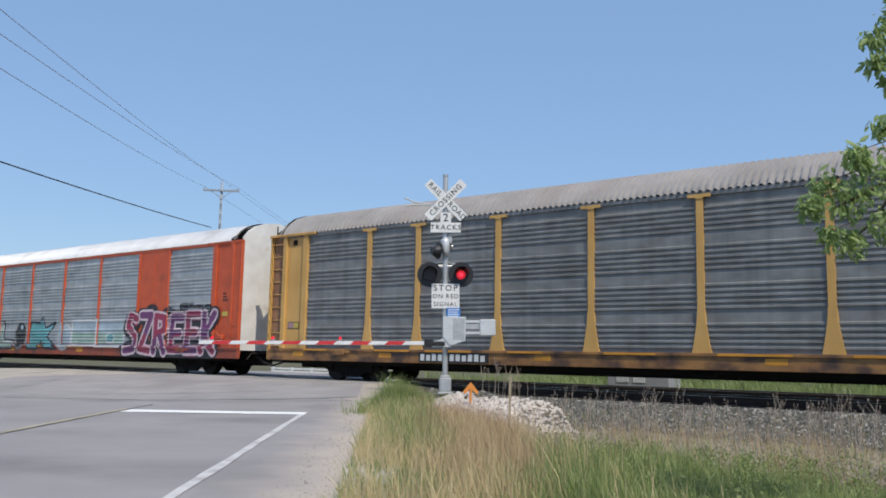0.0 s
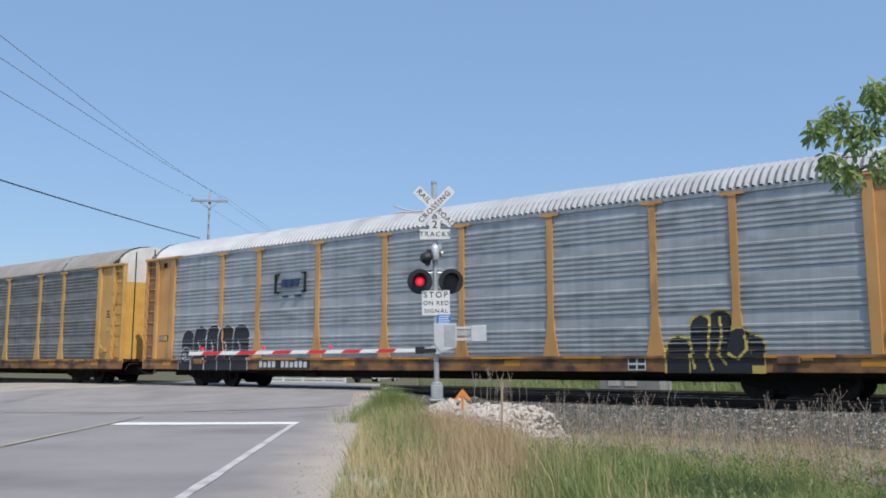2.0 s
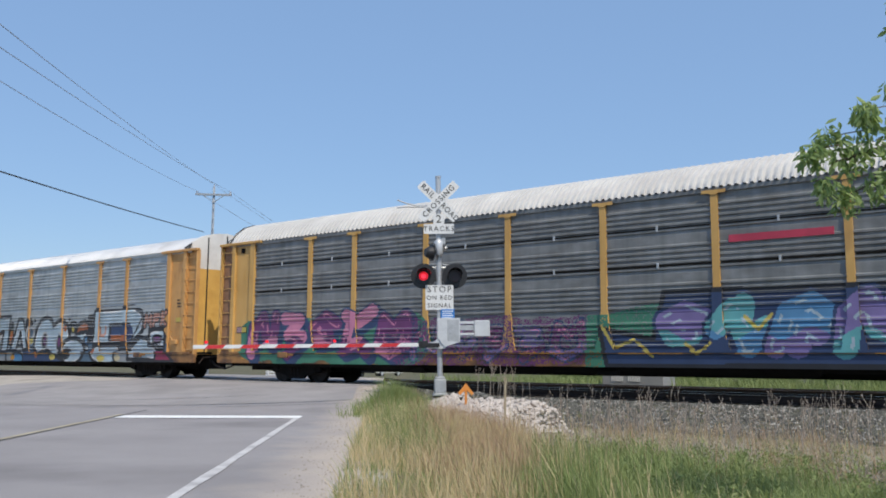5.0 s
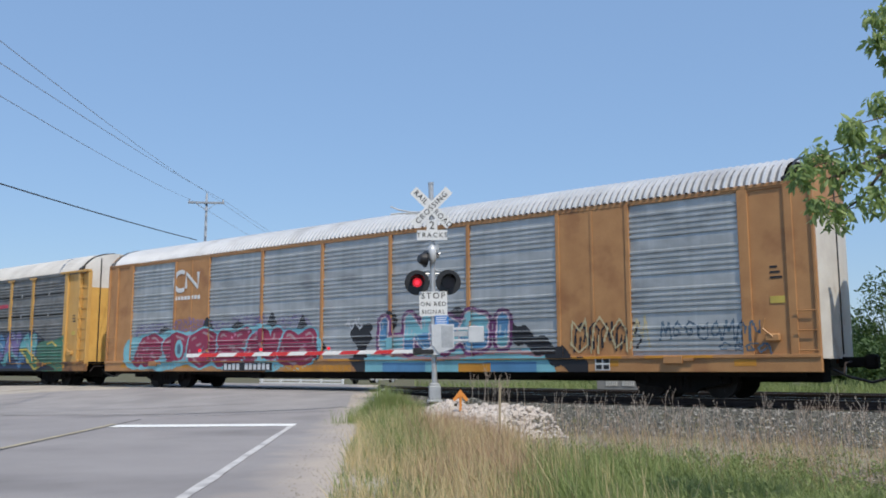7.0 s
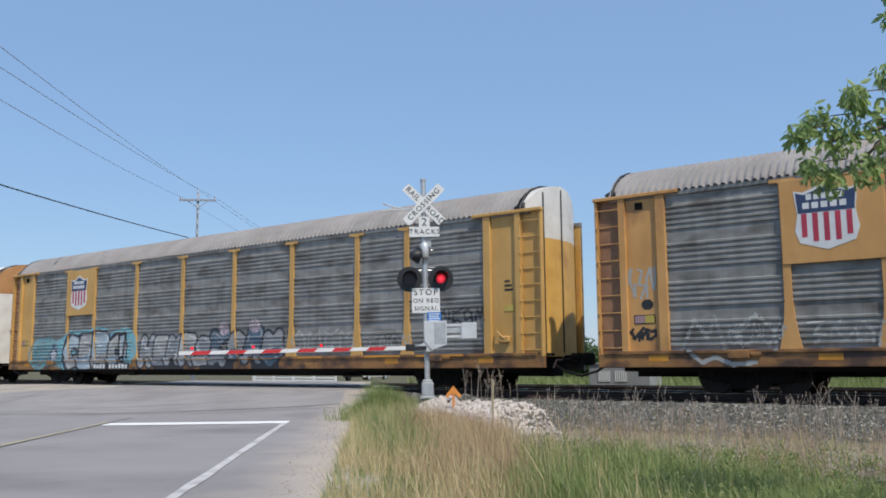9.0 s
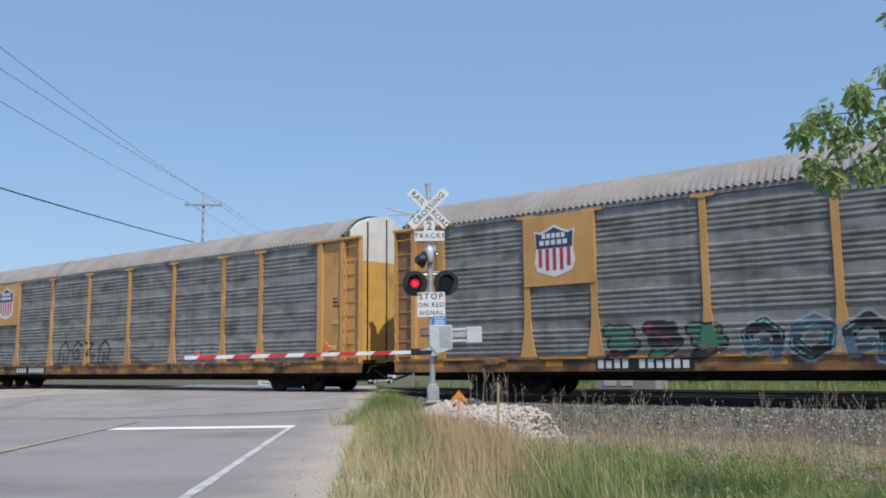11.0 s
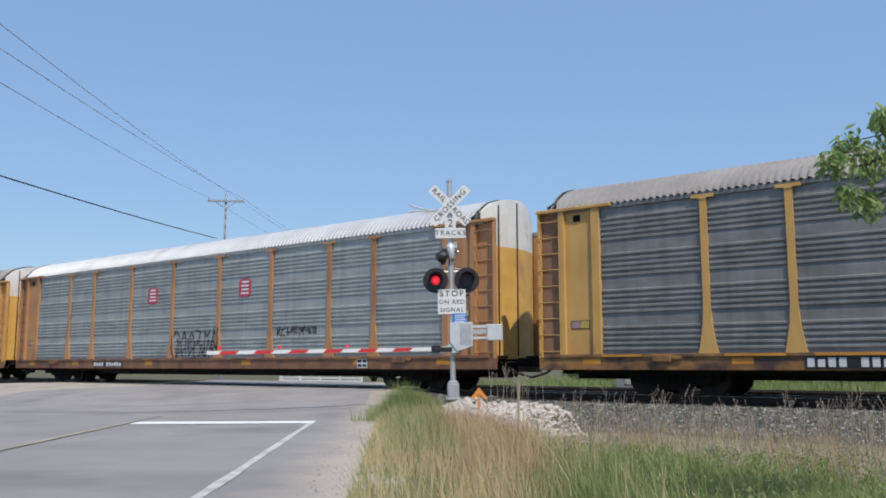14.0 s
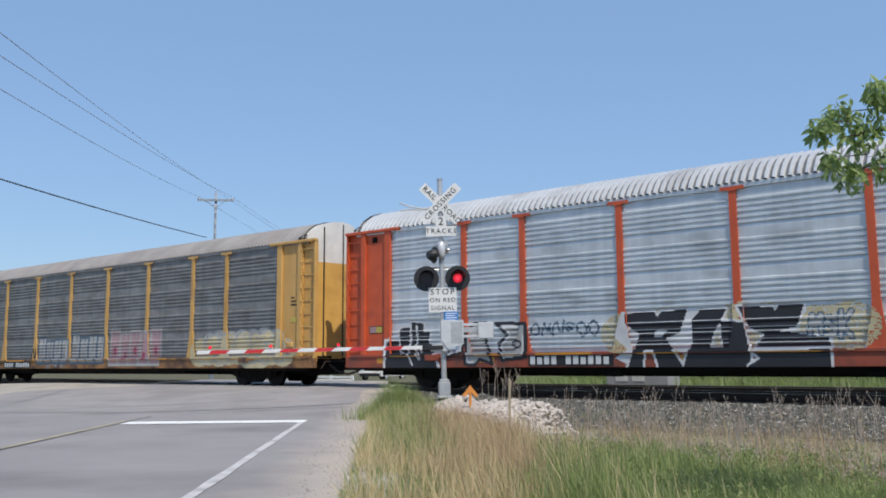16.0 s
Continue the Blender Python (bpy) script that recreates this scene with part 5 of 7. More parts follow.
def train():
    Y, O, B, R = M["yellow"], M["yellow_old"], M["brown"], M["red"]
    D, G, S = M["panel_dark"], M["panel_grey"], M["panel_silver"]
    E, SY, SR = M["yellow_end"], M["sill_yellow"], M["sill_red"]
    marks = ("marks", 6.75, 9.1, 0.60, 0.82)

    c = make_car("orange-red autorack railcar with grey sheets, white end and graffiti", R, S, M["roof"], SR, M["white"], flush=True)
    p = Spray(6, 27, 0.5, 2.6, 1)
    p.piece(6.2, 9.2, 0.7, 1.95, 2, ["mint", "cyan"], "black", w=0.2, edge=0.05, shine="white")
    p.shape([(9.4, 0.75), (9.4, 2.05), (9.9, 2.05), (9.9, 1.2), (10.9, 1.15), (10.9, 0.75)], "mint", "black", 0.05, "white")
    p.ball(11.5, 1.4, 0.55, 0.62, "black", "silver", 0.05)
    p.blob(11.55, 1.75, 0.12, 0.12, "ice")
    p.shape([(12.3, 0.75), (12.4, 2.0), (13.2, 1.95), (13.45, 2.2), (13.7, 1.7), (14.6, 1.95), (13.9, 1.3), (14.9, 0.75), (13.9, 0.8), (13.4, 1.1), (13.2, 0.75)], "teal", "black", 0.05, "cyan")
    p.ball(15.4, 1.35, 0.62, 0.6, "ice", "silver", 0.06, "white")
    p.block(16.0, 18.0, 0.95, 2.0, "mint", "white", 0.06)
    p.block(16.1, 17.9, 1.5, 1.95, "ice", None)
    p.block(18.0, 20.0, 0.92, 2.0, "mint", "white", 0.06)
    p.block(18.1, 19.9, 1.5, 1.95, "ice", None)
    p.ball(19.0, 1.25, 0.3, 0.2, "teal", "white", 0.04)
    for x, z, r in ((20.6, 2.0, 0.5), (21.9, 2.2, 0.5), (24.1, 2.45, 0.45), (25.4, 2.2, 0.4), (23.0, 2.1, 0.45), (24.8, 2.2, 0.4)):
        p.blob(x, z, r, r * 0.8, "black", 0.9)
    p.fill((p.X > 20.2) & (p.X < 25.9) & (p.Z < 0.8), "black")
    p.piece(20.05, 25.95, 0.56, 2.32, 6, ["crimson"], "black", w=0.17, edge=0.16, shine=None, word="SZREEK", lean=0.05)
    p.rng.seed(4)
    p.piece(20.05, 25.95, 0.58, 2.32, 6, ["crimson", "plum"], "rosewhite", w=0.13, edge=0.085, shine=None, word="SZREEK", lean=0.05)
    p.apply(c, True)
    CARS.append((c, -1, 0.0))

    c = make_car("yellow autorack railcar with grimy dark grey corrugated sides", Y, G, M["roof_old"], SY, E, boards=[("marks", 6.75, 9.1, 0.60, 0.80)])
    CARS.append((c, 0, -0.06))

    c = make_car("yellow autorack railcar with silver sheets and black bubble graffiti", O, S, M["roof"], SY, E, boards=[marks, ("bars", 7.4, 8.85, 3.1, 3.76), ("box", 20.16, 20.62, 0.56, 0.86)])
    p = Spray(1.6, 26, 0.5, 2.5, 2)
    for k in range(5):
        p.dome(2.72 + 0.74 * k, 0.42 if k else 0.36, 0.5, 2.12 - (0.16 if k == 0 else 0.04 * (k % 2)), "black", "white")
    p.dome(2.62, 0.32, 0.5, 1.3, "black", "white")
    for k in range(4):
        p.fill(p.dist([(3.3 + 0.74 * k, 1.5), (3.42 + 0.74 * k, 1.35), (3.36 + 0.74 * k, 1.1)]) < 0.025, "white")
    p.tag(2.4, 3.0, 0.75, 1.15, 2, "white", 0.025)
    # a black hand with a yellow outline
    fingers = ((21.42, 0.27, 1.36), (21.97, 0.23, 1.84), (22.42, 0.28, 1.95), (22.86, 0.27, 1.52), (23.16, 0.24, 1.36))
    for x, r, z in fingers:
        p.dome(x, r + 0.05, 0.5, z + 0.05, "gold", None)
    for x, r, z in fingers:
        p.dome(x, r, 0.5 if x < 23 else 0.68, z, "black", None)
    for line in ([(21.7, 1.3), (21.76, 0.95), (21.82, 0.62)], [(22.18, 1.8), (22.16, 1.3), (22.13, 0.95), (22.24, 0.6)], [(22.42, 1.8), (22.46, 1.35), (22.36, 1.0), (22.55, 0.72)], [(22.62, 0.95), (22.85, 0.82), (23.02, 1.05), (23.0, 1.35)]):
        p.fill(p.dist(line) < 0.03, "gold")
    p.apply(c)
    CARS.append((c, 1, 0.05))

    c = make_car("yellow autorack railcar with silver sheets, wide blue and black graffiti", O, S, M["roof"], SY, E, boards=[marks, ("slant", 6.65, 9.2, 3.2, 3.6)], rise=0.77)
    p = Spray(1.4, 27.5, 0.52, 3.1, 3)
    p.fill((p.Z < 1.15 + 0.1 * np.sin(p.X * 1.3)) & (p.X > 2.2) & (p.X < 25.8), "slate")
    p.fill((p.Z < 0.9) & (np.sin(p.X * 2.1) > 0.1) & (p.X > 2.2) & (p.X < 25.8), "grey")
    # square and round letters among dark balls
    p.ball(2.5, 1.35, 0.45, 0.5, "rose", edge=0.07, shine="silver")
    p.ball(3.15, 1.2, 0.5, 0.5, "ice", shine="white")
    p.block(3.0, 3.4, 1.2, 2.4, "black")
    p.block(3.4, 4.6, 1.4, 2.5, "ice", edge=0.08, shine="white")
    p.blob(3.75, 2.0, 0.28, 0.36, "blue")
    p.blob(4.15, 1.75, 0.13, 0.13, "rose")
    p.block(3.15, 4.3, 0.95, 1.35, "silver", edge=0.06)
    p.shape([(4.4, 1.1), (5.3, 1.95), (6.2, 1.1)], "ice", edge=0.09)
    p.shape([(4.9, 1.1), (5.3, 1.5), (5.7, 1.1)], "black")
    p.blob(5.1, 2.15, 0.13, 0.16, "black")
    p.ball(5.58, 2.02, 0.27, 0.24, "black")
    p.blob(5.6, 2.02, 0.09, 0.09, "white")
    p.block(5.85, 6.25, 1.5, 2.28, "black")
    p.block(6.25, 7.35, 0.85, 2.35, "ice", edge=0.08, shine="white")
    p.blob(7.8, 2.08, 0.45, 0.34, "black")
    p.blob(7.65, 2.42, 0.12, 0.12, "black")
    p.block(7.4, 7.9, 1.25, 1.75, "silver", edge=0.03)
    p.ball(8.5, 1.68, 0.56, 0.56, "cream", edge=0.09)
    p.shape([(8.0, 1.2), (8.3, 1.6), (8.45, 1.4), (8.6, 1.65), (8.9, 1.2)], "grey", edge=0.05)
    p.ball(8.2, 0.95, 0.8, 0.48, "ice", edge=0.07, shine="white")
    p.block(8.98, 9.5, 0.6, 1.88, "grey", edge=0.07)
    p.block(9.58, 9.8, 1.25, 1.75, "rose", None)
    p.blob(10.0, 1.98, 0.45, 0.34, "black")
    p.ball(10.15, 1.65, 0.3, 0.32, "ice", edge=0.05, shine="white")
    p.block(10.5, 10.85, 1.3, 2.5, "black")
    p.block(10.5, 11.3, 1.0, 1.5, "plum")
    p.ball(11.75, 1.05, 0.7, 0.62, "ice", edge=0.08, shine="white")
    p.ball(11.6, 0.85, 0.3, 0.3, "navy", edge=0.05)
    p.shape([(10.82, 2.62), (13.44, 2.59), (13.3, 0.9), (12.69, 0.9), (12.83, 1.9), (12.3, 1.75), (11.4, 1.9), (10.83, 1.94)], "ice", edge=0.09, shine="white")
    p.blob(13.62, 2.15, 0.2, 0.2, "black")
    p.block(13.45, 13.75, 1.25, 1.95, "orange", "black", 0.04)
    p.blob(13.62, 1.6, 0.1, 0.3, "rust")
    p.ball(14.3, 0.72, 0.95, 0.5, "grey", edge=0.07, shine="silver")
    p.ball(14.45, 0.62, 0.5, 0.32, "blue", edge=0.06)
    p.shape([(13.56, 1.01), (14.22, 2.44), (14.65, 2.42), (15.3, 1.06), (14.76, 1.01), (14.4, 1.85), (14.14, 1.01)], "ice", edge=0.09, shine="white")
    p.blob(15.2, 2.22, 0.34, 0.26, "black")
    p.ball(15.37, 1.77, 0.27, 0.3, "slate", "silver", edge=0.06)
    p.blob(15.68, 2.35, 0.09, 0.09, "black")
    p.blob(15.5, 1.42, 0.14, 0.12, "gold")
    p.fill((p.X > 15.0) & (p.X < 19.2) & (p.Z < 0.95), "navy")
    p.shape([(15.71, 1.11), (15.84, 1.92), (16.25, 2.36), (16.75, 2.48), (17.18, 2.34), (17.34, 2.06), (17.71, 2.29), (18.12, 2.3), (18.51, 2.08), (18.69, 1.63), (18.63, 1.19), (18.92, 1.09), (18.86, 0.75), (18.07, 0.67), (17.15, 0.9), (16.94, 1.0), (16.05, 0.84)], "ice", edge=0.1, shine="white")
    for x, z in ((16.62, 1.42), (17.94, 1.35)):
        p.ball(x, z, 0.26, 0.38, "black", "silver", 0.05)
        p.blob(x + 0.04, z, 0.1, 0.2, "plum")
    p.blob(18.3, 1.95, 0.12, 0.14, "rust")
    p.blob(18.95, 2.0, 0.36, 0.28, "black")
    p.blob(18.93, 1.9, 0.11, 0.11, "gold")
    p.blob(18.62, 2.32, 0.09, 0.08, "black")
    p.ball(19.85, 1.72, 0.68, 0.5, "rust", edge=0.09, shine="salmon")
    p.ball(19.9, 1.35, 0.95, 0.42, "ice", edge=0.09, shine="white")
    p.ball(20.25, 1.42, 0.38, 0.26, "blue", edge=0.06)
    p.ball(19.0, 0.95, 0.95, 0.58, "ice", edge=0.1, shine="white")
    p.ball(18.55, 0.85, 0.35, 0.2, "black")
    p.block(20.14, 20.6, 1.25, 2.45, "black")
    p.fill((p.X > 20.2) & (p.X < 25.2) & (p.Z < 1.3), "slate")
    p.ball(21.6, 0.85, 1.1, 0.45, "ice", edge=0.08, shine="white")
    p.ball(23.0, 0.72, 0.8, 0.32, "grey", edge=0.06)
    p.shape([(20.6, 1.22), (20.6, 2.68), (23.42, 2.72), (23.95, 2.5), (24.12, 2.1), (24.0, 1.75), (23.55, 1.4), (23.0, 1.22)], "ice", edge=0.1, shine="white")
    p.block(21.75, 23.1, 1.3, 2.05, "navy", edge=0.07)
    p.blob(23.1, 1.68, 0.28, 0.38, "navy")
    p.block(21.85, 22.9, 1.36, 1.6, "rust", None)
    p.fill(p.dist([(21.05, 1.95), (21.08, 1.6), (21.4, 1.6), (21.45, 1.95)]) < 0.05, "salmon")
    p.fill(p.dist([(23.3, 1.4), (24.0, 2.3)]) < 0.05, "black")
    p.shape([(23.2, 0.62), (23.3, 1.1), (23.9, 1.5), (24.6, 1.42), (25.1, 0.95), (25.2, 0.6)], "ice", edge=0.08, shine="white")
    p.shape([(24.5, 1.2), (24.5, 1.8), (25.4, 1.82), (25.65, 1.5), (25.6, 1.05)], "ice", edge=0.1, shine="white")
    p.ball(25.05, 1.42, 0.3, 0.14, "plum", edge=0.05)
    p.shape([(25.0, 0.55), (25.1, 0.98), (25.5, 1.05), (26.2, 0.55)], "crimson", "black", 0.06)
    for x, z, r, n in ((4.95, 0.7, .3, "rust"), (6.4, 0.7, .2, "orange"), (10.1, 0.7, .15, "orange"), (14.0, 0.68, .2, "orange"), (16.1, 0.8, .13, "rust"), (17.5, 0.7, .25, "gold"), (20.7, 0.95, .1, "rust"), (21.3, 0.66, .3, "gold"), (22.5, 0.68, .2, "cream")):
        p.blob(x, z, r, min(r, 0.13), n)
    p.piece(24.1, 25.7, 1.84, 2.52, 3, ["salmon"], "black", w=0.06, edge=0.07, shine=None, word="MFK")
    p.apply(c)
    CARS.append((c, 2, 0.09))

    c = make_car("yellow autorack railcar with white roof, grey sheets and purple graffiti", Y, G, M["roof_white"], SY, E)
    p = Spray(1.2, 26, 0.52, 2.6, 4)
    p.cloud(1.5, 9, 0.5, 2.0, "green")
    p.piece(1.6, 8.8, 0.6, 2.4, 5, ["plum", "pink"], "navy", w=0.22, shine="pink", block="navy")
    p.cloud(8.5, 14.8, 0.5, 1.9, "plum", 0.5)
    p.piece(8.8, 14.6, 0.6, 1.8, 5, ["plum", "violet"], "navy", w=0.12, shine="pink", cover=0.7)
    p.fill((p.X > 14.6) & (p.X < 25.7) & (p.Z < 1.95 + 0.12 * np.sin(p.X * 2)), "green", 0.85)
    p.shape([(15.2, 0.55), (15.0, 1.5), (16.4, 1.2), (16.7, 2.35), (23.0, 2.3), (23.9, 1.9), (22.6, 1.6), (23.7, 0.9), (25.0, 0.6)], "navy", "black", 0.06)
    p.piece(16.4, 23.2, 0.65, 2.3, 5, ["violet", "teal", "blue"], "navy", w=0.26, edge=0.08, shine="ice")
    p.shape([(21.9, 1.5), (22.6, 1.5), (23.9, 0.75), (23.4, 0.6)], "green", "gold", 0.05)
    for line in ([(15.1, 1.5), (15.4, 1.0), (15.9, 1.2), (16.4, 0.8)], [(17.2, 1.1), (17.5, 0.85), (17.8, 1.1)], [(18.6, 1.7), (18.9, 1.4), (19.2, 1.75)], [(24.2, 1.7), (24.6, 1.8), (25.0, 1.6)]):
        p.fill(p.dist(line) < 0.04, "gold")
    for k in range(len(BAYS) - 1):
        for z in (2.98, 3.9):
            a, b = BAYS[k] + 0.12, BAYS[k + 1] - 0.12
            part("sheet_joint", Geo().box(a, b, 0.03, 0.07, z, z + 0.035), M["under"], c)
            part("latch", Geo().box((a + b) / 2 - 0.03, (a + b) / 2 + 0.03, 0.02, 0.06, z - 0.05, z + 0.09, c=0.008), M["galv"], c)
    part("red_stripe", Geo().box(18.78, 21.1, 0.026, 0.05, 3.45, 3.62), PAINT["signred"], c)
    p.apply(c)
    CARS.append((c, 3, 0.05))

    c = make_car("brown-orange autorack railcar with silver sheets and red and blue graffiti", B, S, M["roof"], B, M["white"], flush=True, top=B, boards=[("ring", 4.6, 6.45, 3.55, 4.25), ("marks", 7.6, 10.0, 0.58, 0.8), ("box", 21.9, 22.3, 0.56, 0.88)])
    p = Spray(0.8, 27.4, 0.52, 2.6, 5)
    p.cloud(2.4, 11.4, 1.2, 2.4, "violet", 0.35)
    for x, z in ((2.6, 1.9), (4.0, 2.2), (6.6, 2.3), (8.2, 2.25), (9.9, 2.3), (11.4, 2.15), (12.2, 1.55)):
        p.fill((np.abs(p.X - x) * 1.2 + np.abs(p.Z - z + 0.25) < 0.42 + 0.1 * np.sin(9 * p.X)), "black")
    p.cloud(1.9, 11.9, 0.6, 2.0, "cyan", 0.95)
    p.piece(2.2, 11.9, 0.6, 2.15, 6, ["crimson"], "cyan", w=0.33, edge=0.07, shine="rose")
    for k in range(16):
        p.blob(p.rng.uniform(2.4, 11.6), p.rng.uniform(0.8, 1.9), 0.06, 0.06, "pink")
    p.blob(4.95, 1.35, 0.24, 0.34, "cyan")
    p.blob(4.95, 1.35, 0.11, 0.2, "slate")
    p.fill((p.X > 10.6) & (p.X < 13.6) & (p.Z < 0.72), "orange", 0.8)
    p.fill((p.X > 13.4) & (p.X < 14.7) & (p.Z < 1.75) & (np.abs(p.X - 14.0) < 0.3 + 0.12 * np.sin(p.Z * 9)), "black")
    p.fill((p.X > 14.2) & (p.X < 20.8 - 0.5 * (p.Z - 0.5)) & (p.Z < 1.15), "cyan")
    p.fill((p.X > 14.4) & (p.X < 20.6) & (p.Z < 0.8) & (np.sin(p.X * 1.7) > 0.2), "blue")
    p.fill((p.X > 15.4) & (p.X < 20.2) & (p.Z < 0.75) & (np.sin(p.X * 1.7 + 2) > 0.6), "orange")
    p.fill((p.X > 14.4) & (p.X < 20.4) & (np.abs(p.Z - 0.98 - 0.1 * np.sin(p.X * 1.4)) < 0.06), "rose")
    p.fill((p.X > 19.4) & (p.X < 21.7) & (np.abs(p.Z - 1.65 + (p.X - 19.4) * 0.5 + 0.08 * np.sin(p.X * 11)) < 0.26), "black")
    for x in (15.1, 15.9, 16.7, 17.6):
        p.blob(x, 2.05, 0.3, 0.3, "black")
    p.piece(14.7, 19.6, 1.08, 2.28, 5, ["blue", "cyan"], "rosewhite", "plum", w=0.17, edge=0.05, shine="ice", word="LNOGI", lean=0.02)
    p.piece(13.5, 14.3, 1.5, 2.1, 1, ["black"], None, w=0.14, shine=None)
    p.tag(13.3, 14.0, 1.8, 2.15, 2, "white", 0.03)
    p.tag(21.3, 23.2, 1.1, 1.75, 5, "black", 0.026)
    p.tag(21.2, 23.4, 1.0, 1.9, 4, "cream", 0.02)
    p.tag(23.6, 26.0, 1.25, 1.7, 8, "slate", 0.022)
    p.tag(25.0, 26.2, 0.95, 1.2, 4, "slate", 0.02)
    p.apply(c, True)
    CARS.append((c, 4, -0.07))

    c = make_car("yellow autorack railcar with shield emblem, dark sheets and blue-white graffiti", Y, D, M["roof_old"], SY, E, boards=[("shield", 4.85, 6.05, 3.0, 4.45), ("marks", 6.75, 9.1, 0.56, 0.74)])
    p = Spray(1.6, 27, 0.52, 2.4, 6)
    p.cloud(2.2, 9.0, 0.6, 1.9, "cyan", 0.6)
    p.shape([(3.2, 1.2), (3.45, 1.3), (3.55, 1.6), (3.68, 1.3), (3.95, 1.25), (3.75, 1.05), (3.85, 0.75), (3.55, 0.92), (3.3, 0.75), (3.38, 1.05)], "white", "navy", 0.04)
    p.cloud(4.3, 9.0, 0.7, 2.1, "cyan", 0.9)
    for dx in (0.0, 0.1):
        p.rng.seed(3)
        p.piece(4.35 + dx, 8.6 + dx, 0.52, 2.06, 4, ["ice", "silver"], "black" if dx else "navy", "cyan" if not dx else None, w=0.22, edge=0.1, shine="white", word="CEBO", lean=0.06)
    p.shape([(8.35, 0.95), (8.3, 1.9), (8.75, 1.95), (8.6, 0.95)], "ice", "black", 0.07, "white")
    p.ball(8.5, 0.75, 0.14, 0.12, "ice", "black", 0.06)
    p.fill((p.X > 9.7) & (p.X < 17.5) & (p.Z < 1.0 + 0.2 * np.sin(p.X * 1.9)) & (np.sin(p.X * 2.3) > -0.5), "black")
    p.piece(9.75, 13.9, 0.56, 1.86, 5, ["grey", "silver"], "black", w=0.2, edge=0.07, shine="white", word="HEMRS", lean=0.12)
    p.piece(13.9, 17.5, 0.56, 2.0, 4, ["slate", "grey"], "black", w=0.2, edge=0.08, shine="silver", cover=0.92)
    p.blob(14.6, 1.95, 0.25, 0.25, "rosewhite", 0.7)
    p.blob(16.2, 2.0, 0.3, 0.25, "rosewhite", 0.7)
    p.tag(18.0, 20.8, 1.1, 1.75, 4, "silver", 0.035, 0.8)
    p.tag(21.3, 23.0, 1.1, 1.5, 4, "silver", 0.03, 0.8)
    p.tag(23.6, 25.6, 1.8, 2.2, 5, "black", 0.03)
    p.apply(c)
    CARS.append((c, 5, -0.09))

    c = make_car("faded yellow autorack railcar with shield emblem and pale scribbled tags", O, D, M["roof_old"], SY, E, boards=[("shield", 4.8, 6.1, 3.05, 4.55), ("marks", 6.75, 9.1, 0.60, 0.82)], dark_sill=M["sill_yellow"])
    p = Spray(0.7, 26, 0.52, 3.1, 7)
    p.tag(0.8, 1.55, 2.2, 2.95, 3, "silver", 0.03)
    p.tag(0.8, 1.5, 1.2, 1.45, 3, "black", 0.035)
    p.tag(2.1, 4.4, 0.9, 1.7, 2, "silver", 0.045, 0.75)
    p.tag(3.2, 4.5, 1.0, 1.5, 5, "silver", 0.025, 0.8)
    p.tag(4.9, 7.6, 1.0, 1.5, 6, "silver", 0.035, 0.8)
    p.fill(p.dist([(2.3, .9), (2.6, .62), (2.9, .75), (3.3, .58), (3.8, .62)]) < 0.05, "silver")
    p.blob(1.3, 2.05, 0.16, 0.13, "black")
    p.tag(10, 14, 0.8, 1.9, 4, "black", 0.05)
    p.tag(17.5, 21, 0.8, 1.5, 5, "silver", 0.035, 0.8)
    p.apply(c)
    CARS.append((c, 6, 0.05))

    c = make_car("faded yellow autorack railcar with shield emblem and pale green graffiti", O, D, M["roof_old"], SY, E, boards=[("shield", 4.85, 6.05, 3.0, 4.4), ("marks", 6.6, 9.0, 0.60, 0.82)])
    p = Spray(1.6, 27, 0.52, 2.5, 8)
    p.piece(6.6, 9.8, 0.7, 1.75, 3, ["green", "black"], "black", w=0.13, shine="crimson")
    p.piece(10, 13.2, 0.7, 1.85, 3, ["black", "slate"], "grey", w=0.13, shine="teal")
    p.cloud(15.2, 19.0, 0.6, 1.3, "mint", 0.5)
    for k in range(6):
        p.block(15.25 + 0.56 * k, 15.77 + 0.56 * k, 0.72, 1.4 + 0.1 * k - 0.14 * (k % 2), "mint", "silver", 0.035)
        p.block(15.4 + 0.56 * k, 15.62 + 0.56 * k, 1.0, 1.22 + 0.05 * k, "teal" if k % 3 == 0 else "grey", None)
    p.ball(19.45, 1.32, 0.75, 0.4, "mint", "silver", 0.04)
    p.ball(19.3, 1.35, 0.3, 0.12, "teal", None)
    for mode in (("white", 0.13), ("black", 0.08)):
        p.rng.seed(8)
        p.piece(20.85, 23.75, 0.62, 2.14, 4, [mode[0]], mode[0], w=0.17, edge=mode[1], shine=None, word="SNUB", lean=0.04)
    p.fill((p.X > 20.95) & (p.X < 23.5) & (p.Z < 0.95) & (p.Z > 0.66), "black")
    p.rng.seed(8)
    p.piece(20.85, 23.75, 0.86, 2.14, 4, ["silver"], "black", w=0.14, edge=0.05, shine="white", word="SNUB", lean=0.04)
    p.ball(24.3, 1.82, 0.6, 0.36, "white", None)
    p.ball(24.3, 1.82, 0.55, 0.31, "grey", "black", 0.05)
    p.tag(23.95, 24.65, 1.7, 1.98, 3, "black", 0.03)
    p.shape([(23.7, 1.85), (24.0, 1.55), (24.1, 1.7)], "silver", edge=0.04)
    p.tag(26.2, 26.9, 1.0, 1.55, 3, "white", 0.03)
    p.apply(c)
    CARS.append((c, 7, 0.02))

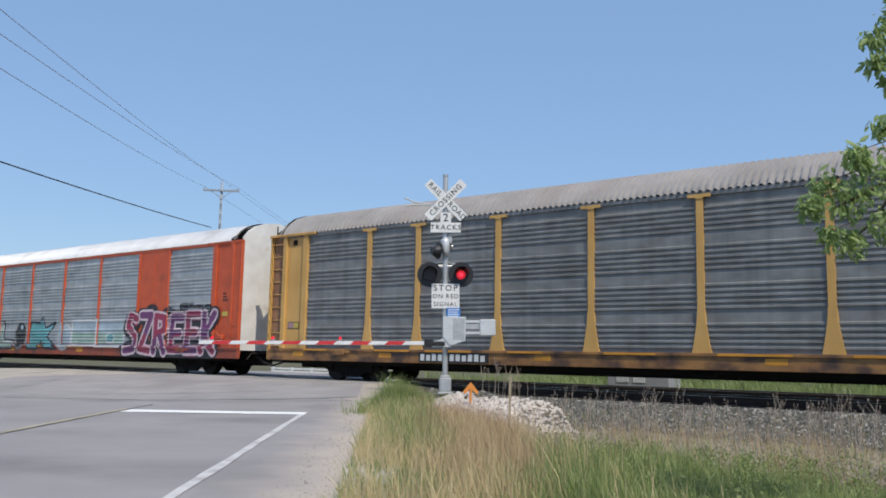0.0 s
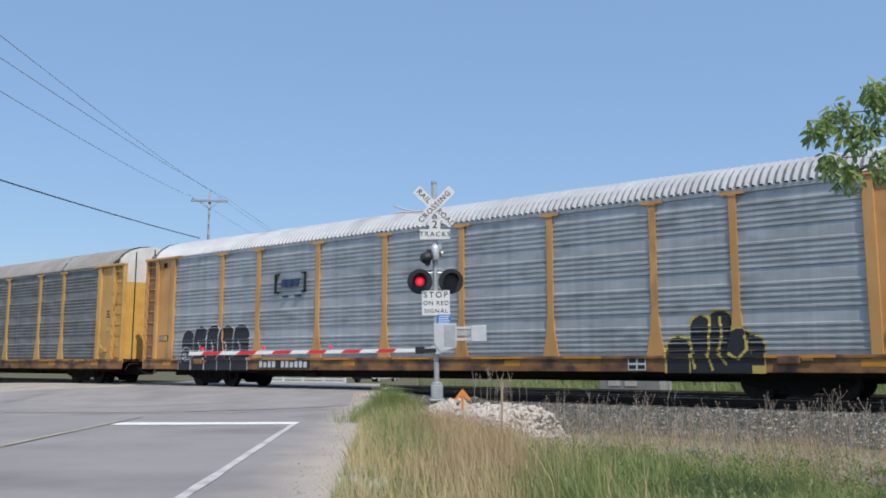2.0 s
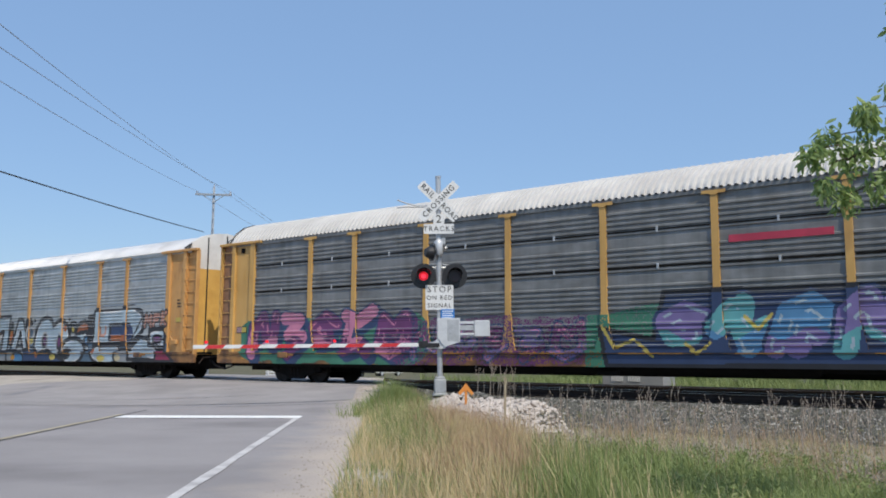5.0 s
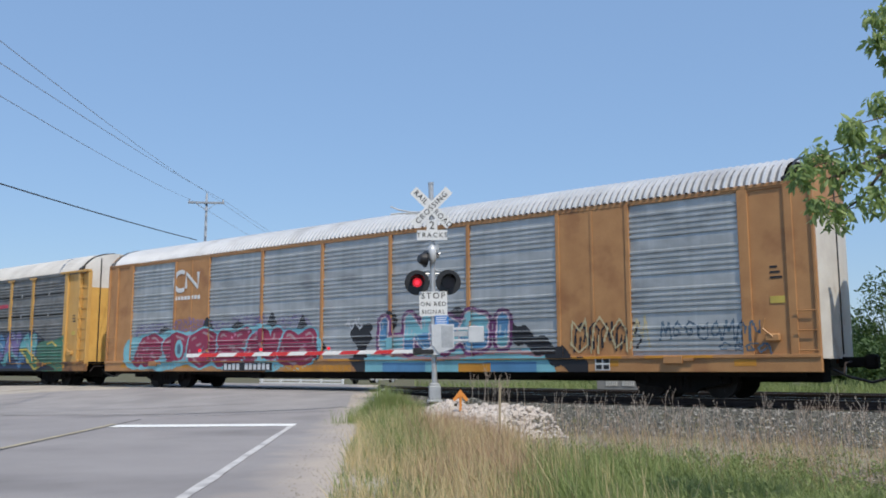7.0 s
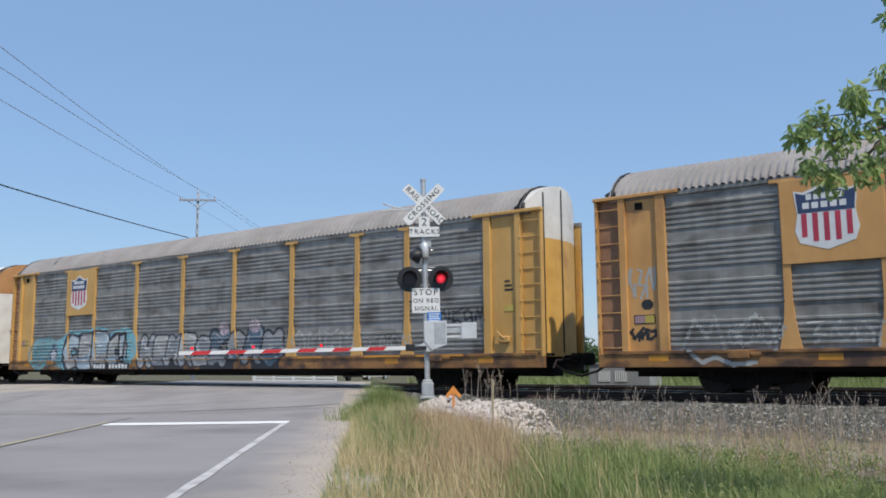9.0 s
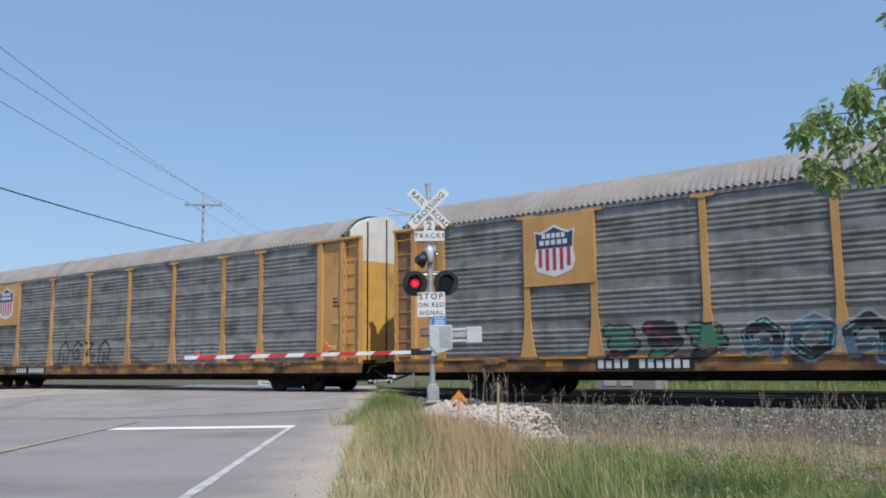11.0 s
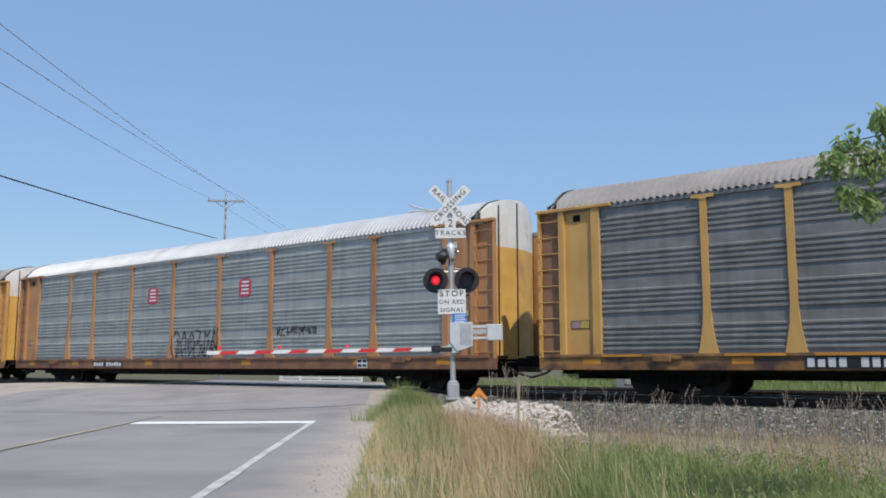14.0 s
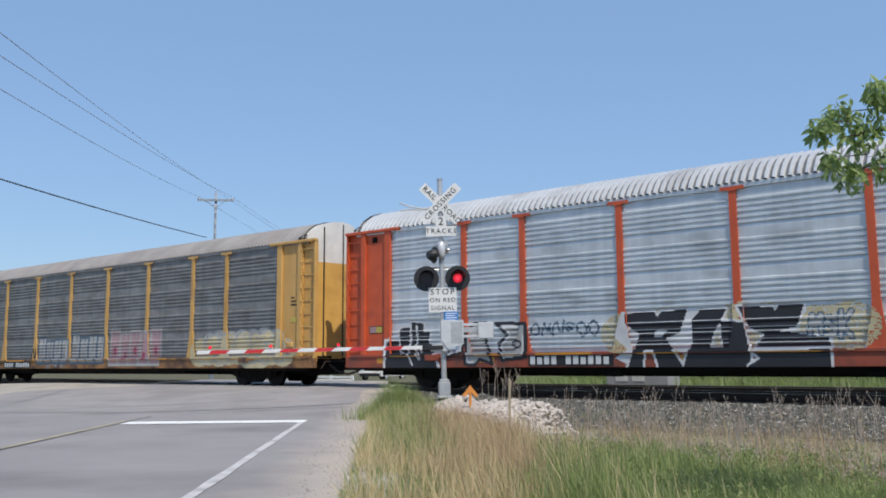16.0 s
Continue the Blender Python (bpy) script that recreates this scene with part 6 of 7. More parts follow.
    c = make_car("brown-orange autorack railcar with clean grey sheets and red square emblems", M["brown_dull"], M["panel_plain"], M["roof"], M["sill_brown"], E, boards=[("marks", 6.9, 9.0, 0.62, 0.78), ("square", 10.6, 11.22, 3.1, 3.75), ("square", 16.28, 16.9, 3.1, 3.75), ("box", 22.2, 22.62, 0.56, 0.84)], dark_sill=M["sill_yellow"])
    p = Spray(1.6, 26, 0.52, 2.4, 9)
    p.tag(12.3, 15.2, 0.9, 2.0, 6, "black", 0.035)
    p.tag(12.5, 15.0, 1.0, 1.7, 4, "black", 0.03)
    p.tag(18.3, 20.3, 1.65, 1.95, 9, "black", 0.022)
    p.apply(c)
    CARS.append((c, 8, 0.0))

    c = make_car("yellow autorack railcar with dark grey sheets and pale block graffiti", Y, G, M["roof_old"], SY, E, boards=[("marks", 6.75, 9.1, 0.60, 0.80)], rise=0.88)
    p = Spray(1.6, 27, 0.52, 2.4, 10)
    p.tag(9.2, 9.9, 0.85, 1.4, 2, "black", 0.04)
    def block_word(x0, n, w, z0, z1, fill, line, core):
        """Square letters side by side with small counters."""
        for k in range(n):
            a, hi = x0 + w * k, z1 - 0.12 * (k % 2) - 0.05 * (k % 3)
            p.block(a, a + w * 0.92, z0, hi, fill, line, 0.04)
            p.block(a + w * 0.34, a + w * 0.58, z0 + (0.2 if k % 2 else 0.42), z0 + (0.5 if k % 2 else 0.75), core, None)
            p.fill(p.dist([(a + w * 0.5, hi), (a + w * 0.55, hi - 0.3)]) < 0.03, line)
    p.cloud(9.8, 12.2, 0.55, 0.95, "grey", 0.6)
    block_word(9.7, 4, 0.66, 0.75, 1.9, "silver", "slate", "grey")
    block_word(12.5, 4, 0.66, 0.75, 2.0, "silver", "slate", "grey")
    block_word(15.5, 5, 0.7, 0.65, 2.1, "rose", "silver", "crimson")
    p.cloud(21.2, 26.2, 0.55, 1.6, "cream")
    p.cloud(21.6, 25.8, 1.2, 1.9, "silver", 0.85)
    p.piece(21.6, 26.0, 0.6, 1.85, 5, ["cream"], "silver", w=0.22, edge=0.05, shine="silver")
    p.apply(c)
    CARS.append((c, 9, 0.01))

    c = make_car("orange-red autorack railcar with silver sheets and large black graffiti", R, M["panel_bright"], M["roof"], SR, R, boards=[marks], rise=0.92)
    p = Spray(1.2, 27, 0.52, 2.5, 11)
    p.shape([(1.6, 0.45), (1.66, 1.35), (2.1, 1.38), (2.14, 1.74), (2.55, 1.78), (2.6, 1.92), (3.1, 1.86), (3.12, 1.6), (3.36, 1.6), (3.3, 1.15), (3.5, 1.0), (3.72, 0.45)], "black", "white", 0.045)
    for line in ([(2.14, 1.4), (2.2, 1.0), (2.3, 0.95)], [(2.58, 1.75), (2.6, 1.3), (2.5, 1.0), (2.7, 0.6)], [(2.8, 1.75), (2.86, 1.3), (2.76, 1.1), (2.95, 0.75), (3.0, 1.12), (3.35, 1.15)]):
        p.fill(p.dist(line) < 0.035, "white")
    p.shape([(3.85, 1.65), (4.0, 1.25), (3.95, 0.8), (4.5, 0.95), (4.62, 1.6), (4.35, 1.78), (4.2, 1.68)], "ice", edge=0.045, shine="white")
    p.shape([(4.6, 0.62), (4.66, 1.6), (4.9, 1.78), (5.3, 1.75), (5.28, 1.25), (5.55, 0.62), (5.1, 0.75), (4.95, 0.58)], "silver", edge=0.045, shine="white")
    p.fill(p.dist([(4.9, 1.62), (5.15, 1.35)]) < 0.03, "black")
    p.fill(p.dist([(5.15, 1.62), (4.92, 1.35)]) < 0.03, "black")
    p.shape([(5.6, 1.75), (6.6, 1.7), (6.6, 0.8), (5.85, 0.72), (5.7, 1.15), (5.98, 1.42)], "silver", edge=0.045, shine="white")
    p.ball(6.3, 1.15, 0.14, 0.1, None, edge=0.03)
    p.tag(6.7, 8.8, 1.35, 1.7, 6, "slate", 0.03)
    p.cloud(9.1, 14.9, 0.85, 1.95, "cream", 0.75)
    R_ = [(9.48, 1.84), (10.22, 1.86), (10.3, 1.73), (10.43, 1.87), (11.04, 1.88), (10.85, 1.35), (10.49, 1.22), (10.92, 0.54), (10.34, 0.54), (10.22, 0.96), (9.97, 0.96), (9.91, 0.54), (9.56, 0.54), (9.85, 1.33), (9.51, 1.57)]
    U_ = [(11.17, 1.63), (11.38, 1.87), (11.97, 1.86), (11.67, 1.32), (11.56, 0.97), (11.89, 0.97), (11.84, 1.58), (12.37, 1.53), (12.51, 0.69), (12.4, 0.54), (10.96, 0.54), (11.18, 1.14)]
    S_ = [(12.28, 1.9), (13.01, 1.86), (13.06, 1.76), (13.16, 1.88), (13.67, 1.89), (13.51, 1.42), (13.09, 1.32), (14.15, 1.15), (14.18, 0.99), (12.64, 0.99), (12.84, 1.25), (12.51, 1.41)]
    B_ = [(12.6, 0.84), (14.17, 0.9), (14.19, 0.54), (12.47, 0.54), (12.74, 0.71)]
    p.shape([(9.4, 1.9), (9.15, 1.3), (9.55, 0.95), (9.2, 0.75), (9.6, 0.54), (9.8, 1.3)], "white", None)
    p.shape([(10.4, 1.2), (11.0, 1.8), (11.3, 1.8), (11.0, 0.8)], "white", None)
    for q in (R_, U_, S_, B_):
        p.shape(q, "white", "white", 0.07)
    for q in (R_, U_, S_, B_):
        p.shape(q, "black", "black", 0.01)
    p.shape([(10.24, 1.4), (10.58, 1.43), (10.41, 1.24), (10.21, 1.24)], "white", None)
    p.piece(13.75, 14.65, 1.1, 1.78, 3, ["silver"], "slate", w=0.04, edge=0.035, shine=None, word="MSK")
    p.piece(15.6, 19.5, 0.6, 1.5, 4, ["green", "silver"], "slate", w=0.14, shine="white")
    p.apply(c)
    CARS.append((c, 10, 0.0))


train()


# ---------------------------------------------------------------- grass, weeds
def blades(name, n, place, height, width, material, seed, bend=0.35, label="", category="grass"):
    """Single curved blades, three segments each, in one mesh."""
    rng = np.random.default_rng(seed)
    p = np.array([place(rng) for _ in range(n)])
    h = rng.uniform(*height, n) * p[:, 3]
    w = rng.uniform(*width, n)
    a, lean = rng.uniform(0, 6.283, n), rng.normal(0, 1, (n, 2)) * bend * h[:, None]
    lean[:, 0] -= 0.10 * h
    dx, dy = np.cos(a) * w, np.sin(a) * w
    v = np.zeros((n, 7, 3))
    for k, (t, ww) in enumerate(((0, 1.0), (0.4, 0.85), (0.75, 0.5))):
        cx, cy, cz = p[:, 0] + lean[:, 0] * t * t, p[:, 1] + lean[:, 1] * t * t, p[:, 2] - 0.03 + h * t * (1 - 0.12 * t)
        v[:, 2 * k] = np.stack([cx - dx * ww, cy - dy * ww, cz], -1)
        v[:, 2 * k + 1] = np.stack([cx + dx * ww, cy + dy * ww, cz], -1)
    v[:, 6] = np.stack([p[:, 0] + lean[:, 0], p[:, 1] + lean[:, 1], p[:, 2] - 0.03 + h * 0.88], -1)
    f = np.array([(0, 1, 3), (0, 3, 2), (2, 3, 5), (2, 5, 4), (4, 5, 6)])
    f = (f[None] + 7 * np.arange(n)[:, None, None]).reshape(-1, 3)
    return tagged(fast(name, v.reshape(-1, 3), f, material), label, category, kind="stuff")


def clump(x, y, k=0.55):
    return noise.noise(Vector((x * k, y * k, 3.1)))


def field(lat0, lat1, y0, y1, keep, tall=1.0):
    """Places between two distances beside the road, thinned by keep(x, y, lat)."""
    def place(rng):
        while True:
            x, y = rng.uniform(-17, 1.5), rng.uniform(y0, y1)
            lat = x * L.x + y * L.y
            if lat0 < lat < lat1 and x * x + y * y > 14 and y > -0.5 * x * 0.3 + 2.0 and rng.random() < keep(x, y, lat):
                return x, y, land(x, y), tall * (0.6 + 0.4 * rng.random() + 0.7 * max(0.0, clump(x, y, 1.4)))
    return place


def along(x, y):
    return x * U.x + y * U.y


# straw clumps by the shoulder, green further along the bank, low mixed growth between
def meadow(x, y, lat):
    """Where the green grass of the bank grows: out to a ragged line that comes nearer along the track."""
    edge = 8.5 + 1.7 * ease(-2.2, -4.6, x) + 1.6 * clump(x, y, 0.9) + 0.8 * clump(y, x, 2.1)
    return (0.06 + 0.94 * ease(0.7 + 0.14 * (y - 6) + 0.4 * clump(x, y, 1.2), 1.4 + 0.16 * (y - 6), lat)) * ease(-0.55, 0.0, clump(x, y)) * (0.03 + 0.97 * ease(edge + 0.5, edge - 0.9, y))


blades("green_grass", 30000, field(0.0, 14, 3.0, 14.2, meadow), (0.07, 0.36), (0.0025, 0.006), M["grass"], 21, label="lush green grass on the bank")
blades("tall_bank_grass", 2400, field(1.2, 3.6, 5.0, 11.0, lambda x, y, l: meadow(x, y, l) * ease(-0.1, 0.25, clump(x, y, 1.0))), (0.25, 0.48), (0.0025, 0.006), M["grass"], 34, 0.2, label="taller green grass standing on the bank")
blades("straw_grass", 8500, field(-0.35, 2.0, 3.0, 12.4, lambda x, y, l: (0.05 + ease(0.15, -0.25, clump(x, y, 1.3))) * ease(1.5 + 0.14 * (y - 6), 0.6 + 0.1 * (y - 6), l)), (0.14, 0.52), (0.002, 0.005), M["straw"], 22, 0.2, label="tall dry straw-coloured grass by the shoulder")
blades("straw_grass_thin", 4200, field(1.6, 14, 5.0, 16.2, lambda x, y, l: (0.2 + 0.8 * ease(9.0, 11.0, y)) * (0.2 + 0.8 * ease(-0.2, 0.3, clump(x, y, 0.9)))), (0.08, 0.42), (0.0015, 0.0035), M["straw"], 23, 0.22, label="thin dry grass at the foot of the ballast")
blades("brown_stalks", 2600, field(2.2, 14, 8.5, 15.6, lambda x, y, l: 0.15 + 0.85 * ease(-0.1, 0.3, clump(x, y, 0.8))), (0.25, 0.62), (0.0015, 0.0035), M["seed"], 35, 0.12, label="thin brown stalks standing out of the gravel")
blades("verge_grass", 6000, field(-0.4, 1.2, 3.0, 14.8, lambda x, y, l: 0.25 + 0.75 * ease(-0.1, 0.3, clump(x, y, 0.9))), (0.1, 0.34), (0.003, 0.006), M["grass"], 24, 0.3, label="green grass along the verge")
def tussock(r):
    dx, dy = r.normal(0, 0.22), r.normal(0, 0.5)
    x, y = -12.0 + dx, 13.75 + dy
    return x, y, land(x, y), 1.0 - 0.55 * min(1.0, math.hypot(dx, dy * 0.6) / 0.5)


blades("tall_green_clump", 3200, tussock, (0.45, 1.1), (0.003, 0.006), M["grass"], 25, 0.22, label="tall clump of green grass near the signal")
blades("verge_tall_grass", 4200, field(-0.25, 0.75, 7.5, 14.6, lambda x, y, l: ease(-0.25, 0.15, l) * (0.3 + 0.7 * ease(-0.2, 0.3, clump(x, y, 1.1)))), (0.25, 0.65), (0.002, 0.005), M["grass"], 27, 0.28, label="tall green grass beside the gravel shoulder")
blades("straw_stalks", 1100, field(-0.2, 2.2, 4.5, 12.0, lambda x, y, l: ease(0.2, -0.25, clump(x, y, 1.3))), (0.45, 0.75), (0.002, 0.0045), M["straw"], 29, 0.14, label="long pale straw stalks standing out of the verge")
blades("brown_seed_grass", 9500, field(0.2, 2.3, 5.2, 14.0, lambda x, y, l: ease(0.25, 0.7, l) * ease(1.5 + 0.16 * (y - 6), 0.8 + 0.14 * (y - 6), l) * (0.25 + 0.75 * ease(-0.3, 0.2, clump(x, y, 0.8)))), (0.25, 0.62), (0.0012, 0.003), M["seed"], 28, 0.22, label="feathery brown seeding grass on the verge")
blades("far_grass", 15000, lambda r: (lambda x, y: (x, y, land(x, y), 1.0))(r.uniform(-24, 6), 29.2 + 9 * r.random() ** 1.5), (0.35, 0.9), (0.008, 0.02), M["grass"], 26, 0.25, label="long green grass beyond the tracks")


# low leafy weeds among the grass on the bank
r0 = random.Random(9)
LOWS = []
while len(LOWS) < 420:
    x, y = r0.uniform(-9, 0.5), r0.uniform(4.0, 11.5)
    if x * L.x + y * L.y > 2.2 and clump(x, y, 0.8) > -0.15:
        LOWS.append((x, y, land(x, y) + r0.uniform(0.03, 0.16), r0.uniform(0.06, 0.16)))


def weed(k, x, y, h, rng):
    """A dead branching stalk with seed heads."""
    w = thing("weed", "dead brown branching weed stalk", "weed", Matrix.Translation((x, y, land(x, y) - 0.03)), "dead weeds at the ballast")
    g = Geo()
    lx, ly = rng.uniform(-.12, .12) * h, rng.uniform(-.1, .1) * h
    g.tube([(0, 0, 0), (lx * .4, ly * .4, h * .5), (lx, ly, h)], 0.006, 4, r1=0.002)
    for j in range(rng.randint(2, 6)):
        t = rng.uniform(0.4, 0.9)
        b = (lx * t, ly * t, h * t)
        e = (b[0] + rng.uniform(-.16, .16) * h, b[1] + rng.uniform(-.1, .1) * h, b[2] + rng.uniform(.12, .3) * h)
        g.tube([b, e], 0.004, 4, r1=0.002)
        g.tube([e, (e[0], e[1], e[2] + 0.03)], 0.008, 4, r1=0.004)
    part("stalk", g, M["stem"], w)


rng = random.Random(5)
for k in range(170):
    x, y = rng.uniform(-10.5, 0.5), rng.uniform(11.0, 17.6)
    if x * L.x + y * L.y > 2.5:
        weed(k, x, y, rng.uniform(0.35, 0.8), rng)
for k in range(16):
    weed(k, -11.5 + rng.gauss(0, 0.35), 17.2 + rng.gauss(0, 0.25), rng.uniform(0.6, 1.0), rng)
for x, y, h in ((-13.0, 14.6, 0.75), (-12.7, 14.4, 0.55)):
    w = thing("flower", "white umbel flower on a green stalk", "flower", Matrix.Translation((x, y, land(x, y))), "white umbel flowers")
    part("stalk", Geo().tube([(0, 0, -0.05), (0.02, 0, h)], 0.006, 5), M["grass"], w)
    g = Geo()
    for j in range(14):
        a, r = rng.uniform(0, 6.28), rng.uniform(0, 0.055)
        g.disc((0.02 + r * math.cos(a), r * math.sin(a), h + 0.02 - 4 * r * r), (0, 0, 1), 0.016, 0.012, 6)
    part("umbel", g, M["flower"], w)


# ---------------------------------------------------------------- trees
def leaf_cloud(name, centres, n, size, material, seed, parent, droop=0.3, flat=False):
    """Many folded leaves round a list of (x, y, z, radius)."""
    r = np.random.default_rng(seed)
    c = np.array(centres)
    q = c[r.integers(0, len(c), n)]
    d = r.normal(0, 1, (n, 3))
    d /= np.linalg.norm(d, axis=1)[:, None]
    p = q[:, :3] + d * (q[:, 3] * r.random(n) ** 0.45)[:, None]
    ax = r.normal(0, 1, (n, 3))
    ax[:, 2] -= droop * 2.2
    ax /= np.linalg.norm(ax, axis=1)[:, None]
    sd = np.cross(ax, r.normal(0, 1, (n, 3)))
    sd /= np.linalg.norm(sd, axis=1)[:, None] + 1e-9
    up = np.cross(ax, sd)
    s = r.uniform(size[0], size[1], n)[:, None]
    v = np.stack([p, p + ax * s * .35 + sd * s * .18 + up * s * .06, p + ax * s, p + ax * s * .35 - sd * s * .18 + up * s * .06, p + ax * s * .7 + sd * s * .15 + up * s * .03, p + ax * s * .7 - sd * s * .15 + up * s * .03], 1)
    f = np.array([(0, 1, 4), (0, 4, 2), (0, 2, 5), (0, 5, 3)])
    f = (f[None] + 6 * np.arange(n)[:, None, None]).reshape(-1, 3)
    return fast(name, v.reshape(-1, 3), f, material, parent=parent)


def ray_at(t, x, y, d):
    """The place d metres ahead on the line of sight through a point of the picture plane at t."""
    a, p, r = next((a, p, r) for tt, a, p, r in PATH if tt == t)
    m = pose(*EYE, 90 + p, r, a)
    f = 784 / math.tan(radians(27))
    return m @ Vector(((x - 784) / f * d, (441 - y) / f * d, -d))


tagged(leaf_cloud("leafy_weeds", LOWS, 15000, (0.02, 0.055), M["grass"], 33, None, 0.0), "low leafy green weeds on the bank", "weeds", kind="stuff")

# overhanging tree: trunk out to the side, one bough that sways in the wind
HOME = ray_at(7.0, 1395, 315, 6.0)
tree = thing("tree", "broadleaf tree with a leafy bough hanging over the verge", "tree")
TX, TY = HOME.x + 3.4, HOME.y - 0.2
g = Geo().tube([(TX, TY, land(TX, TY) - 0.2), (TX + .05, TY, 1.2), (TX - .05, TY + .05, 2.6), (TX + .1, TY, 4.2)], 0.17, 12, r1=0.08)
part("trunk", g, M["bark"], tree, smooth=True)
part("limb", Geo().tube([(TX, TY, 1.9), (TX - 0.5, TY, 2.3), (TX - 1.0, TY, 2.5)], 0.07, 8, r1=0.05), M["bark"], tree, smooth=True)
part("limb", Geo().tube([(TX, TY, 2.6), (TX + 0.6, TY + .4, 3.2), (TX + 1.2, TY + .8, 3.6)], 0.06, 8, r1=0.03), M["bark"], tree, smooth=True)
leaf_cloud("crown", [(TX + 0.9, TY + .5, 3.7, 0.9), (TX + 1.4, TY - .2, 3.2, 0.8), (TX + .6, TY - .3, 4.4, 0.9), (TX + 1.7, TY + .7, 4.0, 0.8)], 2600, (0.07, 0.13), M["leaf"], 31, tree)
bough = part("bough", Geo().tube([(2.45, -0.2, 0.45), (1.5, -0.1, 0.35), (0.8, 0, 0.1), (0.25, 0, -0.05)], 0.04, 8, r1=0.008)
             .tube([(1.5, -0.1, 0.35), (1.15, 0.05, 0.7), (0.86, 0.1, 0.95)], 0.022, 6, r1=0.006).tube([(0.8, 0, 0.1), (0.5, 0.05, -0.2), (0.3, 0.05, -0.3)], 0.014, 6, r1=0.004)
             .tube([(1.5, -0.1, 0.35), (1.0, 0, -0.1), (0.75, 0, -0.35)], 0.02, 6, r1=0.005), M["bark"], tree, smooth=True)
# sprays of leaves on the bough: each hangs from its own twig
SPRAYS = [(0.10, 0, 0.02, .10), (0.25, .05, 0.12, .12), (0.36, 0, -0.04, .13), (0.16, 0, -0.22, .09), (0.32, .05, -0.30, .11), (0.52, 0, 0.08, .14), (0.55, 0, -0.22, .13), (0.72, 0, -0.08, .15), (0.46, -.05, 0.27, .10),
          (0.75, 0, 0.18, .14), (0.95, 0, 0.0, .17), (0.92, .05, -0.28, .13), (1.1, 0, 0.25, .16), (0.72, 0, 0.44, .10), (1.2, 0, -0.1, .2),
          (0.86, .1, 0.92, .09), (0.9, .1, 1.1, .10), (0.95, .1, 0.78, .09), (1.05, .05, 0.95, .12), (1.05, .05, 0.65, .09), (1.1, 0.05, 0.62, .14), (1.05, .1, 1.2, .13), (1.2, .1, 1.35, .17), (1.15, 0, 0.55, .13), (1.25, .1, 1.1, .2), (1.4, 0, 0.45, .2)]
leaf_cloud("leaves", SPRAYS, 2700, (0.05, 0.1), M["leaf"], 32, bough, 0.6)
for x, y, z, r in SPRAYS:
    part("twig", Geo().tube([(x + 0.25, y, z + 0.06), (x + 0.1, y, z + 0.04), (x, y, z)], 0.006, 4, r1=0.003), M["bark"], bough)
AX = Matrix.Rotation(radians(38), 4, "Z")


def bush(x, y, w, h, seed):
    b = thing("bush", "dense green bush beyond the tracks", "bush", Matrix.Translation((x, y, land(x, y) - 0.1)), "bushes beyond the tracks")
    r = random.Random(seed)
    tr = Geo()
    cs = []
    for k in range(16):
        a, d = r.uniform(0, 6.28), r.random() ** 0.6 * w * 0.5
        z = h * r.uniform(0.2, 0.85) * (1 - 0.45 * (d / (w * 0.5)) ** 2)
        cs.append((d * math.cos(a), d * math.sin(a), z, w * r.uniform(0.13, 0.24)))
        if k < 6:
            tr.tube([(0, 0, 0), (cs[-1][0] * .5, cs[-1][1] * .5, z * .6), cs[-1][:3]], 0.05, 6, r1=0.015)
    part("stems", tr, M["bark"], b)
    leaf_cloud("leaves", cs, 9000, (0.14, 0.30), M["bush"], seed, b)


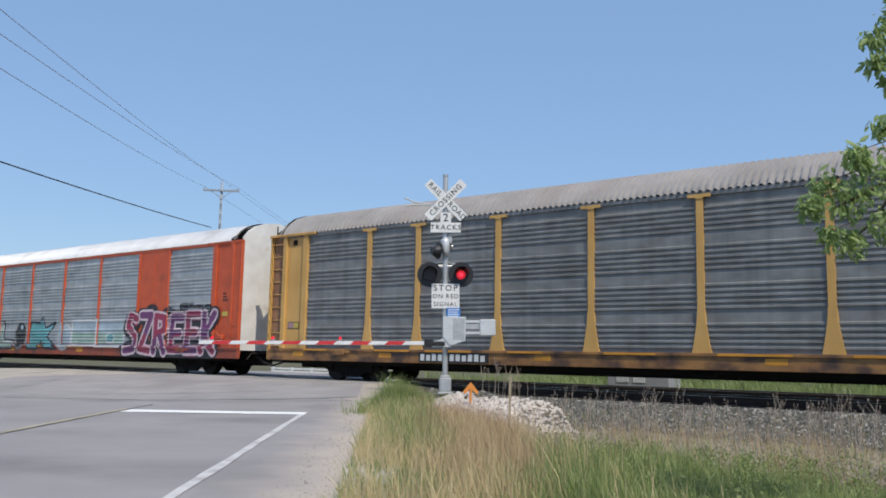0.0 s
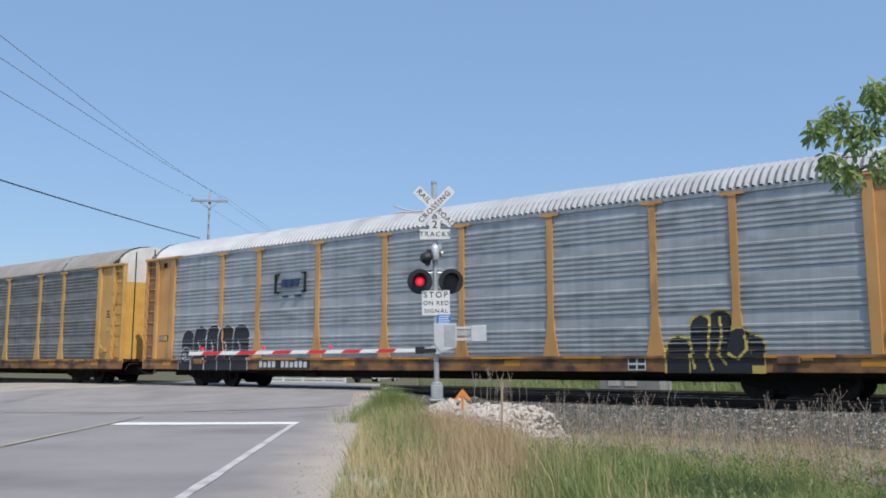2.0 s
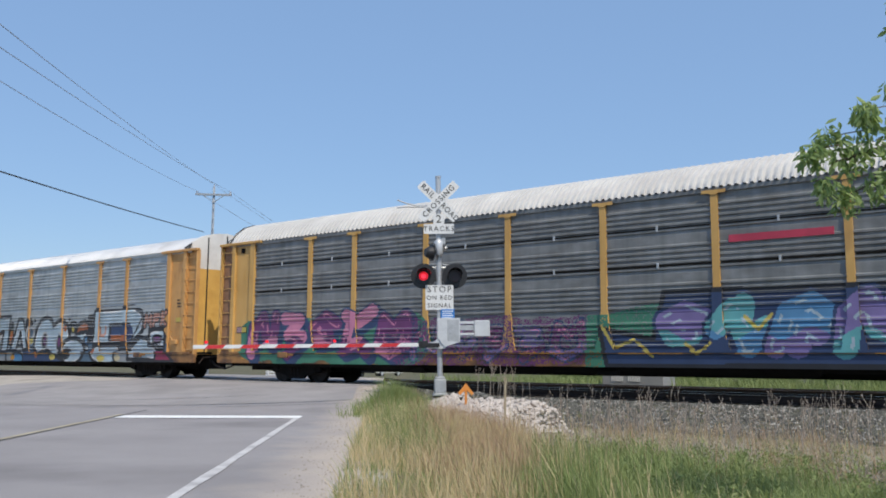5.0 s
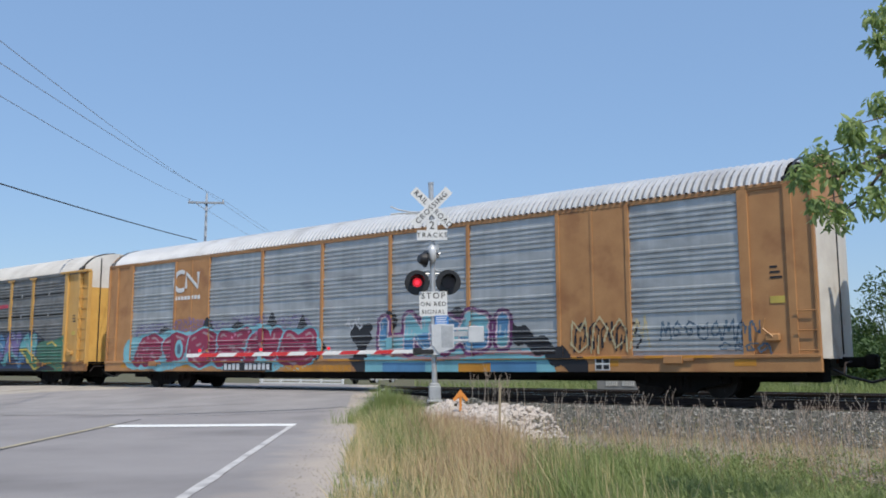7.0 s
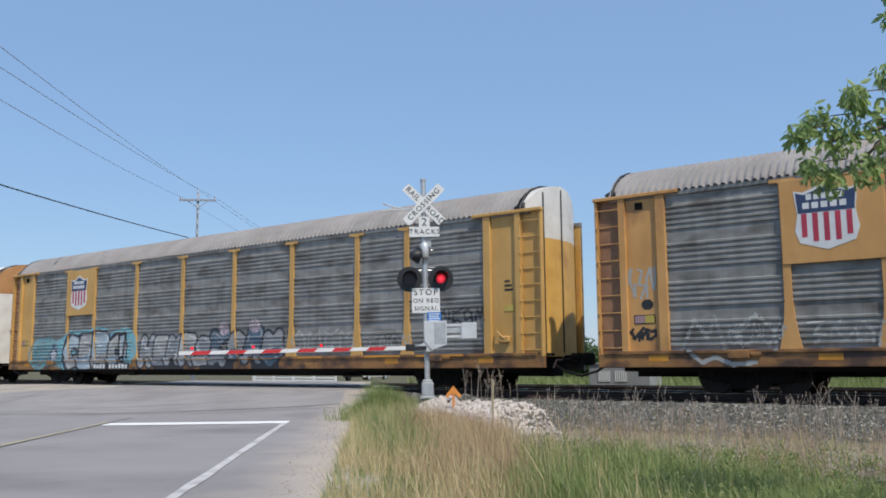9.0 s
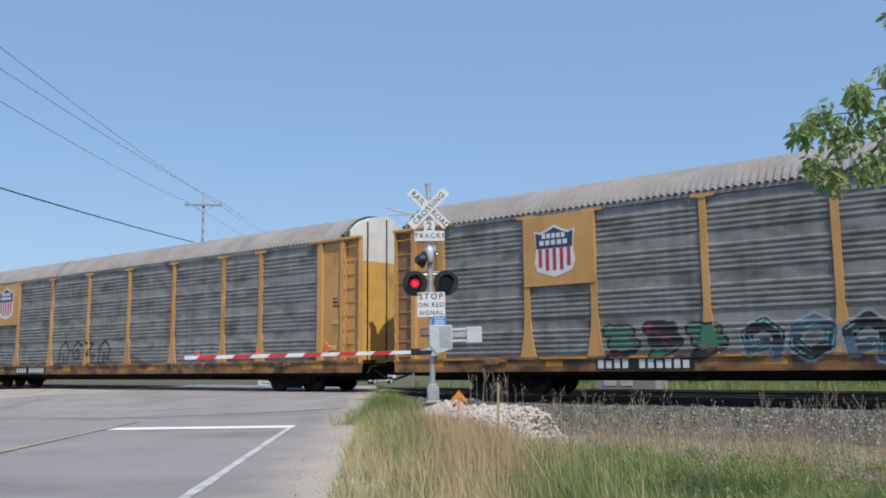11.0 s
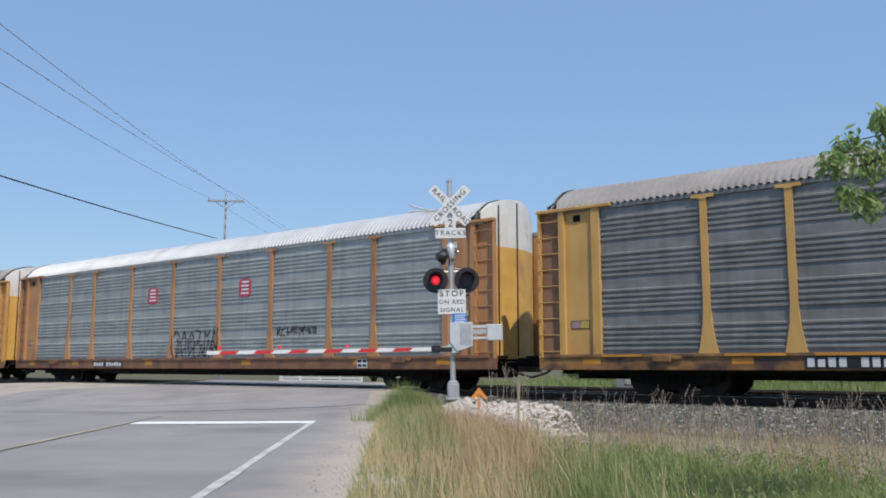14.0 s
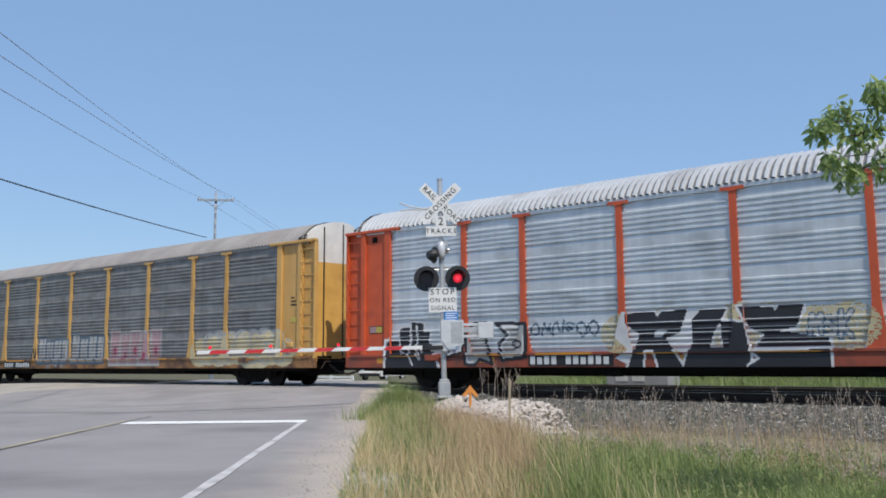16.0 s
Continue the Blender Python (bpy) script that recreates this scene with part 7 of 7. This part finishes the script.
for k, (x, y, w, h) in enumerate(((-7.4, 47.5, 6.0, 7.0), (-3.2, 46.5, 5.5, 7.5), (1.8, 47.5, 6.0, 7.5), (-12.0, 50.0, 4.8, 4.6), (-16.6, 47.5, 4.2, 2.9), (-21.0, 49.0, 4.0, 2.6), (-9.3, 42.0, 3.8, 3.6), (-26.5, 50, 4.5, 2.4), (-14.2, 44.0, 3.2, 2.3))):
    bush(x, y, w, h, 60 + k)
leaf_cloud("far_woods", [(-420 + 9 * k, 260 + 20 * math.sin(k * 1.7), 2.0 + 1.3 * math.sin(k * 0.9), 6.0) for k in range(100)], 14000, (1.2, 2.6), M["far"], 77, None)
tagged(bpy.data.objects["far_woods"], "distant low line of trees on the horizon", "woods", kind="stuff")


# ---------------------------------------------------------------- what moves
# bough tip across and down the view, by time
SWAY = [(0, 1412, 370), (0.5, 1422, 352), (1, 1443, 199), (1.5, 1445, 172), (2, 1424, 232), (2.5, 1429, 247), (3, 1431, 226), (3.5, 1415, 250), (4, 1422, 276), (6.5, 1388, 280), (7, 1395, 315),
        (7.5, 1386, 282), (8, 1402, 245), (8.5, 1388, 228), (9, 1390, 240), (11.5, 1397, 235), (12, 1388, 234), (12.5, 1402, 250), (13, 1404, 240), (13.5, 1440, 273), (14, 1448, 290),
        (14.5, 1465, 215), (15, 1485, 132), (15.5, 1440, 170), (16, 1428, 230)]


def motions():
    for c, i, slack in CARS:
        x = X0 + PITCH * i + slack
        walk(c, [(0, pose(x, 20, 0)), (16, pose(x - SPEED * 16, 20, 0))])
        keys = c.animation_data
        for curve in keys.action.layers[0].strips[0].channelbag(keys.action_slot).fcurves:
            for k in curve.keyframe_points:
                k.interpolation = "LINEAR"
    # wheels roll as the cars go
    step = math.degrees(SPEED / 0.425) / FPS
    for w, dx in WHEELS:
        walk(w, [(k / FPS, pose(dx, 0, 0.425, 0, -step * k, 0)) for k in range(int(16 * FPS) + 1)])
    # the bough in the wind
    walk(bough, [(t, Matrix.Translation(ray_at(t, x, y, 6.0)) @ AX @ pose(0, 0, 0, 0, (250 - y) * 0.11, 0)) for t, x, y in SWAY])
    # added flaps bare and cover the glows: lamps flash in turn, 0.74 s each
    for (flap, home), first in ((RIGHT_FLAP, True), (LEFT_FLAP, False)):
        rows, lit, t = [(0, first)], first, 0.39
        while t < 16:
            rows += [(t - 0.04, lit), (t + 0.04, not lit)]
            lit, t = not lit, t + 0.74
        rows.append((16, lit))
        walk(flap, [(t, home @ pose(0, 0, 0, -86 if on else 0, 0, 0)) for t, on in rows if t <= 16])


motions()
